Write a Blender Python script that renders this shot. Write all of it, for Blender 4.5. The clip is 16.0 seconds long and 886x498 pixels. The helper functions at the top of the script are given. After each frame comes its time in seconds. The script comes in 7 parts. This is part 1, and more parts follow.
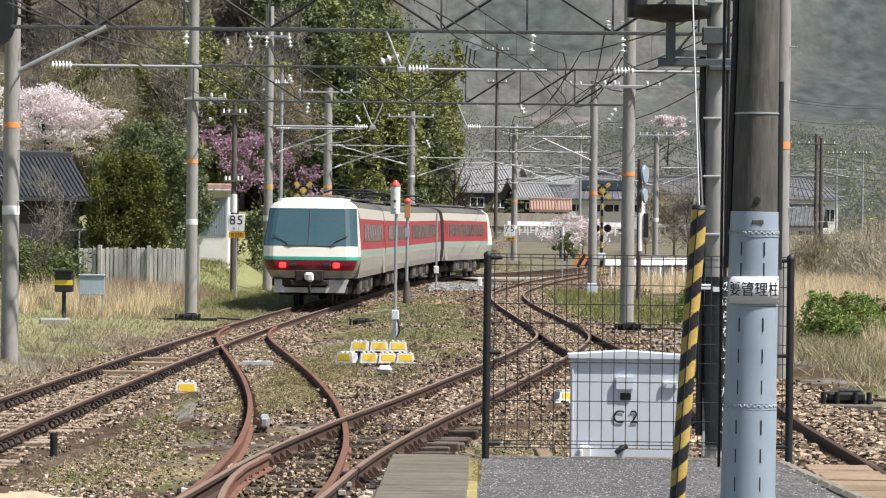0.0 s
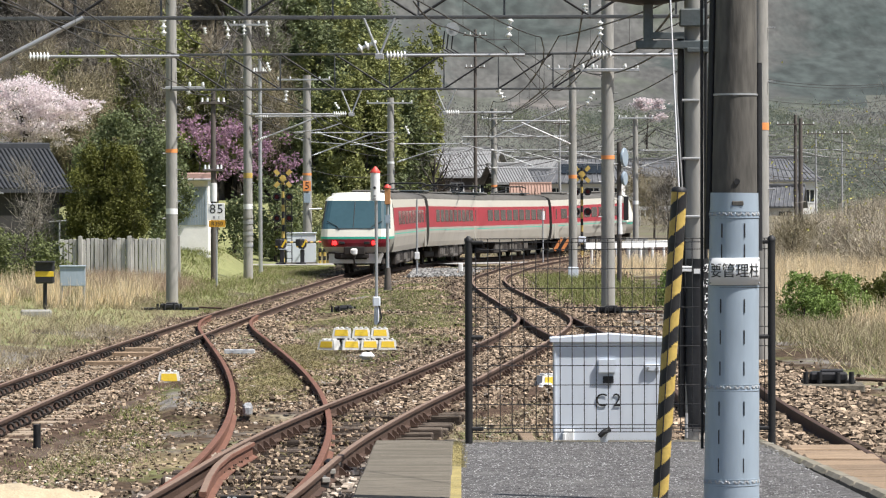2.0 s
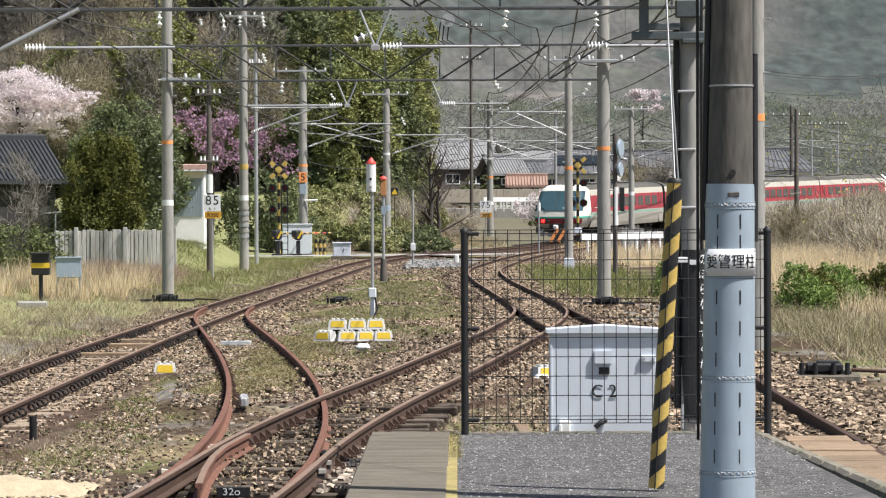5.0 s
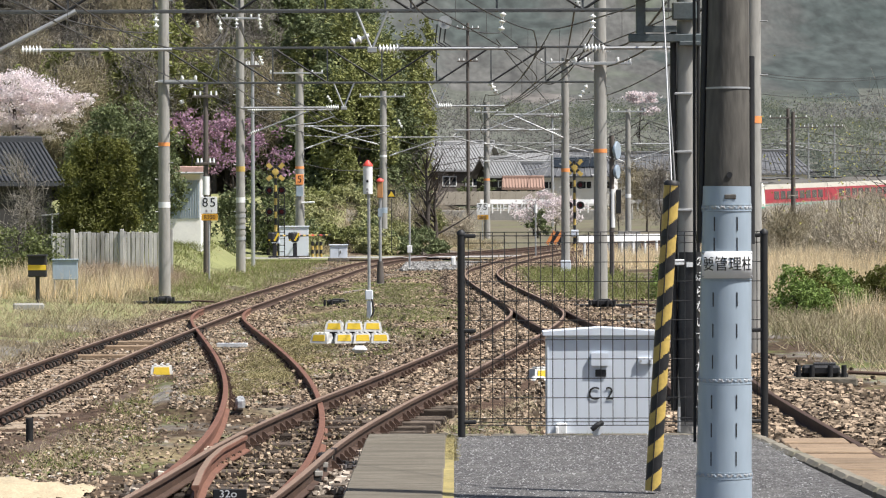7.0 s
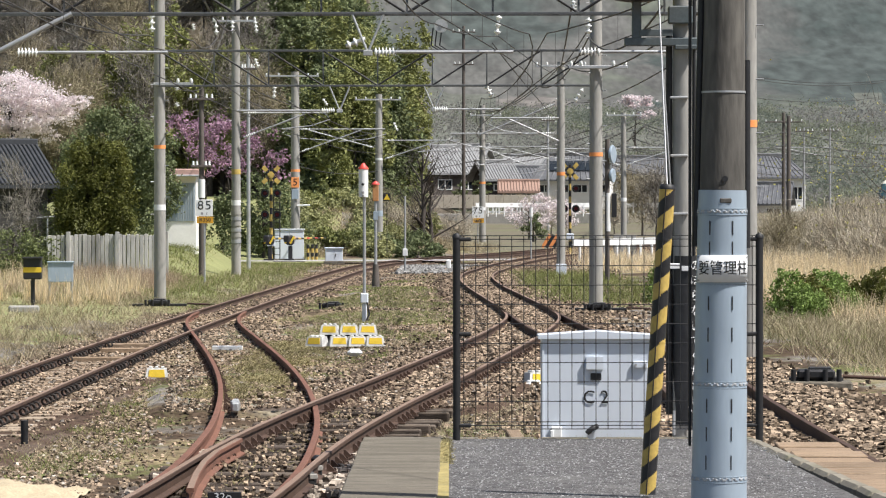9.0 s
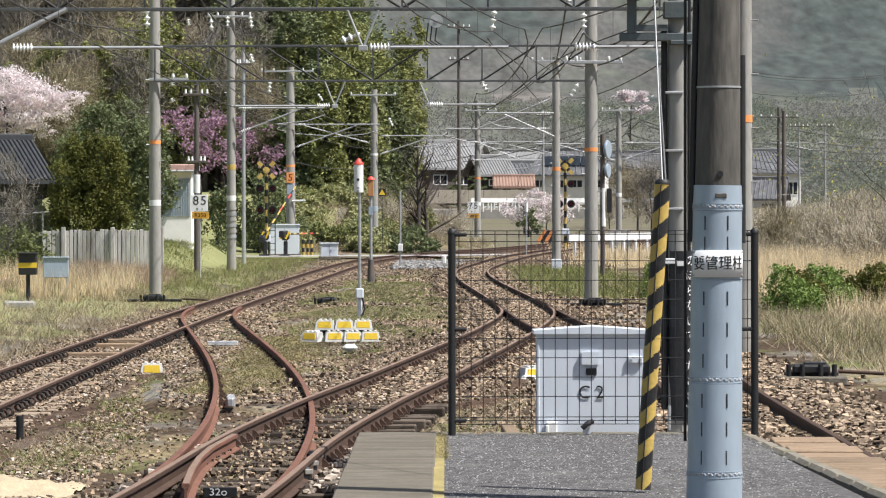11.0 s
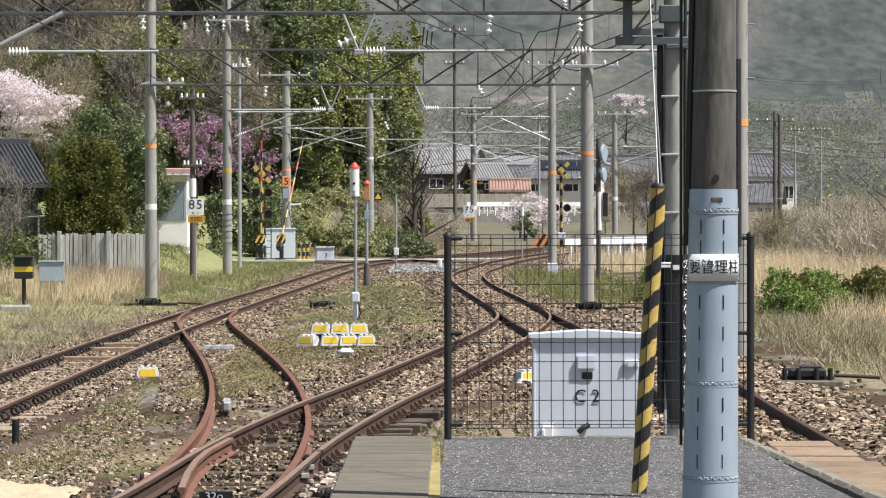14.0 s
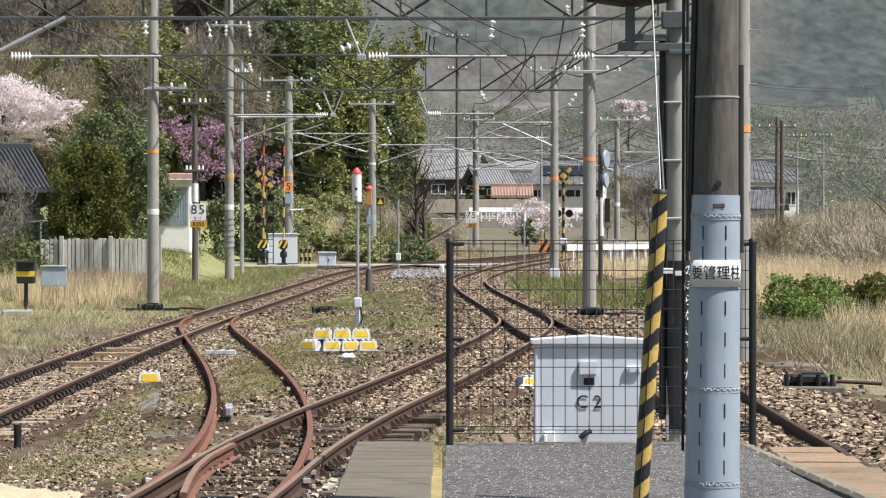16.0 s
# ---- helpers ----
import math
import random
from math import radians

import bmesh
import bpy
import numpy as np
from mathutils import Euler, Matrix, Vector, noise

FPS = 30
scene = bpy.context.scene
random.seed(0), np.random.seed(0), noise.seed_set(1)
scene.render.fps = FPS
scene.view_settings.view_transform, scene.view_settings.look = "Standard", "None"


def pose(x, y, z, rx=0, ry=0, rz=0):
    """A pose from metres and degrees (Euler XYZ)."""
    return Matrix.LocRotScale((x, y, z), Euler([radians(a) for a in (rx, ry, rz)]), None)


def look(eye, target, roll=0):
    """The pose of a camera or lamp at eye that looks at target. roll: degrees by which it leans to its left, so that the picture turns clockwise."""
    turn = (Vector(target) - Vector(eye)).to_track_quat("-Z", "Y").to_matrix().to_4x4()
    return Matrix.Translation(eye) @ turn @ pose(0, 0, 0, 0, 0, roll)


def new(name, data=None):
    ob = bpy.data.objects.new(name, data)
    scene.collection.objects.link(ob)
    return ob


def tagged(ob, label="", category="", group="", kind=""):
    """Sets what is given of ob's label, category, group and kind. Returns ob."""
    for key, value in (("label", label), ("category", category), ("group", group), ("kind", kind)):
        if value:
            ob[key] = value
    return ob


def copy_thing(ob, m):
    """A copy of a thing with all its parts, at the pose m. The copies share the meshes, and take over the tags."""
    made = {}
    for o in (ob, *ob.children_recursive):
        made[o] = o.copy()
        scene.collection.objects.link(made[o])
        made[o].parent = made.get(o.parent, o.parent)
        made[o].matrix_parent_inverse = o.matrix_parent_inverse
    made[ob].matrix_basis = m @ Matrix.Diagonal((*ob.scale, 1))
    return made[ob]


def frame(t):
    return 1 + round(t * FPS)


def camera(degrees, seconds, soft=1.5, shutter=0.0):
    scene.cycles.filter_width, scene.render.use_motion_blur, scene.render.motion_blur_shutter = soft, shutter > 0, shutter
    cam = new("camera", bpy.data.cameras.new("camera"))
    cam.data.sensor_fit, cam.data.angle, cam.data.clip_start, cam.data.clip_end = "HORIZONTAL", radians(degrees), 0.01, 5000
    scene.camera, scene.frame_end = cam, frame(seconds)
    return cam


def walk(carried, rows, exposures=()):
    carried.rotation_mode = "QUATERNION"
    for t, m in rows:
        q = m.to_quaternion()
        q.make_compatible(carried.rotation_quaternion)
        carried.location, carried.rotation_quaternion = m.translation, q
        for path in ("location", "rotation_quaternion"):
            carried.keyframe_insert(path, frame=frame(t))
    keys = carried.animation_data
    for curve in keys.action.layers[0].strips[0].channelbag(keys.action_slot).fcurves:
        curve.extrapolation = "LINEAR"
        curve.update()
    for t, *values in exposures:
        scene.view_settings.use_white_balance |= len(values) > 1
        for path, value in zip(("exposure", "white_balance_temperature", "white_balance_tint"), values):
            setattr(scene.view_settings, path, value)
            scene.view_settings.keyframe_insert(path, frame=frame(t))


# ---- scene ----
# ---------------- camera ----------------
cam = camera(13.55, 16.0, soft=1.2)
TURNS = (
    (0.0, 89.7302, 0.657, 0.5854),
    (0.5, 89.6515, 0.293, 0.4202),
    (1.0, 89.5930, 0.145, 0.2778),
    (1.5, 89.5468, 0.085, 0.1404),
    (2.0, 89.5125, -0.183, 0.2869),
    (2.5, 89.4795, -0.047, 0.3627),
    (3.0, 89.4630, -0.152, 0.2526),
    (3.5, 89.4291, -0.300, 0.2724),
    (4.0, 89.4078, -0.258, 0.2743),
    (6.5, 89.3546, -0.201, 0.1789),
    (7.0, 89.4113, -0.195, 0.1736),
    (7.5, 89.4740, -0.206, 0.1901),
    (8.0, 89.4878, -0.199, 0.1758),
    (8.5, 89.4760, -0.225, 0.1374),
    (9.0, 89.4613, -0.061, 0.1028),
    (11.5, 89.3784, -0.110, 0.0115),
    (12.0, 89.3766, -0.136, 0.0145),
    (12.5, 89.3888, -0.079, 0.0072),
    (13.0, 89.4111, -0.005, -0.0044),
    (13.5, 89.4369, -0.074, -0.0308),
    (14.0, 89.4478, -0.095, -0.0326),
    (14.5, 89.4570, -0.093, -0.0234),
    (15.0, 89.4844, -0.061, -0.0188),
    (15.5, 89.5024, -0.033, -0.0186),
    (16.0, 89.5312, 0.000, 0.0000),
)
walk(cam, [(t, pose(0, 0, 2.2, tilt, 0, turn) @ pose(0, 0, 0, 0, 0, lean)) for t, tilt, lean, turn in TURNS],
     exposures=[(0.0, 0.6), (16.0, 0.6)])

# ---------------- light ----------------
SUN_EL, SUN_AZ = radians(58), radians(114)   # azimuth clockwise from +Y
world = bpy.data.worlds.new("sky")
scene.world = world
world.use_nodes = True
wn = world.node_tree.nodes
sky = wn.new("ShaderNodeTexSky")
sky.sky_type, sky.sun_disc = "NISHITA", False
sky.sun_elevation, sky.sun_rotation = SUN_EL, SUN_AZ
sky.air_density, sky.dust_density = 1.0, 2.0
world.node_tree.links.new(sky.outputs[0], wn["Background"].inputs[0])
wn["Background"].inputs[1].default_value = 0.074
sun = new("sun", bpy.data.lights.new("sun", "SUN"))
sun.data.energy, sun.data.angle, sun.data.color = 5.0, radians(0.6), (1.0, 0.96, 0.915)
sun_way = Vector((math.sin(SUN_AZ) * math.cos(SUN_EL), math.cos(SUN_AZ) * math.cos(SUN_EL), math.sin(SUN_EL)))
sun.matrix_world = look(sun_way * 50, (0, 0, 0))

# ---------------- materials ----------------


def material(name, color, rough=0.7, metal=0.0, scale=8.0, vary=0.25, bump=0.2, dark=None, stain=0.0, stain_col=(0.1, 0.07, 0.05), stain_scale=1.5,
             island=0.0, spec=0.4, stretch=(1, 1, 1), pieces=0.0):
    """Two-scale noise colour, bump and an optional stain layer."""
    m = bpy.data.materials.new(name)
    m.use_nodes = True
    nt = m.node_tree
    n, link = nt.nodes, nt.links.new
    b = n["Principled BSDF"]
    b.inputs["Roughness"].default_value, b.inputs["Metallic"].default_value = rough, metal
    b.inputs["Specular IOR Level"].default_value = spec
    co = n.new("ShaderNodeTexCoord")
    mp = n.new("ShaderNodeMapping")
    mp.inputs["Scale"].default_value = stretch
    link(co.outputs["Object"], mp.inputs["Vector"])
    fine, wide = n.new("ShaderNodeTexNoise"), n.new("ShaderNodeTexNoise")
    fine.inputs["Scale"].default_value, fine.inputs["Detail"].default_value = scale * 6, 4
    wide.inputs["Scale"].default_value, wide.inputs["Detail"].default_value = scale, 5
    link(mp.outputs[0], fine.inputs["Vector"]), link(mp.outputs[0], wide.inputs["Vector"])
    add = n.new("ShaderNodeMath")
    add.operation = "ADD"
    link(fine.outputs[0], add.inputs[0]), link(wide.outputs[0], add.inputs[1])
    ramp = n.new("ShaderNodeValToRGB")
    d = dark or tuple(c * (1 - vary) for c in color)
    up = tuple(min(1, c * (1 + vary)) for c in color)
    ramp.color_ramp.elements[0].position, ramp.color_ramp.elements[1].position = 0.3, 0.75
    ramp.color_ramp.elements[0].color, ramp.color_ramp.elements[1].color = (*d, 1), (*up, 1)
    half = n.new("ShaderNodeMath")
    half.operation, half.inputs[1].default_value = "MULTIPLY", 0.5
    link(add.outputs[0], half.inputs[0]), link(half.outputs[0], ramp.inputs[0])
    out = ramp.outputs[0]
    if island:
        g, hsv = n.new("ShaderNodeNewGeometry"), n.new("ShaderNodeHueSaturation")
        rm = n.new("ShaderNodeMapRange")
        rm.inputs["To Min"].default_value, rm.inputs["To Max"].default_value = 1 - island, 1 + island
        link(g.outputs["Random Per Island"], rm.inputs["Value"]), link(rm.outputs[0], hsv.inputs["Value"])
        link(out, hsv.inputs["Color"])
        out = hsv.outputs[0]
    if pieces:
        info, hv, pm = n.new("ShaderNodeObjectInfo"), n.new("ShaderNodeHueSaturation"), n.new("ShaderNodeMapRange")
        pm.inputs["To Min"].default_value, pm.inputs["To Max"].default_value = 1 - pieces, 1 + pieces
        link(info.outputs["Random"], pm.inputs["Value"]), link(pm.outputs[0], hv.inputs["Value"]), link(out, hv.inputs["Color"])
        out = hv.outputs[0]
    if stain:
        st, sr, mix = n.new("ShaderNodeTexNoise"), n.new("ShaderNodeValToRGB"), n.new("ShaderNodeMix")
        st.inputs["Scale"].default_value, st.inputs["Detail"].default_value = stain_scale, 6
        link(mp.outputs[0], st.inputs["Vector"])
        sr.color_ramp.elements[0].position, sr.color_ramp.elements[1].position = 0.5, 0.72
        sr.color_ramp.elements[1].color = (stain, stain, stain, 1)
        link(st.outputs[0], sr.inputs[0])
        mix.data_type = "RGBA"
        mix.inputs["B"].default_value = (*stain_col, 1)
        link(sr.outputs[0], mix.inputs["Factor"]), link(out, mix.inputs["A"])
        out = mix.outputs["Result"]
    link(out, b.inputs["Base Color"])
    if bump:
        bp = n.new("ShaderNodeBump")
        bp.inputs["Strength"].default_value, bp.inputs["Distance"].default_value = bump, 0.02
        link(half.outputs[0], bp.inputs["Height"]), link(bp.outputs[0], b.inputs["Normal"])
    return m


def leafy(name, color, vary=0.35, through_light=0.25):
    """Leaves: colour varies leaf by leaf and tree by tree; some light passes through."""
    m = material(name, color, 0.6, 0, 0.6, 0.25, 0, island=vary, spec=0.2)
    nt = m.node_tree
    tr, mx = nt.nodes.new("ShaderNodeBsdfTranslucent"), nt.nodes.new("ShaderNodeMixShader")
    b, o = nt.nodes["Principled BSDF"], nt.nodes["Material Output"]
    nt.links.new(b.inputs["Base Color"].links[0].from_socket, tr.inputs[0])
    mx.inputs[0].default_value = through_light
    nt.links.new(b.outputs[0], mx.inputs[1]), nt.links.new(tr.outputs[0], mx.inputs[2]), nt.links.new(mx.outputs[0], o.inputs[0])
    return m


def glow(name, color, power):
    m = material(name, color, 0.3, 0, 5, 0.05, 0)
    b = m.node_tree.nodes["Principled BSDF"]
    b.inputs["Emission Color"].default_value, b.inputs["Emission Strength"].default_value = (*color, 1), power
    return m


CONCRETE = material("concrete pole", (0.30, 0.293, 0.272), 0.85, 0, 3, 0.22, 0.3, stain=0.5, stain_col=(0.2, 0.17, 0.14), stretch=(1, 1, 0.25))
CONCRETE_DARK = material("weathered dark concrete", (0.092, 0.086, 0.076), 0.85, 0, 4, 0.5, 0.6, stain=0.6, stain_col=(0.23, 0.22, 0.19), stain_scale=3.0, stretch=(1, 1, 0.22))
STEEL = material("galvanised steel", (0.42, 0.43, 0.44), 0.5, 0.5, 6, 0.2, 0.1, stain=0.3, stain_col=(0.25, 0.2, 0.16))
IRON = material("dark painted steel", (0.02, 0.02, 0.021), 0.55, 0.1, 6, 0.3, 0.15)
GREYSTEEL = material("grey green steel", (0.10, 0.12, 0.125), 0.5, 0.3, 6, 0.25, 0.15, stain=0.4, stain_col=(0.12, 0.07, 0.04))
BLACK = material("black rubber sheet", (0.022, 0.022, 0.024), 0.45, 0, 5, 0.3, 0.3)
RAIL_RUST = material("rusty rail", (0.08, 0.048, 0.034), 0.75, 0.2, 6, 0.35, 0.3, stain=0.5, stain_col=(0.055, 0.035, 0.028))
RAIL_HEAD = material("worn rail head", (0.24, 0.165, 0.12), 0.6, 0.1, 5, 0.25, 0.1)
RAIL_SIDING = material("red rusty rail", (0.175, 0.082, 0.055), 0.8, 0.1, 6, 0.35, 0.3, stain=0.4, stain_col=(0.09, 0.05, 0.035))
SLEEPER = material("old timber sleeper", (0.075, 0.06, 0.05), 0.9, 0, 3, 0.5, 0.6, spec=0.1, stretch=(1, 9, 9), pieces=0.5, stain=0.5, stain_col=(0.22, 0.18, 0.14))
SLEEPER_PC = material("concrete sleeper", (0.31, 0.25, 0.185), 0.9, 0, 4, 0.25, 0.3, stain=0.5, stain_col=(0.2, 0.13, 0.09))
PLASTIC = material("aged white plastic", (0.56, 0.56, 0.54), 0.5, 0, 5, 0.15, 0.1, stain=0.35, stain_col=(0.33, 0.3, 0.25))
REDROOF = material("faded terracotta roof", (0.30, 0.20, 0.16), 0.8, 0, 3, 0.2, 0.2)
WHITE = material("white paint", (0.74, 0.75, 0.75), 0.5, 0, 4, 0.07, 0.05, stain=0.15, stain_col=(0.4, 0.36, 0.3))
PLASTER = material("white plaster", (0.75, 0.74, 0.72), 0.8, 0, 2, 0.08, 0.1, stain=0.2, stain_col=(0.45, 0.42, 0.38))
BOXGREY = material("pale grey cabinet paint", (0.63, 0.68, 0.75), 0.45, 0, 2.5, 0.06, 0.03, stain=0.2, stain_col=(0.38, 0.38, 0.37), stretch=(1, 1, 0.2))
SHEETBLUE = material("pale blue grey steel sheet", (0.34, 0.41, 0.48), 0.42, 0.2, 2.5, 0.14, 0.08, stain=0.5, stain_col=(0.27, 0.32, 0.36), stretch=(1, 1, 0.3))
YELLOW = material("yellow paint", (0.72, 0.50, 0.04), 0.5, 0, 6, 0.15, 0.1, stain=0.2, stain_col=(0.3, 0.2, 0.06))
AMBER = material("amber orange plate", (0.60, 0.31, 0.03), 0.5, 0, 6, 0.2, 0.1, stain=0.3, stain_col=(0.3, 0.16, 0.05))
OLDYELLOW = material("faded yellow plastic", (0.52, 0.37, 0.10), 0.5, 0, 6, 0.25, 0.15, stain=0.45, stain_col=(0.2, 0.15, 0.07))
ORANGE = material("orange band", (0.80, 0.30, 0.10), 0.6, 0, 6, 0.15, 0.1)
SIGNRED = material("red paint", (0.65, 0.08, 0.06), 0.45, 0, 6, 0.1, 0.05)
INK = material("black ink", (0.02, 0.02, 0.02), 0.6, 0, 6, 0.1, 0)
GREYINK = material("grey ink", (0.25, 0.25, 0.26), 0.6, 0, 6, 0.1, 0)
PORCELAIN = material("white porcelain", (0.80, 0.81, 0.80), 0.15, 0, 6, 0.05, 0)
BROWNBOX = material("orange brown box", (0.45, 0.22, 0.09), 0.6, 0, 6, 0.2, 0.1)
WOOD = material("weathered plank", (0.25, 0.178, 0.115), 0.85, 0, 3, 0.5, 0.5, pieces=0.2, stretch=(1.2, 12, 8), stain=0.4, stain_col=(0.38, 0.30, 0.22))
POLEWOOD = material("dark pole", (0.11, 0.095, 0.085), 0.85, 0, 3, 0.3, 0.3, stretch=(1, 1, 0.2))
SLAB = material("concrete platform slab", (0.16, 0.143, 0.115), 0.9, 0, 3.5, 0.5, 0.7, stain=0.8, stain_col=(0.095, 0.085, 0.065), stretch=(0.7, 4.5, 1), stain_scale=1.2, spec=0.15)
KERB = material("mossy kerb", (0.21, 0.19, 0.15), 0.95, 0, 2, 0.3, 0.5, stain=0.6, stain_col=(0.12, 0.13, 0.06))
MARKYELLOW = material("worn yellow line", (0.33, 0.27, 0.105), 0.9, 0, 8, 0.45, 0.6, stain=0.95, stain_col=(0.15, 0.14, 0.07), stain_scale=4)
ASPHALT = material("old asphalt", (0.112, 0.108, 0.107), 0.9, 0, 14, 0.98, 1.0, stain=0.45, stain_col=(0.2, 0.195, 0.185), stain_scale=1.3, spec=0.15)
STONE = material("ballast stone", (0.25, 0.192, 0.138), 0.95, 0, 4, 0.4, 0.3, island=0.95, spec=0.08)
BARK = material("bark", (0.065, 0.055, 0.048), 0.95, 0, 5, 0.4, 0.6)
TWIG = material("bare twigs", (0.225, 0.205, 0.175), 0.95, 0, 0.5, 0.3, 0, island=0.35)
TWIGPALE = material("pale dry brush", (0.42, 0.37, 0.285), 0.95, 0, 0.5, 0.3, 0, island=0.4)
TWIGWARM = material("budding twigs", (0.25, 0.215, 0.14), 0.95, 0, 0.5, 0.3, 0, island=0.4)
LEAF_DARK = leafy("dark evergreen leaves", (0.165, 0.195, 0.095))
LEAF_BUSH = leafy("clipped shrub leaves", (0.115, 0.122, 0.03))
LEAF_CEDAR = leafy("yellow green cedar", (0.24, 0.255, 0.095))
LEAF_BUDS = leafy("yellow green buds", (0.42, 0.4, 0.12))
LEAF_FRESH = leafy("fresh green leaves", (0.18, 0.255, 0.07))
# timber boards made nearly black: the eaves' shade is in the colour
SHADEBOARDS = material("dark boards with eave shade", (0.03, 0.028, 0.027), 0.85, 0, 3, 0.3, 0.3, stretch=(1, 1, 0.2))
MOSS = leafy("yellow green moss", (0.27, 0.235, 0.115), 0.4, 0.2)
LEAF_OLIVE = leafy("olive scrub leaves", (0.33, 0.335, 0.16))
BLOSSOM = leafy("pale pink blossom", (0.88, 0.76, 0.77), 0.12, 0.4)
AZALEA = leafy("purple pink blossom", (0.37, 0.23, 0.31), 0.3, 0.35)
REED = leafy("dry reed grass", (0.85, 0.72, 0.53), 0.25, 0.5)
GRASS = leafy("young grass", (0.225, 0.25, 0.085), 0.45, 0.3)
DRYGRASS = leafy("dry short grass", (0.42, 0.36, 0.235), 0.35, 0.3)
TILE = material("grey roof tiles", (0.10, 0.105, 0.115), 0.55, 0, 3, 0.25, 0.2, stain=0.3, stain_col=(0.3, 0.3, 0.3))
TILE_DARK = material("dark blue grey roof tiles", (0.035, 0.038, 0.044), 0.85, 0, 3, 0.3, 0.2)
TILE_LIGHT = material("pale roof tiles", (0.23, 0.235, 0.24), 0.5, 0, 3, 0.2, 0.2)
HOUSEWALL = material("beige house wall", (0.42, 0.38, 0.32), 0.85, 0, 1, 0.15, 0.1)
GLASSDARK = material("dark window glass", (0.02, 0.025, 0.03), 0.08, 0, 3, 0.1, 0, spec=0.6)
# train paint
T_CREAM = material("train cream paint", (0.50, 0.475, 0.41), 0.35, 0, 1.2, 0.05, 0, stain=0.2, stain_col=(0.42, 0.39, 0.33))
T_NOSE = material("train white nose paint", (0.80, 0.79, 0.70), 0.3, 0, 1.2, 0.03, 0)
T_GREY = material("train dusty lower side", (0.36, 0.34, 0.30), 0.45, 0, 1.2, 0.08, 0, stain=0.35, stain_col=(0.25, 0.22, 0.18))
T_RED = material("train crimson band", (0.35, 0.04, 0.055), 0.4, 0, 1.2, 0.06, 0)
T_DEEPRED = material("train dark red band", (0.17, 0.012, 0.022), 0.35, 0, 1.2, 0.05, 0)
T_GREEN = material("train green line", (0.05, 0.45, 0.33), 0.4, 0, 1.2, 0.05, 0)
T_ROOF = material("train dark roof", (0.10, 0.095, 0.085), 0.85, 0, 2, 0.25, 0.1)
T_UNDER = material("sooty underframe", (0.03, 0.025, 0.022), 0.85, 0, 3, 0.4, 0.2)
T_DUST = material("dusty grey underfloor box", (0.11, 0.10, 0.09), 0.85, 0, 3, 0.4, 0.2)
T_GLASS = material("train tinted windscreen", (0.035, 0.075, 0.09), 0.03, 0, 1, 0.1, 0, spec=0.8)
T_WIN = material("train side window", (0.09, 0.07, 0.065), 0.12, 0, 1, 0.15, 0, spec=0.6)
LAMP_RED = glow("red tail light", (1.0, 0.02, 0.02), 3.2)


def ground_material():
    """Reddish ballast along the tracks, grey gravel, dry grass and green patches between them."""
    # base colour kept dark so gaps between stones look shadowed
    m = material("gravel ground with grass", (0.078, 0.058, 0.042), 0.95, 0, 2.2, 0.5, 0.9, spec=0.05)
    nt = m.node_tree
    n, link = nt.nodes, nt.links.new
    b = n["Principled BSDF"]
    co = n.new("ShaderNodeTexCoord")
    vor = n.new("ShaderNodeTexVoronoi")
    vor.inputs["Scale"].default_value = 16
    link(co.outputs["Object"], vor.inputs["Vector"])
    hs = n.new("ShaderNodeMix")
    hs.data_type, hs.blend_type = "RGBA", "MULTIPLY"
    hs.inputs["Factor"].default_value = 0.75
    gr = n.new("ShaderNodeValToRGB")
    gr.color_ramp.elements[0].color, gr.color_ramp.elements[1].color = (0.12, 0.1, 0.09, 1), (1.7, 1.62, 1.55, 1)
    link(vor.outputs["Color"], gr.inputs[0])
    base = b.inputs["Base Color"].links[0].from_socket
    link(base, hs.inputs["A"]), link(gr.outputs[0], hs.inputs["B"])
    last = hs.outputs["Result"]
    for scale, lo, hi, col in ((0.35, 0.5, 0.6, (0.20, 0.185, 0.165)), (0.22, 0.52, 0.62, (0.28, 0.23, 0.135)), (0.3, 0.55, 0.64, (0.14, 0.16, 0.06))):
        no, ra, mx, fi = n.new("ShaderNodeTexNoise"), n.new("ShaderNodeValToRGB"), n.new("ShaderNodeMix"), n.new("ShaderNodeTexNoise")
        mp = n.new("ShaderNodeMapping")
        mp.inputs["Location"].default_value = (col[0] * 300, col[1] * 170, 0)
        mp.inputs["Scale"].default_value = (1.0, 0.5, 1.0)
        link(co.outputs["Object"], mp.inputs[0])
        no.inputs["Scale"].default_value, no.inputs["Detail"].default_value, no.inputs["Roughness"].default_value = scale, 8, 0.68
        link(mp.outputs[0], no.inputs["Vector"])
        ra.color_ramp.elements[0].position, ra.color_ramp.elements[1].position = lo, hi
        link(no.outputs[0], ra.inputs[0])
        fi.inputs["Scale"].default_value = 14
        link(co.outputs["Object"], fi.inputs["Vector"])
        cr = n.new("ShaderNodeValToRGB")
        cr.color_ramp.elements[0].position, cr.color_ramp.elements[1].position = 0.3, 0.7
        cr.color_ramp.elements[0].color = (*[c * 0.45 for c in col], 1)
        cr.color_ramp.elements[1].color = (*[c * 1.45 for c in col], 1)
        link(fi.outputs[0], cr.inputs[0])
        mx.data_type = "RGBA"
        link(ra.outputs[0], mx.inputs["Factor"]), link(last, mx.inputs["A"]), link(cr.outputs[0], mx.inputs["B"])
        last = mx.outputs["Result"]
    link(last, b.inputs["Base Color"])
    return m


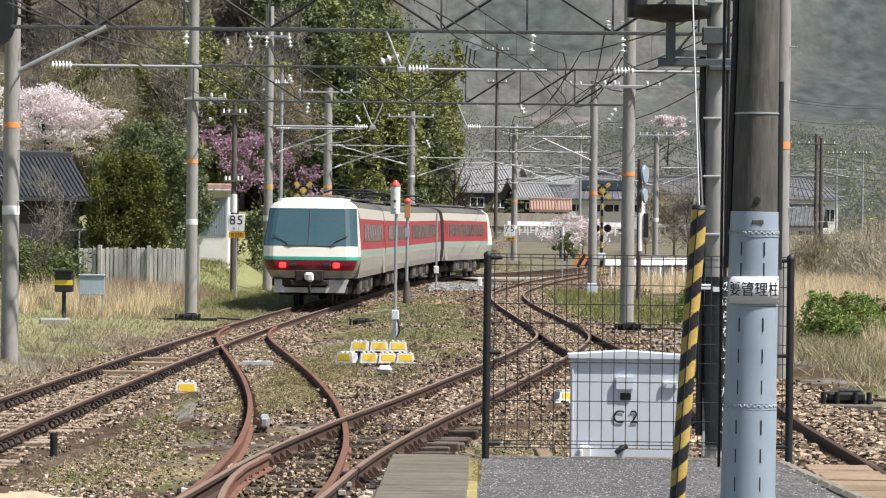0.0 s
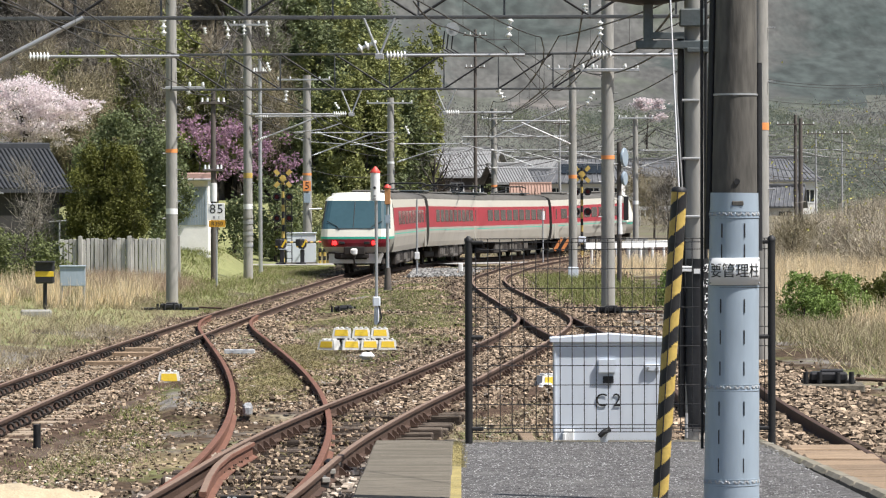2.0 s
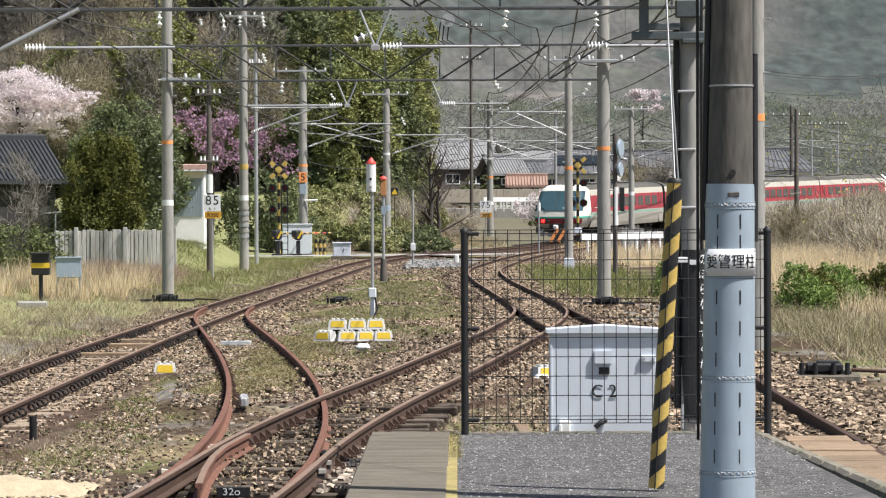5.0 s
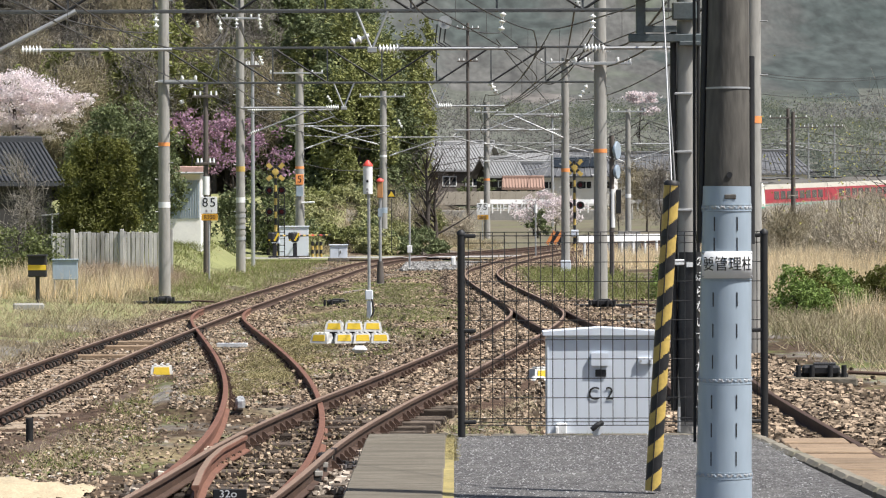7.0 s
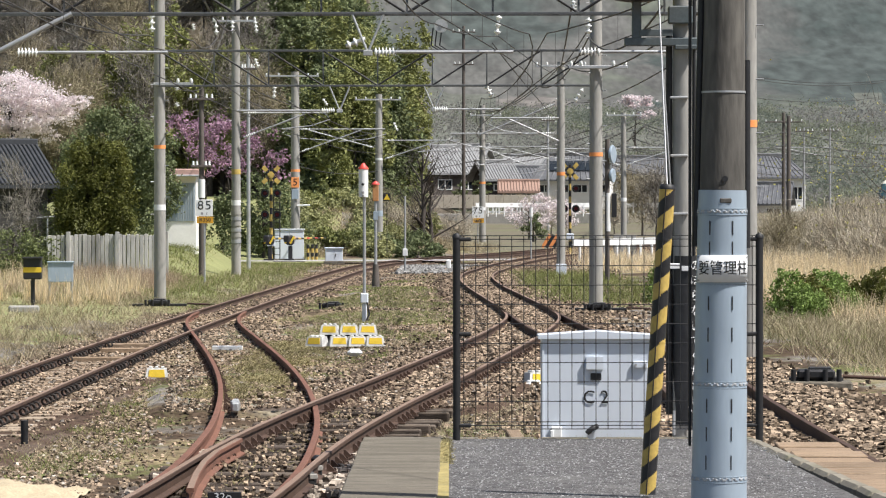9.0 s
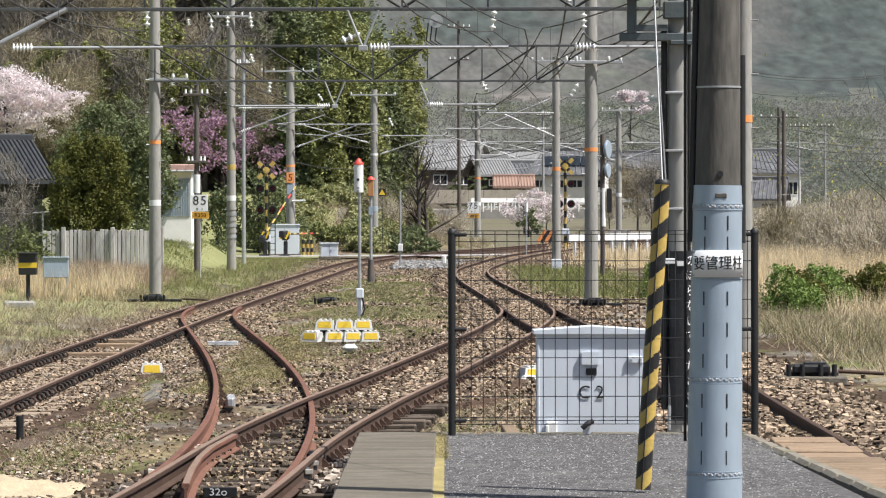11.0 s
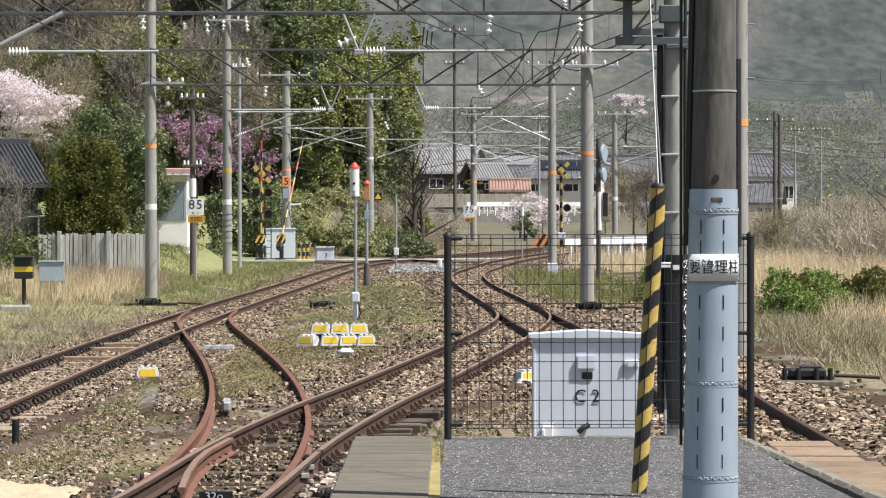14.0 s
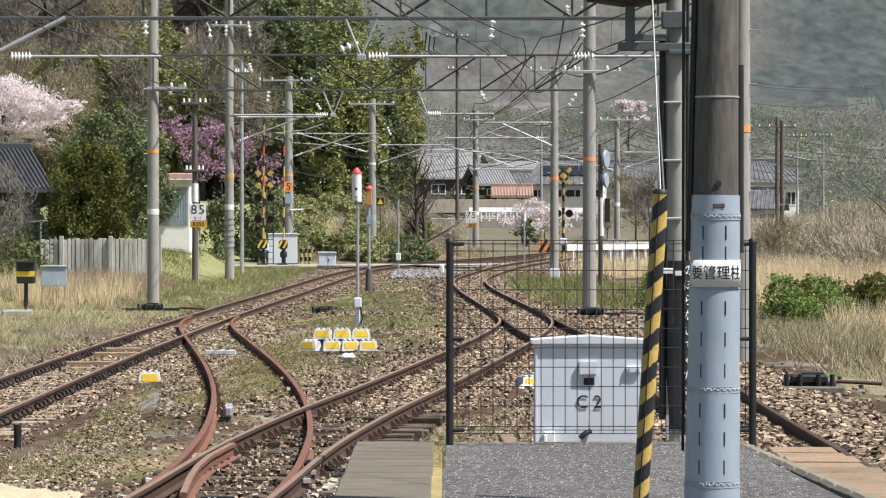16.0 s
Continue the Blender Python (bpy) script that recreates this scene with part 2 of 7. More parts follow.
GROUND = ground_material()
# brown bed darkened in colour for the shade between the stones
BALLAST = material("brown ballast bed with gap shade", (0.085, 0.058, 0.043), 0.95, 0, 5, 0.75, 1.0, spec=0.05, stain=0.3, stain_col=(0.24, 0.21, 0.18), stain_scale=0.6)
LOWSLOPE = material("scrubby lower slope", (0.09, 0.096, 0.08), 0.95, 0, 0.14, 0.6, 0.3, stretch=(1, 0.1, 0.3), stain=0.7, stain_col=(0.125, 0.13, 0.10), stain_scale=0.03)
FIELD = material("dry field", (0.13, 0.115, 0.08), 0.95, 0, 0.4, 0.35, 0.5, stain=0.7, stain_col=(0.13, 0.15, 0.06), stain_scale=0.08)
LAWN = material("grassy bank", (0.21, 0.22, 0.09), 0.95, 0, 1.2, 0.4, 0.5, stain=0.5, stain_col=(0.26, 0.22, 0.11), stain_scale=0.4)
# slope soil, its colour lowered to include the shade under the trees
HILLSOIL = material("leaf litter slope darkened for tree shade", (0.085, 0.07, 0.05), 0.95, 0, 0.5, 0.4, 0.4)
ROADSURF = material("pale road surface", (0.34, 0.33, 0.32), 0.9, 0, 1.5, 0.2, 0.2)

# ---------------- mesh helpers ----------------


class Solid:
    """Collects vertices and faces of one mesh; mats holds the material index of each face."""

    def __init__(self):
        self.v, self.f, self.s, self.m = [], [], [], []

    def add(self, verts, faces, smooth=False, mat=0):
        k = len(self.v)
        self.v += [tuple(p) for p in verts]
        self.f += [tuple(i + k for i in q) for q in faces]
        self.s += [smooth] * len(faces)
        self.m += [mat] * len(faces)
        return self

    def box(self, c, size, b=0.0, rot=None, mat=0):
        """A box about c with chamfered edges of width b; rot is a 3x3 matrix or an angle about z in degrees."""
        hx, hy, hz = (s / 2 for s in size)
        if isinstance(rot, (int, float)):
            rot = Matrix.Rotation(radians(rot), 3, "Z")
        put = lambda p: Vector(c) + (rot @ Vector(p) if rot else Vector(p))
        if b <= 0:
            vs = [put((x, y, z)) for z in (-hz, hz) for y in (-hy, hy) for x in (-hx, hx)]
            return self.add(vs, [(0, 2, 3, 1), (4, 5, 7, 6), (0, 1, 5, 4), (2, 6, 7, 3), (0, 4, 6, 2), (1, 3, 7, 5)], False, mat)
        b = min(b, hx * 0.9, hy * 0.9, hz * 0.9)
        pts, idx = [], {}
        for sx in (-1, 1):
            for sy in (-1, 1):
                for sz in (-1, 1):
                    for a in range(3):
                        p = [sx * (hx - b), sy * (hy - b), sz * (hz - b)]
                        p[a] = (sx * hx, sy * hy, sz * hz)[a]
                        idx[sx, sy, sz, a] = len(pts)
                        pts.append(p)
        fs = []
        for a in range(3):
            o1, o2 = (a + 1) % 3, (a + 2) % 3
            for s in (-1, 1):
                q = []
                for u, w in ((-1, -1), (1, -1), (1, 1), (-1, 1)):
                    k = [0, 0, 0]
                    k[a], k[o1], k[o2] = s, u, w
                    q.append(idx[(*k, a)])
                fs.append(q if s > 0 else q[::-1])
        for a in range(3):
            o1, o2 = (a + 1) % 3, (a + 2) % 3
            for u in (-1, 1):
                for w in (-1, 1):
                    k0, k1 = [0, 0, 0], [0, 0, 0]
                    k0[a], k1[a] = -1, 1
                    k0[o1] = k1[o1] = u
                    k0[o2] = k1[o2] = w
                    q = [idx[(*k0, o1)], idx[(*k1, o1)], idx[(*k1, o2)], idx[(*k0, o2)]]
                    fs.append(q if u * w < 0 else q[::-1])
        for sx in (-1, 1):
            for sy in (-1, 1):
                for sz in (-1, 1):
                    q = [idx[sx, sy, sz, a] for a in range(3)]
                    fs.append(q if sx * sy * sz > 0 else q[::-1])
        return self.add([put(p) for p in pts], fs, False, mat)

    def tube(self, pts, radii, n=10, caps=True, mat=0):
        """A round bar along pts."""
        pts = [Vector(p) for p in pts]
        if isinstance(radii, (int, float)):
            radii = [radii] * len(pts)
        ring, side = [], None
        for i, p in enumerate(pts):
            d = (pts[min(i + 1, len(pts) - 1)] - pts[max(i - 1, 0)]).normalized()
            if side is None:
                side = d.cross(Vector((0, 1, 0) if abs(d.y) < 0.9 else (1, 0, 0))).normalized()
            side = (side - d * side.dot(d)).normalized()
            other = d.cross(side)
            ring += [p + radii[i] * (math.cos(2 * math.pi * k / n) * side + math.sin(2 * math.pi * k / n) * other) for k in range(n)]
        fs = [(i * n + k, i * n + (k + 1) % n, (i + 1) * n + (k + 1) % n, (i + 1) * n + k) for i in range(len(pts) - 1) for k in range(n)]
        self.add(ring, fs, n > 4, mat)
        if caps:
            self.add(ring[:n], [tuple(range(n))[::-1]], False, mat)
            self.add(ring[-n:], [tuple(range(n))], False, mat)
        return self

    def prism(self, outline, y0, y1, axis="y", mat=0):
        """Extrudes a closed outline of (a, b): along y it is (x, z), along x it is (y, z), along z it is (x, y)."""
        n = len(outline)
        mk = {"y": lambda a, b, t: (a, t, b), "x": lambda a, b, t: (t, a, b), "z": lambda a, b, t: (a, b, t)}[axis]
        vs = [mk(a, b, y0) for a, b in outline] + [mk(a, b, y1) for a, b in outline]
        fs = [(i, (i + 1) % n, n + (i + 1) % n, n + i) for i in range(n)] + [tuple(range(n))[::-1], tuple(range(n, 2 * n))]
        return self.add(vs, fs, False, mat)

    def mesh(self, name, mats):
        me = bpy.data.meshes.new(name)
        me.from_pydata(self.v, [], self.f)
        for mm in mats if isinstance(mats, (list, tuple)) else [mats]:
            me.materials.append(mm)
        me.polygons.foreach_set("use_smooth", self.s)
        me.polygons.foreach_set("material_index", self.m)
        me.update()
        return me


def part(name, solid, mats, parent=None, label=""):
    ob = new(name, solid.mesh(name, mats) if isinstance(solid, Solid) else solid)
    if parent:
        ob.parent = parent
    return tagged(ob, label)


def thing(name, label, category, at=(0, 0, 0), turn=0, group="", kind=""):
    ob = new(name)
    ob.empty_display_size = 0.2
    ob.matrix_basis = pose(*at, 0, 0, turn)
    return tagged(ob, label, category, group, kind)


def structure(name, solid, mats, label, category):
    return tagged(new(name, solid.mesh(name, mats)), label, category, "", "structure")


rnd = random.Random(7)


def lerp_path(points, step):
    """A smooth path through control points (Catmull-Rom), resampled at even steps."""
    p = [Vector(q) for q in points]
    p = [p[0] * 2 - p[1]] + p + [p[-1] * 2 - p[-2]]
    fine = []
    for i in range(1, len(p) - 2):
        for k in range(24):
            t = k / 24
            fine.append(0.5 * (2 * p[i] + (p[i + 1] - p[i - 1]) * t + (2 * p[i - 1] - 5 * p[i] + 4 * p[i + 1] - p[i + 2]) * t * t
                               + (3 * p[i] - p[i - 1] - 3 * p[i + 1] + p[i + 2]) * t ** 3))
    fine.append(p[-2])
    for _ in range(60):
        fine = [fine[0]] + [(fine[i - 1] + 2 * fine[i] + fine[i + 1]) / 4 for i in range(1, len(fine) - 1)] + [fine[-1]]
    out, rest = [fine[0]], step
    for a, b in zip(fine, fine[1:]):
        d = (b - a).length
        while d >= rest and d > 0:
            a = a + (b - a) * (rest / d)
            out.append(a.copy())
            d, rest = (b - a).length, step
        rest -= d
    return out


# ---------------- the plan of the tracks: (x, y, height of the rail head) ----------------
SAG = ((24, 0.0), (40, 0.02), (52, 0.035), (68, 0.052), (90, 0.078), (108, 0.098), (122, 0.1), (147, 0.07), (167, 0.03), (190, 0.01), (215, 0.0))


def sagging(points):
    """The main line dips slightly below the yard between the platform and the crossing: points go further out and lower."""
    out = []
    for x, y, z in points:
        k = float(np.interp(y, [a for a, _ in SAG], [b for _, b in SAG]))
        out.append((x * (1 + k), y * (1 + k), z - 1.85 * k))
    return out


MAIN = lerp_path(sagging([(-5.75, -23.571, 0), (-5.6, 23.571, 0), (-5.55, 50.679, 0), (-5.42, 68.357, 0), (-5.1, 89.571, 0), (-4.55, 114.321, 0), (-3.92, 146.968, 0.0),
                  (-2.85, 167.121, 0.03), (-0.4, 189.75, 0.0), (2.3, 203.304, 0.03), (5.9, 216.857, 0.15), (13, 238.307, 0.52), (26.5, 273.9, 1.12),
                  (32.5, 287.571, 1.38), (56, 338.25, 2.4), (110, 441.964, 4.5), (260, 683.571, 8)]), 0.5)
SIDING = lerp_path([(-3.4, -23.571, 0), (-2.25, 21.214, 0), (-1.87, 30.407, 0), (-1.6, 36.536, 0), (-1.05, 43.607, 0), (-0.48, 49.5, 0), (0.54, 61.286, 0), (1.12, 68.357, 0), (1.72, 77.786, 0),
                    (1.8, 84.857, 0), (1.5, 97.821, 0), (1.1, 113.143, 0), (0.92, 127.286, 0), (1.1, 139.071, 0), (1.65, 149.679, 0), (2.9, 165, 0.1), (5.6, 186.214, 0.2),
                    (10.2, 214.5, 0.35), (17.5, 239.25, 0.7), (31, 274.607, 1.4), (60, 338.25, 2.6)], 0.5)
THIRD = lerp_path([(3.24, 31.9, 0), (3.22, 36.0, 0), (3.22, 44.0, 0), (3.3, 50.0, 0), (3.15, 56.571, 0), (2.25, 68.357, 0), (1.86, 82.5, 0), (1.6, 94.286, 0)], 0.5)
CROSS = lerp_path(sagging([(-2.27, 21.214, -0.004), (-1.89, 30.407, -0.004), (-1.87, 35.357, -0.004), (-1.98, 40.071, -0.004), (-2.3, 46.436, -0.004), (-2.78, 53.036, -0.004), (-3.36, 59.754, -0.004),
                   (-4.05, 67.179, -0.004), (-4.75, 74.839, -0.004), (-5.08, 80.732, -0.004), (-5.12, 86.625, -0.004)]), 0.5)
GAUGE = 1.067


def side_of(path, i):
    d = path[min(i + 1, len(path) - 1)] - path[max(i - 1, 0)]
    return Vector((d.y, -d.x, 0)).normalized()


def rail(path, offset, parent, mats, label=""):
    """A flat-bottomed rail: foot, web and head in one swept section."""
    sec = [(-0.061, -0.153), (0.061, -0.153), (0.061, -0.142), (0.012, -0.125), (0.009, -0.045), (0.032, -0.034), (0.032, -0.004), (0.026, 0), (-0.026, 0), (-0.032, -0.004),
           (-0.032, -0.034), (-0.009, -0.045), (-0.012, -0.125), (-0.061, -0.142)]
    s, n = Solid(), len(sec)
    for i, p in enumerate(path):
        w = side_of(path, i)
        s.v += [tuple(p + w * (offset + a) + Vector((0, 0, b))) for a, b in sec]
    for i in range(len(path) - 1):
        for k in range(n):
            s.f.append((i * n + k, i * n + (k + 1) % n, (i + 1) * n + (k + 1) % n, (i + 1) * n + k))
            s.s.append(False)
            s.m.append(1 if k == 7 else 0)
    s.f += [tuple(range(n))[::-1], tuple(range(len(s.v) - n, len(s.v)))]
    s.s += [False, False]
    s.m += [0, 0]
    return part("rail", s, mats, parent, label)


# ---------------- ground ----------------


def smooth(a, b, v):
    t = max(0.0, min(1.0, (v - a) / (b - a)))
    return t * t * (3 - 2 * t)


def rough(x, y, scale, seed=0.0):
    return noise.noise(Vector((x * scale + seed, y * scale - seed, seed)))


LOW = [{round(p.y): (p.x, p.z) for p in line} for line in (MAIN, CROSS)]
PIT = {round(p.y): p.x for p in SIDING if 20 < p.y < 48}


def height(x, y):
    """Height of the land: flat yard, gentle climb of the line, the wooded hill on one side, the valley's far slopes."""
    h = -0.2 + 0.016 * max(0, y - 195) * smooth(195, 240, y)
    if round(y) in PIT and y < 45:
        h -= 0.13 * smooth(1.15, 0.75, abs(x - PIT[round(y)]))
    h -= 0.012 * max(0, y - 330) * smooth(330, 420, y)
    if y < 230:
        h += 0.03 * rough(x, y, 0.5) * (1 if x < 20 else 3)
    if x < -8.5 and y < 330:
        h += 0.35 * smooth(-8.5, -14, x) * smooth(60, 110, y)
    edge = -3 - 0.02 * (y - 230) + 5 * rough(x, y, 0.04, 3)
    foot = 236 + 12 * smooth(-25, -60, x) * -1 + 3 * rough(x, y, 0.06)
    h += 0.75 * max(0, min(y, 330) - foot) * smooth(edge, edge - 12, x)
    bank = smooth(198, 222, y) * smooth(1.5, -6, x) * smooth(-34, -22, x)
    h += 2.6 * bank
    if -16 < x < -9 and 126 < y < 176:
        h += 0.95 * smooth(-9.3, -10.4, x) * smooth(-13.4, -12.0, x) * smooth(132, 149, y) * smooth(175, 160, y)
    for line in LOW:
        if round(y) in line:
            lx, lz = line[round(y)]
            h += (min(h, lz - 0.2) - h) * smooth(3.0, 1.8, abs(x - lx))
    if x > 14 and y < 260:
        h += 0.5 * smooth(14, 24, x) * smooth(40, 90, y)
    far = max(0, y - 520)
    h += 0.055 * far * smooth(520, 800, y)
    if y > 1000:
        ridge = 1 + 0.35 * rough(x, y, 0.0016, 9) + 0.25 * rough(x, y, 0.004, 4)
        h += smooth(1000, 2700, y) * 420 * ridge
        h += 14 * rough(x, y, 0.012, 2) * smooth(1000, 1400, y)
    return h


def land():
    ys = list(np.arange(-60, 24, 6.0)) + list(np.arange(24, 130, 1.2)) + list(np.arange(130, 345, 2.5)) + list(np.arange(345, 1000, 16)) + list(np.arange(1000, 4800, 60))
    us = [math.copysign(abs(u) ** 1.35, u) for u in np.linspace(-1, 1, 181)]
    s = Solid()
    for y in ys:
        w = 80 + max(0, y) * 0.75
        s.v += [(u * w, y, height(u * w, y)) for u in us]
    k = len(us)
    for j in range(len(ys) - 1):
        for i in range(k - 1):
            x, y = s.v[j * k + i][0], ys[j]
            e = 1.2 * rough(x, y, 0.35, 5) + 1.6 * rough(x, y, 0.12, 6)
            if y > 1000 + 260 * rough(x, y * 0.4, 0.014, 3) + 160 * rough(x, y, 0.05, 7):
                m = 4
            elif y > 520:
                m = 5
            elif y > 345 or (x > 9.5 + e and y > 30) or y > 215 and x > 0:
                m = 2
            elif y > 232 and x < 0:
                m = 3
            elif x + e < -7.6 - 2.0 * smooth(105, 60, y):
                m = 1
            else:
                m = 0
            s.f.append((j * k + i, j * k + i + 1, (j + 1) * k + i + 1, (j + 1) * k + i))
            s.s.append(True)
            s.m.append(m)
    return structure("ground", s, [GROUND, LAWN, FIELD, HILLSOIL, MOUNTAIN, LOWSLOPE], "gravel yard, grassy banks, dry fields and wooded slopes", "ground")


def mountain_material():
    """Mixed woods far off: grey-brown bare trees, olive spring growth and dark blue-green conifers in uneven stands."""
    m = material("far wooded slope", (0.09, 0.09, 0.084), 0.95, 0, 0.09, 0.6, 0, stretch=(1, 0.17, 0.3))
    n, link = m.node_tree.nodes, m.node_tree.links.new
    b = n["Principled BSDF"]
    last = b.inputs["Base Color"].links[0].from_socket
    co = n.new("ShaderNodeTexCoord")
    for k, (scale, lo, hi, col) in enumerate(((0.011, 0.5, 0.57, (0.078, 0.09, 0.066)), (0.007, 0.48, 0.55, (0.045, 0.056, 0.052)), (0.03, 0.58, 0.64, (0.037, 0.049, 0.045)), (0.016, 0.6, 0.64, (0.125, 0.115, 0.105)))):
        mp, no, ra, mx, fi, cr = (n.new(q) for q in ("ShaderNodeMapping", "ShaderNodeTexNoise", "ShaderNodeValToRGB", "ShaderNodeMix", "ShaderNodeTexNoise", "ShaderNodeValToRGB"))
        mp.inputs["Scale"].default_value, mp.inputs["Location"].default_value = (1, 0.3, 0.4), (37.0 * k, 11.0 * k, 5.0)
        link(co.outputs["Object"], mp.inputs[0]), link(mp.outputs[0], no.inputs["Vector"]), link(mp.outputs[0], fi.inputs["Vector"])
        no.inputs["Scale"].default_value, no.inputs["Detail"].default_value, no.inputs["Roughness"].default_value = scale, 7, 0.6
        fi.inputs["Scale"].default_value, fi.inputs["Detail"].default_value = 0.22, 4
        ra.color_ramp.elements[0].position, ra.color_ramp.elements[1].position = lo, hi
        cr.color_ramp.elements[0].position, cr.color_ramp.elements[1].position = 0.35, 0.68
        cr.color_ramp.elements[0].color, cr.color_ramp.elements[1].color = (*[c * 0.6 for c in col], 1), (*[c * 1.4 for c in col], 1)
        link(no.outputs[0], ra.inputs[0]), link(fi.outputs[0], cr.inputs[0])
        mx.data_type = "RGBA"
        link(ra.outputs[0], mx.inputs["Factor"]), link(last, mx.inputs["A"]), link(cr.outputs[0], mx.inputs["B"])
        last = mx.outputs["Result"]
    link(last, b.inputs["Base Color"])
    return m


MOUNTAIN = mountain_material()
land()

# ---------------- tracks ----------------


def sleeper_mesh(mat, name="sleeper", long=2.0):
    return Solid().box((0, 0, -0.05), (long, 0.2, 0.14), 0.015).mesh(name, mat)


BRACE = Solid().prism([(0.0, 0.0), (0.07, 0.0), (0.07, 0.025), (0.02, 0.075), (0.0, 0.075)], -0.028, 0.028).box((0.03, 0, 0.0), (0.12, 0.13, 0.014)).tube([(0.075, 0.045, 0.0), (0.075, 0.045, 0.035)], 0.013, 5).mesh("rail_brace", RAIL_RUST)
SLEEPER_OLD, SLEEPER_NEW = sleeper_mesh(SLEEPER), sleeper_mesh(SLEEPER_PC)
CLIP = Solid()
for dy in (-0.03, 0.03):
    CLIP.tube([(0.045 + 0.042 * math.cos(a * math.pi / 4), dy + 0.006 * a - 0.024, 0.055 + 0.042 * math.sin(a * math.pi / 4)) for a in range(9)], 0.013, 5, False)
CLIP = CLIP.mesh("clip", T_UNDER)


def track(label, path, y0, y1, near, mats, sleeper, clips=False, long=2.0, level=-0.165, bare=0.0, bedmat=BALLAST, first=0.0, braces=False, timber=999):
    part_path = [p for p in path if y0 <= p.y <= y1]
    t = thing("railway_track", label, "railway track", kind="structure")
    bed = Solid()
    n = len(part_path)
    for i, p in enumerate(part_path):
        w = side_of(part_path, i)
        for a, b in ((-1.9, -0.32), (-1.35, level - 0.01), (-0.45, level), (0.45, level), (1.35, level - 0.01), (1.9, -0.32)):
            bed.v.append(tuple(p + w * (a + 0.12 * rough(p.x * 3, p.y, 0.8, a)) + Vector((0, 0, b - (0.15 if p.y < bare else 0) + 0.022 * rough(p.x + a, p.y, 1.7)))))
    for i in range(n - 1):
        for k in range(5):
            bed.f.append((i * 6 + k, i * 6 + k + 1, i * 6 + 7 + k, i * 6 + 6 + k))
            bed.s.append(True), bed.m.append(0)
    part("ballast_bed", bed, bedmat, t)
    for o in (-1, 1):
        rail(part_path, o * (GAUGE / 2 + 0.032), t, mats)
    gap, rest, far = 0.0, Solid(), []
    for i in range(0, n - 1):
        gap += (part_path[i + 1] - part_path[i]).length
        if gap < 0.62:
            continue
        gap -= 0.62
        if part_path[i].y < first:
            continue
        p, w = part_path[i], side_of(part_path, i)
        turn = math.degrees(math.atan2(w.y, w.x)) + rnd.uniform(-1.2, 1.2)
        at = p + w * rnd.uniform(-0.04, 0.04)
        if p.y < near:
            ob = part("sleeper", sleeper if p.y < timber else SLEEPER_OLD, None, t)
            ob.matrix_basis = pose(at.x, at.y, at.z - 0.178 + (rnd.uniform(-0.012, 0.006) if clips else rnd.uniform(-0.035, 0.006)), rnd.uniform(-1.5, 1.5), rnd.uniform(-0.5, 0.5), turn)
            if not clips and braces and 33 < p.y < 66:
                for o in (-1, 1):
                    for q in (-1, 1):
                        c = part("rail_brace", BRACE, None, t)
                        pp = p + w * (o * (GAUGE / 2 + 0.032) + q * 0.045)
                        c.matrix_basis = pose(pp.x, pp.y, pp.z - 0.145, 0, 0, turn + (0 if q > 0 else 180))
            if clips:
                for o in (-1, 1):
                    for q in (-1, 1):
                        c = part("clip", CLIP, None, t)
                        pp = p + w * (o * (GAUGE / 2 + 0.032) + q * 0.05)
                        c.matrix_basis = pose(pp.x, pp.y, pp.z - 0.14, 0, 0, turn + (0 if q > 0 else 180))
        else:
            rest.box((at.x, at.y, at.z - 0.232), (long, 0.2, 0.14), 0, turn)
    if rest.v:
        tagged(part("far_sleepers", rest, SLEEPER, t), kind="stuff")
    return t


track("main line track with brown rails on concrete sleepers", MAIN, 20, 420, 75, [RAIL_RUST, RAIL_HEAD], SLEEPER_NEW, True, level=-0.166, timber=66)
track("rusty loop track beside the platform", SIDING, 18, 330, 80, [RAIL_RUST, RAIL_HEAD], SLEEPER_OLD, level=-0.142, bare=45, braces=True)
track("track on the far side of the island platform", THIRD, 12, 92, 70, [RAIL_RUST, RAIL_RUST], SLEEPER_OLD, level=-0.138)
track("red rusty crossover track with curved rails", CROSS, 26, 90, 90, [RAIL_SIDING, RAIL_SIDING], SLEEPER_OLD, level=-0.138, bare=45, bedmat=GROUND, first=45, braces=True)

# ---------------- train ----------------
CAR = 18.9
HALF = [(1.34, 0.88), (1.4, 1.1), (1.45, 1.5), (1.45, 1.62), (1.45, 1.66), (1.45, 1.77), (1.41, 2.74), (1.34, 3.08), (1.22, 3.22), (0.95, 3.31), (0.5, 3.37), (0, 3.39)]
BANDS = [1, 1, 1, 2, 1, 3, 0, 4, 4, 4, 4]   # cream 0, grey 1, green 2, red 3, roof 4


def half_width(z):
    for (w0, z0), (w1, z1) in zip(HALF, HALF[1:]):
        if z0 <= z <= z1:
            return w0 + (w1 - w0) * (z - z0) / (z1 - z0)
    return 1.36


def shell(y0, y1):
    """The car's skin between y0 and y1 in painted bands."""
    s = Solid()
    prof = [(w, z) for w, z in HALF] + [(-w, z) for w, z in HALF[-2::-1]]
    bands = BANDS + BANDS[::-1]
    n = len(prof)
    for y in (y0, y1):
        s.v += [(w, y, z) for w, z in prof]
    for k in range(n - 1):
        s.f.append((k, n + k, n + k + 1, k + 1))
        s.s.append(bands[k] == 4), s.m.append(bands[k])
    s.f += [tuple(range(n)), tuple(range(n, 2 * n))[::-1], (n - 1, 2 * n - 1, n, 0)]
    s.s += [False] * 3
    s.m += [4, 4, 4]
    return s


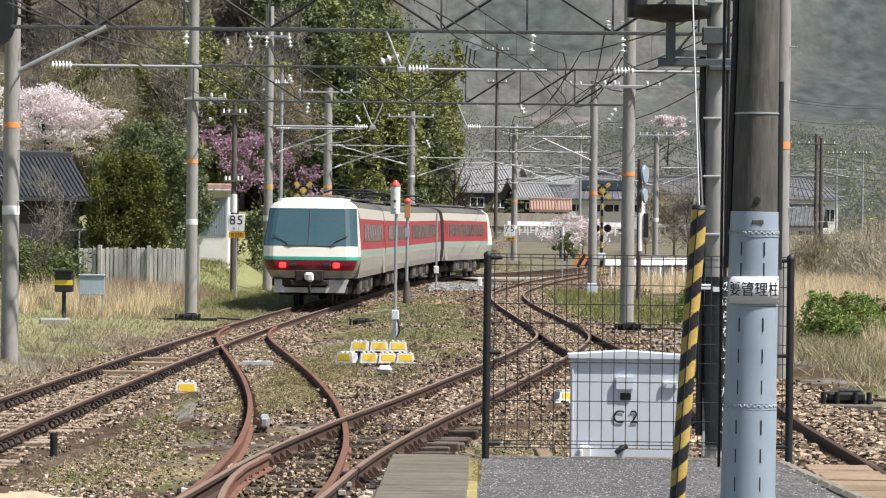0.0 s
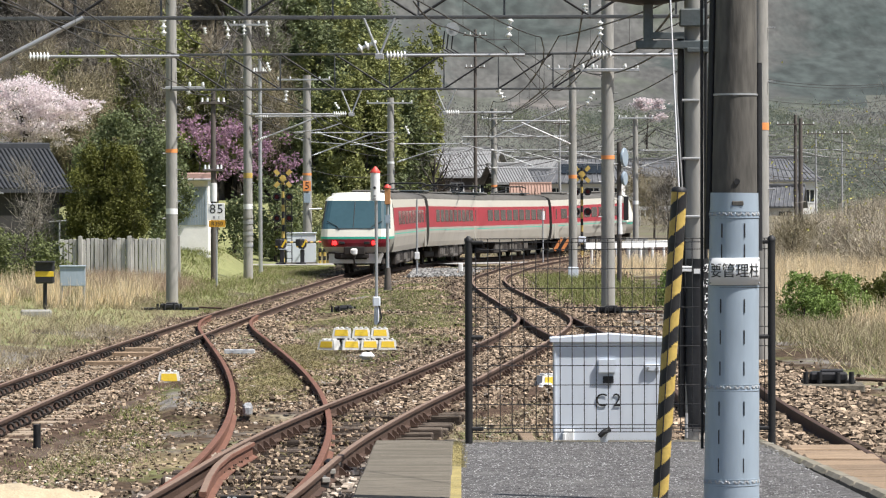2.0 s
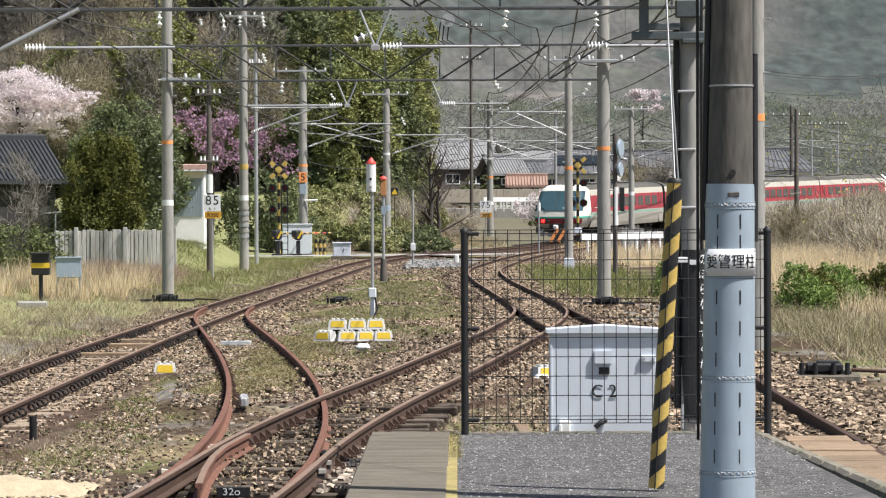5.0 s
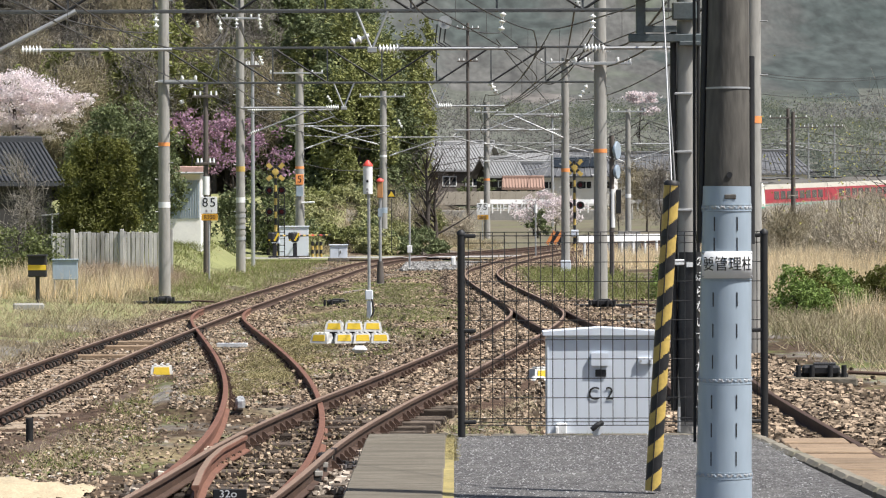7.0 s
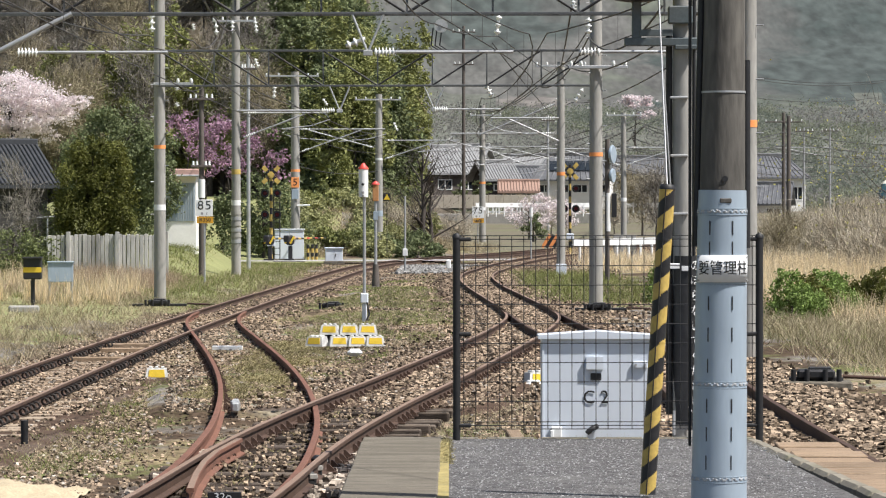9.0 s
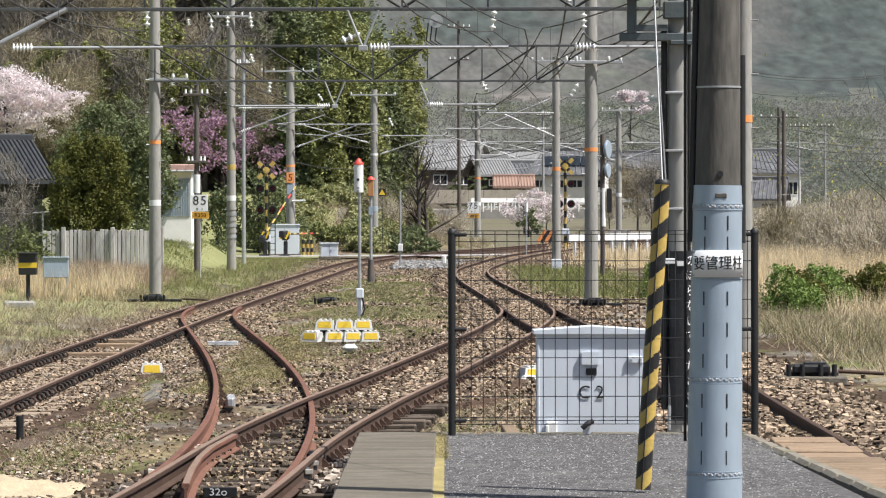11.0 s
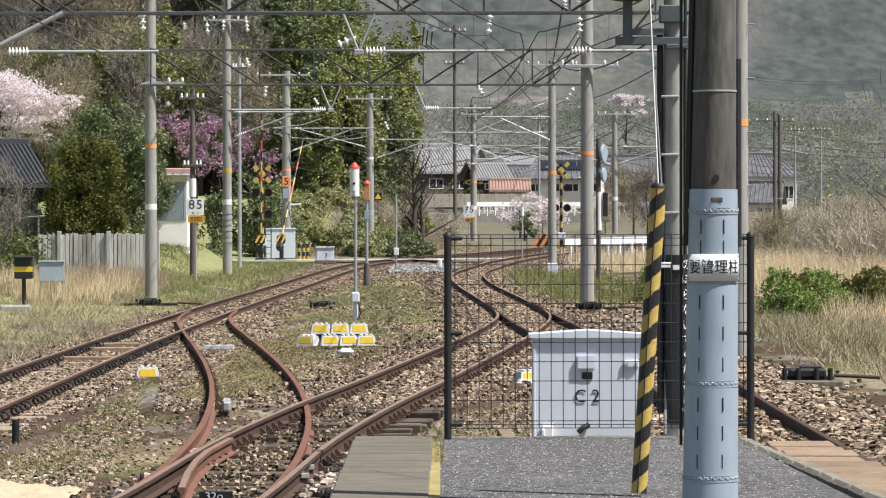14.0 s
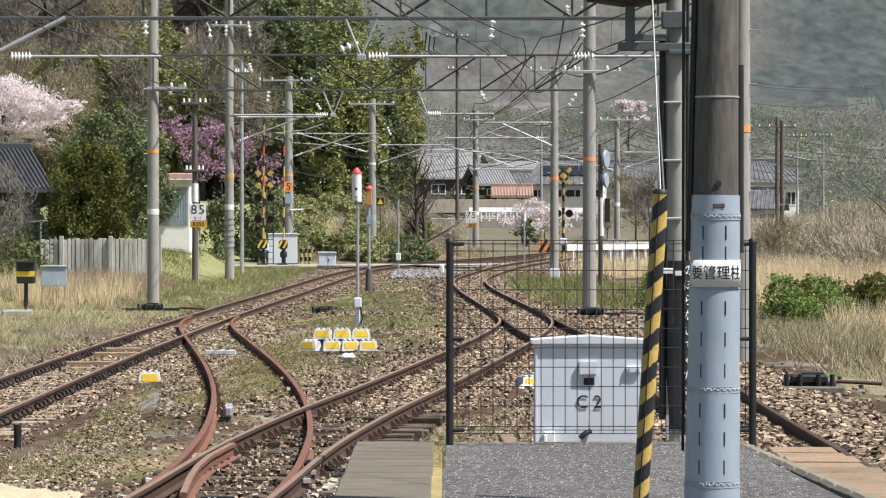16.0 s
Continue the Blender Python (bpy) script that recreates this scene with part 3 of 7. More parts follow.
NOSE = [(0.9, 0.14, 0), (1.14, 0.02, 0), (1.3, -0.02, 1), (1.46, -0.02, 1), (1.56, -0.02, 2), (1.88, 0.03, 3), (3.04, 0.98, 4), (3.16, 1.04, 3), (3.26, 1.12, 3), (3.33, 1.25, 3), (3.37, 1.45, 3), (3.39, 1.75, 3)]


def nose(end):
    """The panorama cab: a raked, wrapped windscreen over a painted front with rounded corners; end is +1 or -1."""
    back = 2.4
    rows = []
    for z, f, _ in NOSE:
        w = half_width(z) if z < 3.3 else {3.33: 1.12, 3.37: 0.86, 3.39: 0.45}[z]
        w -= 0.1 * smooth(1.3, 0.9, z) + 0.03 * smooth(1.5, 1.2, z)
        edge = [(-w, back)] + [(-w + 0.46 * (1 - math.cos(a)), f + 0.52 * (1 - math.sin(a))) for a in (0.0, 0.35, 0.7, 1.0, 1.3)] + [(-w * 0.52, f + 0.0), (-w * 0.25, f - 0.01)]
        plan = edge + [(0, f - 0.015)] + [(-x, y) for x, y in edge[::-1]]
        plan = [(x, min(y, back)) for x, y in plan]
        rows.append([(x, end * (CAR / 2 - y), z) for x, y in plan])
    out = {"paint": Solid(), "glass": Solid()}
    n = len(rows[0])
    for r in range(len(rows) - 1):
        kind = NOSE[r + 1][2]
        for k in range(n - 1):
            q = [rows[r][k], rows[r][k + 1], rows[r + 1][k + 1], rows[r + 1][k]]
            q = q[::-1] if end > 0 else q
            glass = kind == 4 and 0 < k < n - 2
            mat = {0: 1, 1: 2, 2: 3, 3: 0, 4: 0}[kind]
            if k in (0, n - 2) and kind in (0, 1):
                mat = 1
            out["glass" if glass else "paint"].add(q, [(0, 1, 2, 3)], True, 0 if glass else mat)
    return out


WINDOW = Solid().box((0, 0, 0), (0.03, 1.22, 0.56), 0.012).mesh("window", T_WIN)
WHEEL = Solid().tube([(-0.065, 0, 0), (0.065, 0, 0)], 0.43, 20).tube([(-0.09, 0, 0), (0.09, 0, 0)], 0.14, 12).mesh("wheel", T_UNDER)


def train_car(label, cab=0, pantograph=False):
    c = thing("train_car", label, "train car", group="cars of the express train")
    y0, y1 = -CAR / 2 + 0.25, CAR / 2 - 0.25
    if cab:
        y0, y1 = (y0, CAR / 2 - 2.3) if cab > 0 else (-CAR / 2 + 2.3, y1)
    part("body", shell(y0, y1), [T_CREAM, T_GREY, T_GREEN, T_RED, T_ROOF], c)
    lo, hi = (-7.6, 5.2) if cab > 0 else (-5.2, 7.6) if cab < 0 else (-7.0, 7.0)
    k = int((hi - lo) // 1.5)
    for side in (-1, 1):
        for i in range(k):
            y = lo + 0.9 + (hi - lo - 1.4) * i / (k - 1)
            w = part("window", WINDOW, None, c, "tinted side window")
            w.matrix_basis = pose(side * (half_width(2.3) + 0.004), y, 2.3, 0, -side * 2.4, 0)
        yd = (hi + 0.95 if cab <= 0 else lo - 0.75)
        door = part("door", Solid().box((side * 1.428, yd, 2.25), (0.05, 0.82, 0.95), 0.02), T_RED, c, "crimson folding door")
        part("door_lower_panel", Solid().box((side * 1.44, yd, 1.32), (0.05, 0.82, 0.86), 0.02), T_GREY, door)
        part("door_window", Solid().box((side * 1.432, yd, 2.3), (0.07, 0.2, 0.56), 0.015), T_WIN, door)
    for yb in (-CAR / 2 + 3.2, CAR / 2 - 3.2):
        bogie = part("bogie", Solid().box((0.98, yb, 0.5), (0.14, 3.0, 0.28), 0.05).box((-0.98, yb, 0.5), (0.14, 3.0, 0.28), 0.05).box((0, yb, 0.55), (1.9, 0.5, 0.25), 0.04)
                     .box((1.0, yb - 0.2, 0.72), (0.3, 0.6, 0.2), 0.05).box((-1.0, yb - 0.2, 0.72), (0.3, 0.6, 0.2), 0.05), T_UNDER, c, "black bogie frame")
        for dy in (-1.05, 1.05):
            for dx in (-0.535, 0.535):
                w = part("wheel", WHEEL, None, bogie)
                w.matrix_basis = pose(dx, yb + dy, 0.43)
    for i in range(5):
        y = -3.6 + 1.8 * i
        box = part("equipment_box", Solid().box((0, y, 0.6), (2.5, 1.3 + 0.3 * (i % 2), 0.6 - 0.08 * (i % 3)), 0.05), (T_UNDER, T_DUST)[i % 2], c, "sooty underfloor equipment box")
        for sd in (-1, 1):
            for q in (-0.35, 0.05, 0.4):
                part("lid", Solid().box((sd * 1.255, y + q, 0.62), (0.03, 0.26, 0.3), 0.01), (T_DUST, T_UNDER)[i % 2], box)
    for y in (-CAR / 2 + 0.12, CAR / 2 - 0.12):
        if not cab or y * cab < 0:
            part("gangway", Solid().box((0, y, 1.6), (1.1, 0.3, 2.0), 0.05), T_UNDER, c, "dark gangway bellows")
    for y in ((-4.5, 4.5) if pantograph else (3.0, -3.0)):
        part("roof_unit", Solid().box((0, y, 3.43), (1.3, 2.6, 0.12), 0.05), T_ROOF, c, "low grey roof unit")
    if pantograph:
        for y in (-5.8, 5.8):
            b = part("pantograph", Solid().box((0, y, 3.47), (1.7, 1.5, 0.06), 0.02).box((0.6, y, 3.39), (0.1, 1.4, 0.14)).box((-0.6, y, 3.39), (0.1, 1.4, 0.14)), GREYSTEEL, c, "folded pantograph on the roof")
            for s in (-1, 1):
                part("arm", Solid().tube([(0.75 * s, y - 0.7, 3.53), (0.3 * s, y + 0.9, 3.67), (0.62 * s, y - 0.5, 3.81)], 0.03, 6), IRON, b)
            part("contact_strip", Solid().tube([(-0.95, y - 0.5, 3.73), (-0.7, y - 0.5, 3.83), (0.7, y - 0.5, 3.83), (0.95, y - 0.5, 3.73)], 0.035, 6), IRON, b)
            for s in (-1, 1):
                part("insulator", Solid().tube([(0.6 * s, y + 0.5, 3.37), (0.6 * s, y + 0.5, 3.47)], 0.07, 8), PORCELAIN, b)
    if cab:
        n = nose(cab)
        e = cab * CAR / 2
        part("nose", n["paint"], [T_NOSE, T_GREY, T_DEEPRED, T_GREEN], c, "white cab front with green and dark red lines")
        ws = part("windscreen", n["glass"], T_GLASS, c, "large raked tinted windscreen")
        for x, d in ((-0.62, -0.5), (0.62, 0.5)):
            part("wiper", Solid().tube([(x, e - cab * 0.0, 1.84), (x + d * cab * -0.25, e - cab * 0.1, 2.0), (x + d * cab * -1.05, e - cab * 0.26, 2.2)], 0.016, 5), IRON, ws)
        for x in (-0.05, 0.98, -0.98):
            part("divider", Solid().tube([(x, e - cab * (0.02 if abs(x) < 0.5 else 0.07), 1.9), (x * 0.96, e - cab * (0.93 if abs(x) < 0.5 else 1.0), 3.02)], 0.013, 5), IRON, ws)
        part("lower_frame", Solid().tube([(-1.12, e - cab * 0.12, 1.885), (-0.7, e - cab * 0.02, 1.885), (0.7, e - cab * 0.02, 1.885), (1.12, e - cab * 0.12, 1.885)], 0.018, 5), IRON, ws)
        for x in (-0.82, 0.82):
            part("tail_light", Solid().box((x, e + cab * 0.02, 1.3), (0.2, 0.1, 0.16), 0.03), LAMP_RED, c, "lit red tail light")
            part("headlight", Solid().box((x * 0.64, e + cab * 0.03, 1.3), (0.26, 0.07, 0.12), 0.03), GLASSDARK, c, "unlit headlight")
        sk = [(-1.08, 0.86), (-0.84, 0.86), (-0.84, 0.68), (-0.76, 0.62), (0.5, 0.62), (0.58, 0.86), (1.2, 0.86), (1.12, 0.64), (1.06, 0.46), (-1.08, 0.46)]
        sk = sk if cab < 0 else sk[::-1]
        part("skirt", Solid().prism(sk, e - cab * 0.3, e - cab * 0.16), PLASTIC, c, "pale grey snowplough skirt")
        part("buffer_beam", Solid().box((0, e - cab * 0.32, 0.78), (2.3, 0.3, 0.24), 0.03), T_UNDER, c)
        part("coupler_pocket", Solid().box((0, e - cab * 0.02, 0.98), (0.86, 0.18, 0.34), 0.03).box((0, e - cab * 0.08, 0.76), (1.16, 0.24, 0.18), 0.03), T_UNDER, c, "black recess round the coupler")
        part("coupler", Solid().box((0, e + cab * 0.12, 0.96), (0.28, 0.4, 0.24), 0.06).box((0.05, e + cab * 0.3, 0.93), (0.2, 0.16, 0.26), 0.05), WHITE, c, "pale grey knuckle coupler")
        part("hose", Solid().tube([(0.05, e + cab * 0.1, 0.84), (0.0, e + cab * 0.16, 0.62), (0.02, e + cab * 0.05, 0.42)], 0.04, 6), T_UNDER, c)
        for x in (-0.95, 0.95):
            part("front_step", Solid().box((x, e - cab * 0.1, 0.9), (0.3, 0.1, 0.05), 0.01), T_UNDER, c)
    return c


CARS = [train_car("cream and crimson express cab car with lit tail lights", -1), train_car("cream and crimson express car with folded pantographs", 0, True),
        train_car("cream and crimson express car", 0, True), train_car("cream and crimson express cab car with white front", 1)]

# ---------------- platform ----------------
TOP = 0.3
END = 31.468


def platform():
    s = Solid()
    # asphalt deck, rising away towards the station
    s.prism([(-0.02, END), (2.45, END), (2.95, 20), (3.0, -2), (-0.2, -2), (-0.12, 20)], -0.3, TOP, "z")
    structure("platform_deck", s, ASPHALT, "worn grey asphalt platform end", "platform")
    k = Solid()
    for i in range(4):
        y = END - 0.02 - (0.55 + 3.6 * (i - 1) if i else 0)
        w = 3.59 if i else 0.54
        k.box((-0.4 - 0.006 * i, y - w / 2, 0.02), (0.66, w, 0.6), 0.01)
    structure("platform_edge", k, SLAB, "grey concrete platform edge slabs", "platform edge")
    structure("platform_line", Solid().box((-0.045, 22.0, TOP + 0.004), (0.075, 18, 0.012)), MARKYELLOW, "worn yellow moss-grown line", "line")
    k = Solid()
    for i in range(6):
        k.box((0.05 + i * 0.46, END + 0.06 + rnd.uniform(-0.02, 0.02), 0.03), (0.44, 0.14, 0.56), 0.03, rnd.uniform(-3, 3))
    for i in range(12):
        y = END - 0.3 - i * 0.62
        k.box((2.52 + 0.055 * (END - y) * 1.15, y, 0.03), (0.13, 0.6, 0.56), 0.03, 3 + rnd.uniform(-2, 2))
    structure("platform_kerb", k, KERB, "mossy broken concrete kerb", "kerb")
    d = thing("plank_deck", "weathered wooden plank walkway beside the rail", "walkway", kind="structure")
    for i in range(16):
        part("plank", Solid().box((3.42 + 0.02 * i, 35.475 - i * 0.72, -0.03 + rnd.uniform(-0.01, 0.01)), (0.62 + 0.02 * i, 0.675, 0.07), 0.01, -1.5), WOOD, d)


platform()

# ---------------- poles ----------------


def ring_band(parent, x, y, z, r, h, mat, name="band", label=""):
    return part(name, Solid().tube([(x, y, z - h / 2), (x, y, z + h / 2)], r, 20), mat, parent, label)


def pole(name, label, category, at, tall, r0, r1, mat=CONCRETE, group="", bands=()):
    """A tapered pole with clamped rings; bands hold (height, depth, material)."""
    t = thing(name, label, category, at, 0, group)
    part("shaft", Solid().tube([(0, 0, -0.3), (0, 0, 0), (0, 0, tall * 0.5), (0, 0, tall)], [r0, r0, (r0 + r1) / 2, r1], 20), mat, t)
    for z, h, m in bands:
        ring_band(t, 0, 0, z, r0 + (r1 - r0) * z / tall + 0.006, h, m)
    return t


G = "overhead line poles"



def letters(text, size, mat, parent, m, name="lettering", wide=1.0):
    """Flat raised letters from the built-in font, centred on the pose m, facing its -y side."""
    cu = bpy.data.curves.new(name, "FONT")
    cu.body, cu.size, cu.extrude, cu.align_x, cu.align_y = text, size, 0.0015, "CENTER", "CENTER"
    tmp = bpy.data.objects.new(name, cu)
    scene.collection.objects.link(tmp)
    me = bpy.data.meshes.new_from_object(tmp.evaluated_get(bpy.context.evaluated_depsgraph_get()))
    bpy.data.objects.remove(tmp)
    me.materials.clear()
    me.materials.append(mat)
    me.transform(Matrix.Rotation(radians(90), 4, "X") @ Matrix.Diagonal((wide, 1, 1, 1)))
    ob = part(name, me, None, parent)
    ob.matrix_basis = m
    return ob


def bent(me, radius):
    """Wraps a flat, forward-facing mesh round an upright cylinder of that radius about the origin."""
    for v in me.vertices:
        a, r = v.co.x / radius, radius - v.co.y
        v.co.x, v.co.y = r * math.sin(a), -r * math.cos(a)
    me.update()


def insulator(s, a, b, r=0.07, n=4, mat=0):
    """A string of porcelain discs from a to b."""
    a, b = Vector(a), Vector(b)
    pts, radii = [a], [r * 0.35]
    for i in range(n):
        for u, k in ((0.25, 0.35), (0.4, 1.0), (0.6, 0.8), (0.75, 0.35)):
            pts.append(a.lerp(b, (i + u) / n))
            radii.append(r * k)
    return s.tube(pts + [b], radii + [r * 0.35], 10, True, mat)


def wire(points, r=0.012, sag=0.0, n=14):
    pts = []
    for a, b in zip(points, points[1:]):
        a, b = Vector(a), Vector(b)
        pts += [a.lerp(b, i / n) - Vector((0, 0, sag * 4 * (i / n) * (1 - i / n))) for i in range(n)]
    pts.append(Vector(points[-1]))
    return Solid().tube(pts, r, 5)


def step_bolts(t, z0, z1, r):
    for i in range(int((z1 - z0) / 0.45)):
        a = 0.5 if i % 2 else 2.6
        z = z0 + i * 0.45
        part("step_bolt", Solid().tube([(r * math.cos(a), -r * math.sin(a), z), ((r + 0.13) * math.cos(a), -(r + 0.13) * math.sin(a), z)], 0.012, 5), STEEL, t)


# ---- overhead line poles ----
BASE = -0.2


def line_pole(label, x, y, z, tall, r0, bands=(), arms=(), bolts=True):
    t = pole("catenary_pole", label, "pole", (x, y, z), tall, r0, r0 * 0.82, CONCRETE, G, bands)
    if bolts:
        step_bolts(t, 2.4, min(tall, 9.5) - 0.3, r0 * 0.93)
    for h, left, right in arms:
        a = part("crossarm", Solid().box(((right - left) / 2, -r0 - 0.03, h), (left + right, 0.07, 0.08), 0.01), STEEL, t)
        for dx in (-left + 0.06, -left * 0.55, right * 0.55, right - 0.06):
            if abs(dx) > 0.2:
                part("insulator", Solid().tube([(dx, -r0 - 0.03, h + 0.04), (dx, -r0 - 0.03, h + 0.08), (dx, -r0 - 0.03, h + 0.16)], [0.03, 0.05, 0.03], 8), PORCELAIN, a, "white pin insulator")
    return t


line_pole("tall grey concrete pole with an orange band", -8.34, 66, BASE, 12, 0.155, ((4+0.2, 0.1, ORANGE), (2.49+0.2, 0.16, WHITE)))
line_pole("tall concrete pole with orange band and white plate", -8.043, 103.479, BASE, 12, 0.168, ((4.066+0.2, 0.1, ORANGE), (2.388+0.2, 0.16, WHITE)), ((5.806+0.2, 0.15, 0.95),))
p2 = line_pole("concrete pole wrapped with grey bands near its base", -8.235, 143.786, BASE, 11, 0.185, ((3.834+0.2, 0.2, OLDYELLOW), (2.636+0.2, 0.2, WHITE)), ((9.629+0.2, 0.9, 0.8),))
for k in range(6):
    ring_band(p2, 0, 0, 1.35 + 0.22 * k, 0.2, 0.13, CONCRETE if k % 2 else STEEL)
p3 = line_pole("concrete pole with an orange number plate", -7.8, 188.571, 0.1, 9.4-0.1, 0.24, ((4.4-0.1, 0.12, ORANGE),), ((9.171-0.1, 1.5, 1.2),))
line_pole("pale concrete pole with a capped top", -3.839, 202.714, -0.1, 8.711+0.1, 0.22, ((5.179+0.1, 0.12, WHITE), (2.231+0.1, 0.3, SHEETBLUE)), ((8.404+0.1, 1.3, 1.2),))
line_pole("concrete pole behind the curving line", 2.071, 235.714, 0.5, 9.057-0.5, 0.21, ((4.164-0.5, 0.14, ORANGE), (2.521-0.5, 0.2, WHITE)), ((8.414-0.5, 0.8, 1.2),))
p6 = line_pole("concrete pole with orange band and a meter box", 4.362, 146.143, BASE, 8.156+0.2, 0.175, ((3.772+0.2, 0.14, ORANGE),), ((7.979+0.2, 1.0, 1.0),))
line_pole("thick concrete pole with an orange band", 3.746, 95.464, BASE, 12, 0.178, ((3.719+0.2, 0.1, ORANGE),), ((5.946+0.2, 0.7, 0.8),))
line_pole("slim concrete pole with a crossarm of insulators", 9.35, 200.357, 0.1, 7.634-0.1, 0.165, ((2.959-0.1, 0.2, WHITE),), ((7.482-0.1, 0.95, 0.95),))
line_pole("pale concrete pole with an orange band beside the platform", 5.007, 62.464, BASE, 10, 0.15, ((3.705+0.2, 0.12, ORANGE),))
part("meter_box", Solid().box((0, -0.24, -0.036+0.2), (0.4, 0.2, 0.55), 0.02), BOXGREY, p6, "pale grey meter box")
part("number_plate", Solid().box((0, -0.26, 3.8-0.1), (0.4, 0.03, 0.52), 0.01), ORANGE, p3, "orange plate with a black numeral")
letters("5", 0.5, INK, p3, pose(0, -0.28, 3.8-0.1), "numeral")
part("blue_plate", Solid().box((0, -0.26, 3.2-0.1), (0.34, 0.03, 0.5), 0.01), SHEETBLUE, p3, "pale blue plate with faded marks")
part("pole_lamp", Solid().tube([(0.1, -0.25, 2.629-0.1), (0.75, -0.3, 2.6-0.05)], 0.045, 8), WHITE, p3, "small white lamp arm")

# utility poles, dark, in the distance
for label, x, y, z0, z1, r, arms in (("dark slim utility pole", 0.96, 253.393, 0.8, 14.946, 0.13, ((0.4, 0.8), (2.6, 0.7))),
                                    ("dark utility pole with crossarms", 24.273, 271.071, 1.6, 9.552, 0.15, ((0.7, 1.4),)),
                                    ("dark utility pole beside its twin", 23.036, 253.393, 1.3, 8.842, 0.17, ()),
                                    ("thin grey steel pole in the distance", 29.111, 306.429, 1.8, 9.257, 0.09, ((0.3, 0.8),)),
                                    ("thin grey steel pole in the distance", 33.65, 330, 1.8, 9.8, 0.11, ((0.3, 0.8),)),
                                    ("thin grey steel pole in the distance", 7.146, 271.071, 1.0, 9.387, 0.11, ((0.4, 0.5),)),
                                    ("dark wooden pole by the shed", -9.25, 139.071, -0.1, 6.983, 0.115, ((0.5, 0.5), (3.0, 0.4))),
                                    ("slim grey steel pole", -8.582, 159.107, -0.1, 8.998, 0.09, ((0.6, 0.35),))):
    t = pole("utility_pole", label, "pole", (x, y, z0), z1 - z0, r, r * 0.75, POLEWOOD if "dark" in label else STEEL, "utility poles")
    for down, half in arms:
        part("crossarm", Solid().box((0, -r - 0.02, z1 - z0 - down), (half * 2, 0.08, 0.09), 0.01), POLEWOOD, t)
        for dx in (-half + 0.1, -half * 0.4, half * 0.4, half - 0.1):
            part("insulator", Solid().tube([(dx, -r, z1 - z0 - down + 0.04), (dx, -r, z1 - z0 - down + 0.2)], [0.05, 0.035], 7), PORCELAIN, t)
part("mast_plate", Solid().tube([(0, 0, 2.811+0.1), (0, 0, 3.506+0.1)], 0.13, 14), WHITE, bpy.data.objects["utility_pole.006"], "white wrapped band")

# ---- portal trusses over the tracks ----


TRUSSMAT = material("dark grey truss steel", (0.10, 0.105, 0.11), 0.6, 0.3, 6, 0.25, 0.1)


def truss(label, x0, x1, y, zb, zt, panels, lean, hangers):
    t = thing("overhead_truss", label, "overhead truss", group="trusses over the tracks")
    for z in (zb, zt):
        for dy in (-0.2, 0.2):
            part("chord", Solid().box(((x0 + x1) / 2, y + dy, z), (x1 - x0, 0.045, 0.045), 0.006), TRUSSMAT, t)
    w = (x1 - x0) / panels
    for i in range(panels + 1):
        x = x0 + i * w
        part("post", Solid().box((x, y, (zb + zt) / 2), (0.035, 0.035, zt - zb), 0), TRUSSMAT, t)
        part("post", Solid().box((x, y, zb), (0.035, 0.4, 0.035), 0), TRUSSMAT, t)
        if i < panels:
            a, b = (zt, zb) if (lean[i % len(lean)] > 0) else (zb, zt)
            part("diagonal", Solid().tube([(x, y - 0.2, a), (x + w, y - 0.2, b)], 0.024, 6), IRON, t)
    for hx, zlow in hangers:
        v = part("hanger", Solid().tube([(hx - 0.28, y - 0.2, zb), (hx, y - 0.22, zlow)], 0.022, 6).tube([(hx + 0.28, y - 0.2, zb), (hx, y - 0.22, zlow)], 0.022, 6)
                 .box((hx, y - 0.22, zlow), (0.16, 0.06, 0.1), 0.01), STEEL, t, "V-shaped steel hanger")
    return t


ta = truss("grey steel truss carrying the overhead line", -8.191, 5.225, 64.821, 5.677, 5.677+0.95, 9, (1, -1), ((-1.414, 4.989),))
tb = truss("dark steel truss between two concrete poles", -7.787, 3.931, 100.179, 5.646, 6.587, 8, (1, 1, 1, 1, -1, -1, -1, -1), ((-2.945, 4.963), (-0.41, 4.993)))
part("brace", Solid().tube([(-8.073, 64.821-0.2, 4.891), (-6.541, 64.821-0.2, 5.677)], 0.045, 8), STEEL, ta, "slanting steel brace")


def steady_pipe(label, xa, xb, y, z, ins_at):
    """A horizontal registration pipe with its insulator at one end."""
    t = thing("steady_pipe", label, "overhead line pipe", group="pipes of the overhead line")
    xi = xa if ins_at < 0 else xb
    d = 0.36 if ins_at < 0 else -0.36
    part("pipe", Solid().tube([(xi + d, y, z), (xb if ins_at < 0 else xa, y, z)], 0.027, 8), STEEL, t)
    part("insulator", insulator(Solid(), (xi, y, z), (xi + d, y, z), 0.085, 6), PORCELAIN, t, "ribbed white insulator")
    return t


PIPE = "pale steel pipe of the overhead line with white insulator"
steady_pipe(PIPE, -7.445, -4.852, 64.232, 4.989, -1)
steady_pipe(PIPE, -1.296, 1.1, 64.232, 4.989, -1)
steady_pipe(PIPE, 2.239, 3.811, 64.232, 4.989, -1)
steady_pipe(PIPE, -5.677, -3.066, 99.589, 4.963, 1)
steady_pipe(PIPE, -0.41, 1.366, 99.589, 4.993, -1)


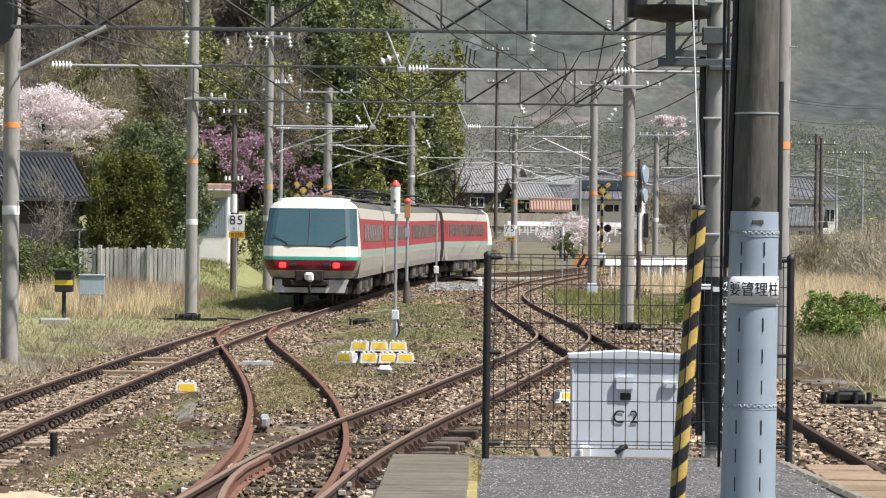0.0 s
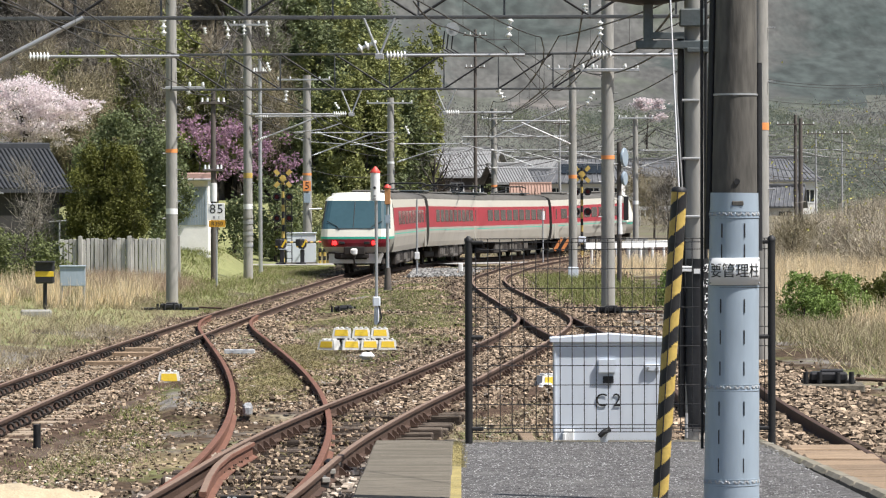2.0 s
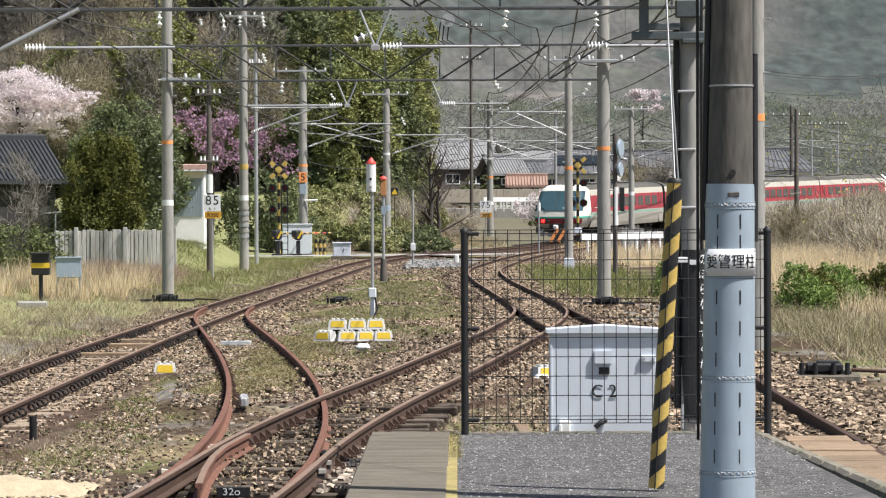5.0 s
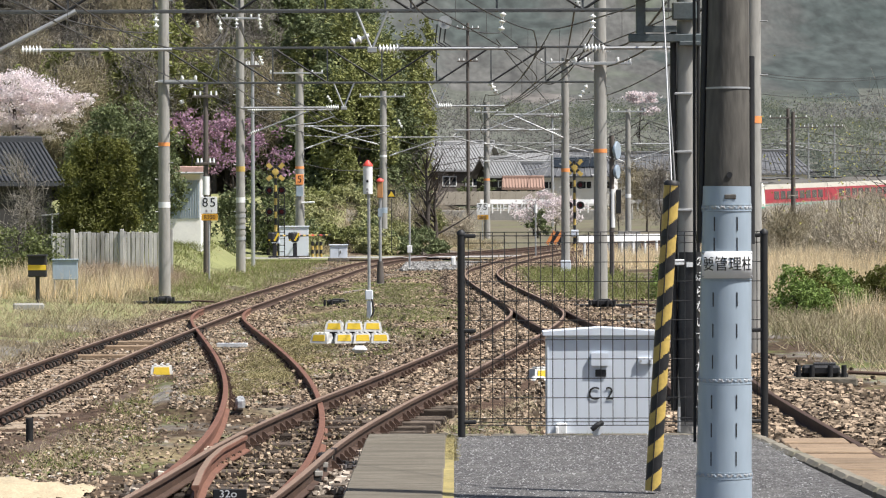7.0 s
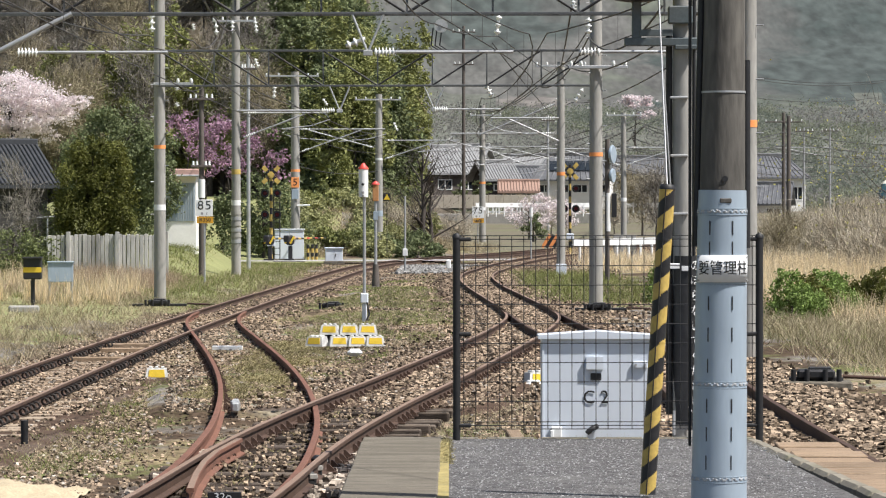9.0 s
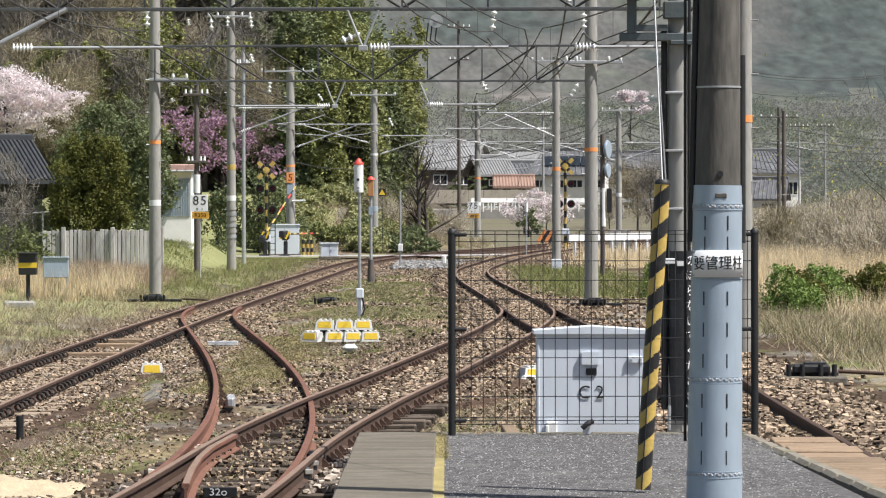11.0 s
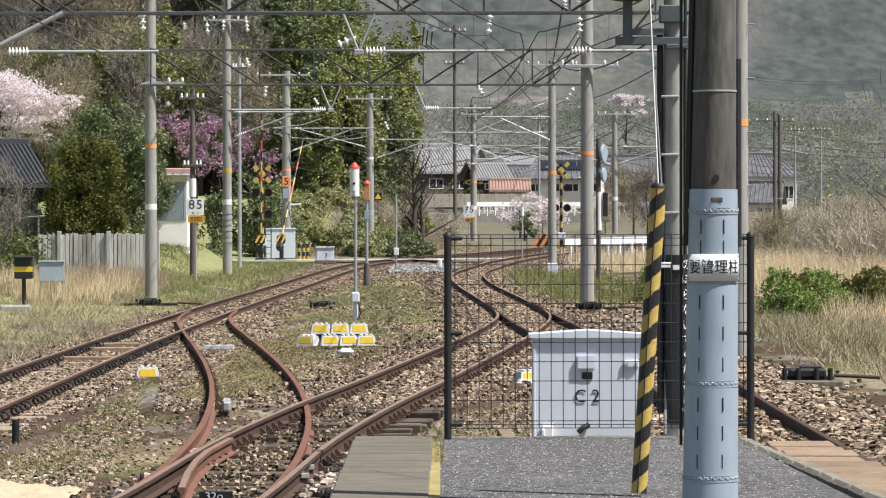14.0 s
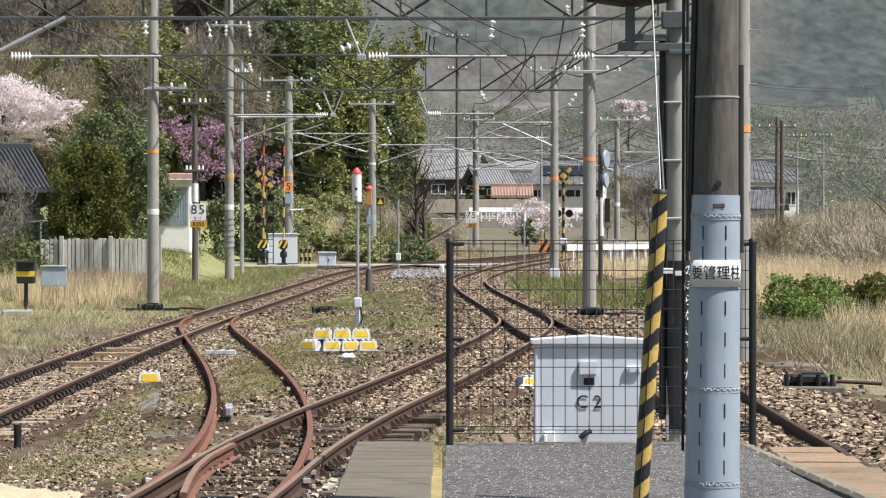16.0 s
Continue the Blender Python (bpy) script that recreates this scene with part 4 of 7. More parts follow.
def bracket(label, x, y, z, reach, low):
    """A cantilever on a pole: level tube, slanting tube, curved steady arm and insulators."""
    t = thing("cantilever", label, "cantilever", group="cantilevers of the overhead line")
    part("level_tube", Solid().tube([(x, y - 0.25, z), (x + reach, y - 0.25, z)], 0.032, 8), STEEL, t)
    part("slant_tube", Solid().tube([(x, y - 0.25, z - low), (x + reach * 0.72, y - 0.25, z - 0.05)], 0.032, 8), STEEL, t)
    e = 1 if reach > 0 else -1
    part("steady_arm", Solid().tube([(x + reach * 0.95, y - 0.25, z), (x + reach * 1.02, y - 0.25, z - 0.25), (x + reach * 0.8, y - 0.25, z - 0.5), (x + reach * 0.45, y - 0.25, z - 0.62)], 0.022, 6), STEEL, t)
    part("insulator", insulator(Solid(), (x + e * 0.15, y - 0.25, z), (x + e * 0.5, y - 0.25, z), 0.065, 5), PORCELAIN, t)
    u = 0.45 / abs(reach * 0.72)
    part("insulator", insulator(Solid(), (x + e * 0.1, y - 0.25, z - low * (1 - 0.2 * u)), (x + e * 0.45, y - 0.25, z - low * (1 - u)), 0.065, 5), PORCELAIN, t)
    return t


CB = "pale steel cantilever with white insulators"
bracket(CB, -7.93, 143.786, 6.1, 3.268, 0.95)
bracket(CB, -7.543, 188.571, 6.486, 4.286, 1.15)
bracket(CB, -4.116, 202.714, 6.807, -4.914, 1.0)
bracket(CB, -3.501, 202.714, 6.193, 3.993, 1.0)
bracket(CB, 4.119, 146.143, 5.344, -4.096, -1.15)
bracket(CB, 4.229, 144.964, 5.92, -2.657, 0.9)
bracket(CB, 1.821, 235.714, 5.307, 4.286, -1.2)
bracket(CB, 9.137, 200.357, 5.691, -4.25, 0.9)
bracket(CB, 9.593, 200.357, 5.752, 3.643, 0.9)
bracket(CB, 7.229, 271.071, 7.088, -4.312, 0.9)
bracket(CB, 33.55, 330, 8.05, -5.5, 0.9)

# ---- wires ----


def cable(label, points, r=0.011, sag=0.0):
    ob = tagged(new("overhead_wire", wire(points, r, sag).mesh("overhead_wire", WIREMAT)), label, "overhead wire", "overhead wires")
    return ob


WIREMAT = material("dull copper wire", (0.06, 0.058, 0.055), 0.6, 0.3, 6, 0.2, 0)


def contact_line(path, y0, y1, label, zoff=0.0, shift=0.0):
    """Contact wire, sagging messenger and droppers above a track."""
    pts = [p + side_of(path, i) * shift for i, p in enumerate(path) if y0 <= p.y <= y1]
    t = thing("contact_line", label, "overhead wire", group="contact lines")
    part("contact_wire", Solid().tube([p + Vector((0, 0, 5.0 + zoff)) for p in pts[::6]], 0.011, 5), WIREMAT, t)
    mes, drop = [], Solid()
    for i, p in enumerate(pts[::6]):
        u = (i % 14) / 14
        z = 5.85 + zoff - 0.45 * 4 * u * (1 - u)
        mes.append(p + Vector((0, 0, z)))
        if i % 2:
            drop.tube([p + Vector((0, 0, z)), p + Vector((0, 0, 5.0 + zoff))], 0.005, 3, False)
    part("messenger_wire", Solid().tube(mes, 0.013, 5), WIREMAT, t)
    tagged(part("dropper", drop, WIREMAT, t), kind="stuff")


contact_line(MAIN, 40, 330, "contact wire and messenger above the main line")
contact_line(SIDING, 34, 300, "contact wire and messenger above the loop", 0.03)
contact_line(THIRD, 34, 92, "contact wire above the platform track", 0.05)
HW = "thin dark overhead wire between poles"
cable(HW, [(-7.536, 58.929, 5.745), (-8.265, 102.536, 7.125), (-5.098, 143.786, 6.056), (-3.543, 188.571, 6.257)], 0.016, 0.2)
cable(HW, [(-8.11, 102.536, 8.212), (-8.107, 117.857, 7.682), (-8.681, 139.071, 8.774)], 0.02, 0.3)
cable(HW, [(-4.65, 70.714, 6.239), (-7.986, 139.071, 9.09), (-7.725, 165, 7.625), (-4.886, 223.929, 6.441)], 0.02, 0.25)
cable(HW, [(-0.75, 58.929, 5.611), (-0.299, 73.071, 5.931), (1.229, 94.286, 6.7), (4.414, 141.429, 7.279)], 0.014, 0.1)
cable(HW, [(1.086, 94.286, 6.514), (5.786, 176.786, 6.138), (11.629, 259.286, 6.011)], 0.014, 0.2)
cable(HW, [(3.357, 58.929, 5.477), (3.558, 95.464, 6.713), (3.343, 141.429, 7.064), (1.052, 223.929, 8.375)], 0.02, 0.5)
cable(HW, [(3.664, 53.036, 5.149), (4.415, 144.964, 8.064), (2.157, 233.357, 8.635)], 0.02, 0.6)
cable(HW, [(2.314, 70.714, 6.132), (4.305, 144.964, 7.845), (3.775, 95.464, 7.291)], 0.02, 0.1)
cable(HW, [(3.982, 58.929, 4.852), (5.014, 153.214, 6.773), (2.714, 235.714, 7.807), (-1.114, 306.429, 7.168)], 0.014, 0.3)
for i, (y0, y1, d) in enumerate(((128, 150, 300), (132, 155, 305), (165, 182, 310), (243, 250, 240), (262, 262, 235), (272, 272, 250), (282, 290, 260), (296, 300, 280), (310, 300, 290))):
    cable(HW, [(-9.857 + 6 * i, 377.143, 6 + 0.7 * i), (11, d * 0.9, 8.521 - 0.35 * i), (23.036 + i * 0.2, d * 1.1, 2.2 + (387 - y0) * d * 1.1 / 6600),
               (42.529, d * 1.2, 2.2 + (387 - y1) * d * 1.2 / 6600)], 0.03, 0.8)
cable(HW, [(-8.405, 142.607, 9.914), (-9.25, 139.071, 6.878), (-7.841, 103.714, 5.846)], 0.015, 0.15)
cable(HW, [(-7.8, 188.571, 4.686), (-3.839, 202.714, 4.565), (-6.171, 282.857, 5.714)], 0.02, 0.3)
hang = thing("hanging_insulators", "white porcelain insulator strings on the overhead line", "insulators")
for a, b in (((-8.187, 102.536, 7.715), (-8.172, 102.536, 7.203)), ((-8.724, 139.071, 9.512), (-8.681, 139.071, 8.88)), ((-7.433, 142.607, 9.59), (-7.368, 142.607, 9.136)), ((-8.297, 142.607, 9.59), (-8.297, 142.607, 9.136)), ((-9.81, 142.607, 9.482), (-9.766, 142.607, 9.222)), ((-1.83, 66, 5.17), (-1.49, 66, 5.31)), ((1.257, 94.286, 7.243), (1.2, 94.286, 6.7)), ((3.514, 94.286, 7.157), (3.514, 94.286, 6.729)),
             ((3.129, 94.286, 7.586), (3.129, 94.286, 7.329)), ((-6.732, 143.786, 7.145), (-6.775, 143.786, 6.666)), ((-7.433, 142.607, 8.142), (-7.303, 142.607, 7.796)), ((0.971, 100.179, 5.646), (1.154, 100.179, 5.342)), ((5.057, 141.429, 6.957), (4.736, 141.429, 6.421)), ((-3.041, 202.714, 7.176), (-2.826, 202.714, 6.715)), ((-6.4, 188.571, 8.029), (-6.171, 188.571, 7.686)), ((-7.606, 103.714, 5.799), (-7.574, 103.714, 5.641)), ((-7.606, 103.714, 5.296), (-7.559, 103.714, 5.186))):
    part("insulator", insulator(Solid(), a, b, 0.09, 3), PORCELAIN, hang)
pul = thing("tension_wheel", "pale grey wire tensioning wheel", "wire tensioner")
c = Vector((-0.214, 94.286, 6.957))
part("wheel", Solid().tube([c - Vector((0, 0.04, 0)), c + Vector((0, 0.04, 0))], 0.17, 20).tube([c - Vector((0, 0.06, 0)), c + Vector((0, 0.06, 0))], 0.05, 10), STEEL, pul)
for dx in (-0.2, -0.1, 0.02):
    part("weight_link", Solid().tube([c + Vector((dx, 0, -0.05)), c + Vector((dx - 0.05, 0, -0.5)), c + Vector((dx + 0.15, 0, -0.62))], 0.02, 5), IRON, pul)

# ---------------- on the platform end ----------------
BOXX, BOXY = 1.296, 32.823


def control_box():
    w, d, h = 0.975, 0.42, 1.111 + 0.22
    t = thing("control_box", "pale grey steel control cabinet with a low gabled lid", "control cabinet", (BOXX, BOXY + d / 2, -0.22))
    part("cabinet", Solid().box((0, 0, h / 2), (w, d, h), 0.008), BOXGREY, t)
    lid = [(-w / 2 - 0.03, h - 0.012), (w / 2 + 0.03, h - 0.012), (w / 2 + 0.03, h + 0.02), (0, h + 0.055), (-w / 2 - 0.03, h + 0.02)]
    part("lid", Solid().prism(lid, -d / 2 - 0.035, d / 2 + 0.03), BOXGREY, t, "low gabled lid")
    s = Solid()
    for x in (-w / 2 + 0.012, w / 2 - 0.012):
        s.box((x, -d / 2 - 0.004, h / 2 - 0.01), (0.02, 0.012, h - 0.06), 0.003)
    part("door_edge", s, BOXGREY, t)
    part("vent_hood", Solid().prism([(-0.075, -0.05), (0.075, -0.05), (0.075, 0.06), (-0.075, 0.06)], -d / 2 - 0.035, -d / 2 - 0.002), BOXGREY, t, "small white vent hood").location = (-0.02, 0, h - 0.23)
    part("vent", Solid().box((-0.01, -d / 2 - 0.006, h - 0.345), (0.095, 0.015, 0.062), 0.004), BLACK, t, "black vent opening")
    hin = part("hinge", Solid().box((0.38, -d / 2 - 0.012, h - 0.24), (0.13, 0.03, 0.06), 0.006), BOXGREY, t, "riveted hinge plate")
    for dx in (-0.04, 0.04):
        part("rivet", Solid().tube([(0.38 + dx, -d / 2 - 0.025, h - 0.24), (0.38 + dx, -d / 2 - 0.034, h - 0.24)], 0.012, 8), STEEL, hin)
    letters("C 2", 0.162, INK, t, pose(-0.01, -d / 2 - 0.007, h - 0.53), "lettering", 0.95)
    part("grounding_foot", Solid().box((-0.36, -d / 2 - 0.03, 0.49), (0.1, 0.06, 0.12), 0.01).box((-0.4, -d / 2 - 0.05, 0.47), (0.03, 0.05, 0.1), 0.006), WHITE, t)
    part("cable_stub", Solid().tube([(0.0, -d / 2 - 0.02, 0.55), (-0.05, -d / 2 - 0.06, 0.53), (-0.09, -d / 2 - 0.05, 0.49)], 0.025, 7), BLACK, t, "black cable stub with dry leaf")


control_box()


def mesh_fence():
    y = 31.291
    x0, x1 = 0.057, 2.598
    t = thing("mesh_fence", "black welded mesh fence across the platform end", "fence")
    zt, zb = 1.987, 0.394
    for x, d in ((x0, 0.032), (x1, 0.032)):
        p = part("post", Solid().tube([(x, y, TOP - 0.05), (x, y, 1.996)], d, 16), IRON, t, "black round fence post")
        part("cap", Solid().tube([(x, y, 1.996), (x, y, 1.996 + 0.025), (x, y, 1.996 + 0.045)], [d * 1.15, d * 1.1, d * 0.3], 16), IRON, p)
        for z in (zt + 0.0, (zt + zb) / 2, zb + 0.03):
            part("clamp", Solid().box((x + (0.07 if x == x0 else -0.07), y, z), (0.11, 0.05, 0.035), 0.01), IRON, p)
    n = 25
    for i in range(n):
        x = x0 + 0.06 + (x1 - x0 - 0.12) * i / (n - 1)
        part("upright_wire", Solid().tube([(x, y - 0.02, zt + 0.03), (x, y + 0.015, zt), (x, y + 0.015, zt - 0.05), (x, y, zt - 0.07), (x, y, zb + 0.07), (x, y + 0.015, zb + 0.05), (x, y, zb)], 0.004, 5), IRON, t)
    for z in (zt + 0.03, zt, zt - 0.06, *[zt - 0.06 - (zt - zb - 0.13) * k / 9 for k in range(1, 9)], zb + 0.06, zb + 0.03, zb):
        part("level_wire", Solid().tube([(x0 + 0.03, y - 0.006, z), (x1 - 0.03, y - 0.006, z)], 0.004, 5), IRON, t)


mesh_fence()


def managed_pole():
    x, y = 1.734, 24.043
    t = thing("repaired_pole", "dark concrete pole sleeved in pale blue steel sheets with a plate", "pole", (x, y, TOP))
    lean = 0.012
    top = 5.2
    r = lambda z: 0.172 - 0.0125 * z
    part("shaft", Solid().tube([(lean * z, 0, z) for z in (-0.2, 1, 2, 3, 4, top)], [r(z) for z in (-0.2, 1, 2, 3, 4, top)], 40), CONCRETE_DARK, t, "dark stained concrete shaft")
    zs = 2.353 - TOP
    cuts = [-0.1, 0.47 - TOP, 1.078 - TOP, 1.745 - TOP, 2.189 - TOP, zs]
    for a, b in zip(cuts, cuts[1:]):
        rr = r((a + b) / 2) + 0.008
        sl = part("steel_sleeve", Solid().tube([(lean * a, 0, a + 0.002), (lean * b, 0, b - 0.002)], [rr + 0.003, rr - 0.001], 48, False), SHEETBLUE, t, "pale blue grey steel sleeve")
        if a > 0:
            part("seam", Solid().tube([(lean * a, 0, a + 0.0), (lean * a, 0, a + 0.008)], rr + 0.007, 48), SHEETBLUE, sl)
            part("seam", Solid().tube([(lean * a, 0, a + 0.04), (lean * a, 0, a + 0.046)], rr + 0.006, 48), SHEETBLUE, sl)
            for k in range(26):
                an = radians(180 + 180 * (k + 0.5) / 26)
                up = 0.008 if k % 2 else -0.008
                part("crimp", Solid().box((lean * a + (rr + 0.004) * math.cos(an), (rr + 0.004) * math.sin(an), a + 0.025), (0.008, 0.012, 0.024), 0.002,
                                          Matrix.Rotation(an, 3, "Z") @ Matrix.Rotation(0.6 if k % 2 else -0.6, 3, "X")), STEEL if k % 3 else SHEETBLUE, sl)
        for f in (0.22, 0.52, 0.82):
            if b - a < 0.3:
                continue
            z = a + (b - a) * f
            for an in (237, 291):
                q = radians(an)
                part("slot", Solid().box((lean * z + (rr + 0.0015) * math.cos(q), (rr + 0.0015) * math.sin(q), z), (0.006, 0.007, 0.09), 0, Matrix.Rotation(q, 3, "Z")), BLACK, sl, "dark slot")
    part("hole", Solid().box((0.01 + lean * zs, -r(zs) - 0.007, zs - 0.07), (0.075, 0.012, 0.032), 0.012), CONCRETE_DARK, t, "oval hole in the sleeve")
    part("socket", Solid().tube([(0.03, -r(zs), zs + 0.07), (0.03, -r(zs) - 0.006, zs + 0.07)], 0.02, 12), BLACK, t)
    zj = 2.983 - TOP
    part("wire_band", Solid().tube([(lean * zj, 0, zj - 0.006), (lean * zj, 0, zj + 0.006)], r(zj) + 0.005, 40), STEEL, t, "thin steel band")
    zp = 1.847 - TOP
    me = Solid()
    n = 16
    hw, hh, R = 0.195, 0.087, r(zp) + 0.022
    for k in range(n + 1):
        a = -hw / R + 2 * hw / R * k / n
        for rr in (R, R + 0.004):
            for z in (-hh, hh):
                me.v.append((rr * math.sin(a) + lean * zp, -rr * math.cos(a), zp + z))
    for k in range(n):
        b = 4 * k
        me.f += [(b + 2, b + 6, b + 7, b + 3), (b, b + 1, b + 5, b + 4), (b + 1, b + 3, b + 7, b + 5), (b, b + 4, b + 6, b + 2)]
        me.s += [True, True, False, False]
        me.m += [0] * 4
    plate = part("plate", me, WHITE, t, "white curved plate with black characters")
    tx = letters("要管理柱", 0.1, INK, plate, pose(lean * zp, 0, zp), "lettering", 0.92)
    bent(tx.data, R + 0.006)
    for sx, sz in ((-1, 1), (1, 1), (-1, -1), (1, -1)):
        a = sx * (hw - 0.014) / R
        part("bolt", Solid().tube([(R * math.sin(a) + lean * zp, -R * math.cos(a), zp + sz * (hh - 0.012)), ((R + 0.012) * math.sin(a) + lean * zp, -(R + 0.012) * math.cos(a), zp + sz * (hh - 0.012))], 0.006, 6), STEEL, plate)
    for sx, z0, z1 in ((1, 1.978, 3.191), (-1, 1.989, 5.2)):
        a, b = z0 - TOP, z1 - TOP
        part("cable_guard", Solid().tube([(sx * (r(a) + 0.012) + lean * a, 0.05, a), (sx * (r(b) + 0.012) + lean * b, 0.05, b)], 0.026, 10), BLACK, t, "black half-round cable guard")
    part("cable", Solid().tube([(-r(3) - 0.05, 0.04, 0.4), (-r(3) - 0.045, 0.04, 5.1)], 0.01, 6), IRON, t)


managed_pole()


def striped_guard():
    foot, top = Vector((1.325, 24.986, 0.319)), Vector((1.458, 24.986, 2.363))
    t = thing("striped_guard", "leaning yellow and black striped guard tube", "guard tube", foot)
    d = top - foot
    n, rows, R = 32, 240, 0.053
    s = Solid()
    ax = d.normalized()
    sx = Vector((1, 0, 0)) - ax * ax.x
    sx.normalize()
    sy = ax.cross(sx)
    for j in range(rows + 1):
        c = d * (j / rows)
        s.v += [tuple(c + R * (1 + (0.04 if j % 40 == 0 else 0)) * (math.cos(2 * math.pi * k / n) * sx + math.sin(2 * math.pi * k / n) * sy)) for k in range(n)]
    turn = d.length / 9.2
    for j in range(rows):
        for k in range(n):
            s.f.append((j * n + k, j * n + (k + 1) % n, (j + 1) * n + (k + 1) % n, (j + 1) * n + k))
            s.s.append(True)
            u = (j / rows * d.length / turn - (math.cos(2 * math.pi * (k + 0.5) / n)) * 0.22) % 1.0
            s.m.append(0 if u < 0.5 else 1)
    part("tube", s, [OLDYELLOW, BLACK], t)
    part("cap", Solid().tube([d, d + ax * 0.02, d + ax * 0.035], [R * 1.02, R * 1.0, R * 0.7], n), IRON, t, "grey end cap")
    part("seam", Solid().tube([Vector((-0.012, -R, 0)), d + Vector((-0.012, -R, 0))], 0.004, 4), BLACK, t)
    part("guy_wire", Solid().tube([d, d + Vector((0.02, 1.5, 1.6)), d + Vector((-0.09, 3.6, 3.4))], 0.006, 5), STEEL, t, "steel guy wire")
    return t


striped_guard()


def lamp_post():
    """The pole at the platform end with its black notice board, brackets and the box hanging from it."""
    x, y = 2.094, 33.471
    t = thing("bracket_pole", "grey concrete pole with steel brackets and a black sheet", "pole", (x, y, TOP - 0.1))
    part("shaft", Solid().tube([(0, 0, -0.1), (0, 0, 2), (0, 0, 4.6)], [0.098, 0.094, 0.09], 20), CONCRETE, t)
    for z in [2.0 + 0.52 * k for k in range(5)]:
        part("rung", Solid().box((-0.04, -0.1, z), (0.16, 0.03, 0.02), 0.004), STEEL, t)
    part("conduit", Solid().tube([(-0.125, -0.02, 0.2), (-0.125, -0.02, 3.6)], 0.03, 12), IRON, t, "dark conduit pipe")
    part("side_cable", Solid().tube([(0.095, -0.05, 0.1), (0.1, -0.05, 4.5)], 0.014, 6), IRON, t)
    zb = 3.737 - TOP + 0.1
    part("bracket", Solid().box((-0.2, -0.08, zb), (0.66, 0.1, 0.075), 0.01).box((-0.42, -0.08, zb + 0.42), (0.085, 0.09, 0.9), 0.01).box((-0.25, -0.12, zb + 0.08), (0.3, 0.03, 0.06), 0.004)
         .box((0.02, -0.1, zb - 0.05), (0.2, 0.14, 0.04), 0.006), GREYSTEEL, t, "grey green steel bracket")
    part("hanging_lamp", Solid().tube([(-0.42, -0.05, zb + 0.36), (-0.42, -0.05, zb + 0.4), (-0.42, -0.05, zb + 0.5)], [0.1, 0.34, 0.36], 24).tube([(-0.72, -0.05, zb + 0.4), (-0.72, -0.05, zb + 0.7)], 0.09, 12), IRON, t, "black round lamp housing")
    part("box", Solid().box((-0.03, -0.1, zb + 0.24), (0.22, 0.12, 0.16), 0.012), GREYSTEEL, t, "small grey steel box")
    part("thin_cable", Solid().tube([(-0.24, -0.1, zb + 0.6), (-0.15, -0.12, zb - 0.8), (-0.1, -0.12, zb - 1.6)], 0.008, 6), STEEL, t)
    z0, z1 = 0.312 - TOP + 0.1, 1.822 - TOP + 0.1
    b = part("notice_sheet", Solid().tube([(0.02, 0, z0), (0.02, 0, z0 + 0.05), (0.02, 0, (z0 + z1) / 2), (0.02, 0, z1)], [0.115, 0.112, 0.118, 0.112], 24), BLACK, t, "black wrapped warning sheet with white characters")
    for i, ch in enumerate("のぼらないでください"):
        tx = letters(ch, 0.11, WHITE, b, pose(0.02, 0, z1 - 0.09 - i * 0.135), "lettering")
        bent(tx.data, 0.122)
        tx.rotation_euler.z = radians(44)
    part("strap", Solid().box((-0.09, -0.12, z1 - 0.09), (0.12, 0.02, 0.05), 0.005).box((0.02, -0.12, z1 - 0.11), (0.08, 0.02, 0.05), 0.005), WHITE, t, "white strap")
    part("flap", Solid().prism([(0.03, z0 + 0.16), (0.12, z0 + 0.1), (0.12, z0 + 0.06)], -0.14, -0.135), WHITE, t)
    part("stub_pipe", Solid().tube([(-0.09, -0.15, 0.02), (-0.09, -0.15, 0.24)], 0.012, 8), STEEL, t)


lamp_post()
duct = thing("timber_duct", "brown weathered timber cable duct on the gravel", "cable duct")
part("cover", Solid().box(((0.634 + 0.82) / 2, (39.482 + 33) / 2, -0.13), (0.14, 6.6, 0.1), 0.01, 1.2), WOOD, duct)

# ---------------- markers, signs and boxes in the yard ----------------


def marker_block(x, y, z, turn=0):
    """A white moulded block with a yellow reflector face and a ridged top."""
    t = thing("marker_block", "white plastic limit marker block with a yellow face", "track marker", (x, y, z), turn, "limit marker blocks")
    w0, w1, d, h = 0.175, 0.145, 0.15, 0.175
    vs = [(-w0, -d, 0), (w0, -d, 0), (w0, d, 0), (-w0, d, 0), (-w1, -d * 0.7, h), (w1, -d * 0.7, h), (w1, d * 0.7, h), (-w1, d * 0.7, h)]
    part("body", Solid().add(vs, [(0, 3, 2, 1), (4, 5, 6, 7), (0, 1, 5, 4), (1, 2, 6, 5), (2, 3, 7, 6), (3, 0, 4, 7)]), PLASTIC, t)
    for xx in (-0.09, 0, 0.09):
        part("ridge", Solid().box((xx, 0, h + 0.012), (0.05, 0.17, 0.03), 0.008), PLASTIC, t)
    vs = [(-0.125, -d - 0.006 + 0.012, 0.045), (0.125, -d - 0.006 + 0.012, 0.04), (0.11, -d * 0.76 - 0.012, 0.155), (-0.11, -d * 0.76 - 0.012, 0.155)]
    part("reflector", Solid().add(vs + [(a, b + 0.02, c) for a, b, c in vs], [(0, 1, 2, 3), (0, 4, 5, 1), (1, 5, 6, 2), (2, 6, 7, 3), (3, 7, 4, 0)]), YELLOW, t, "bright yellow reflector face")
    return t


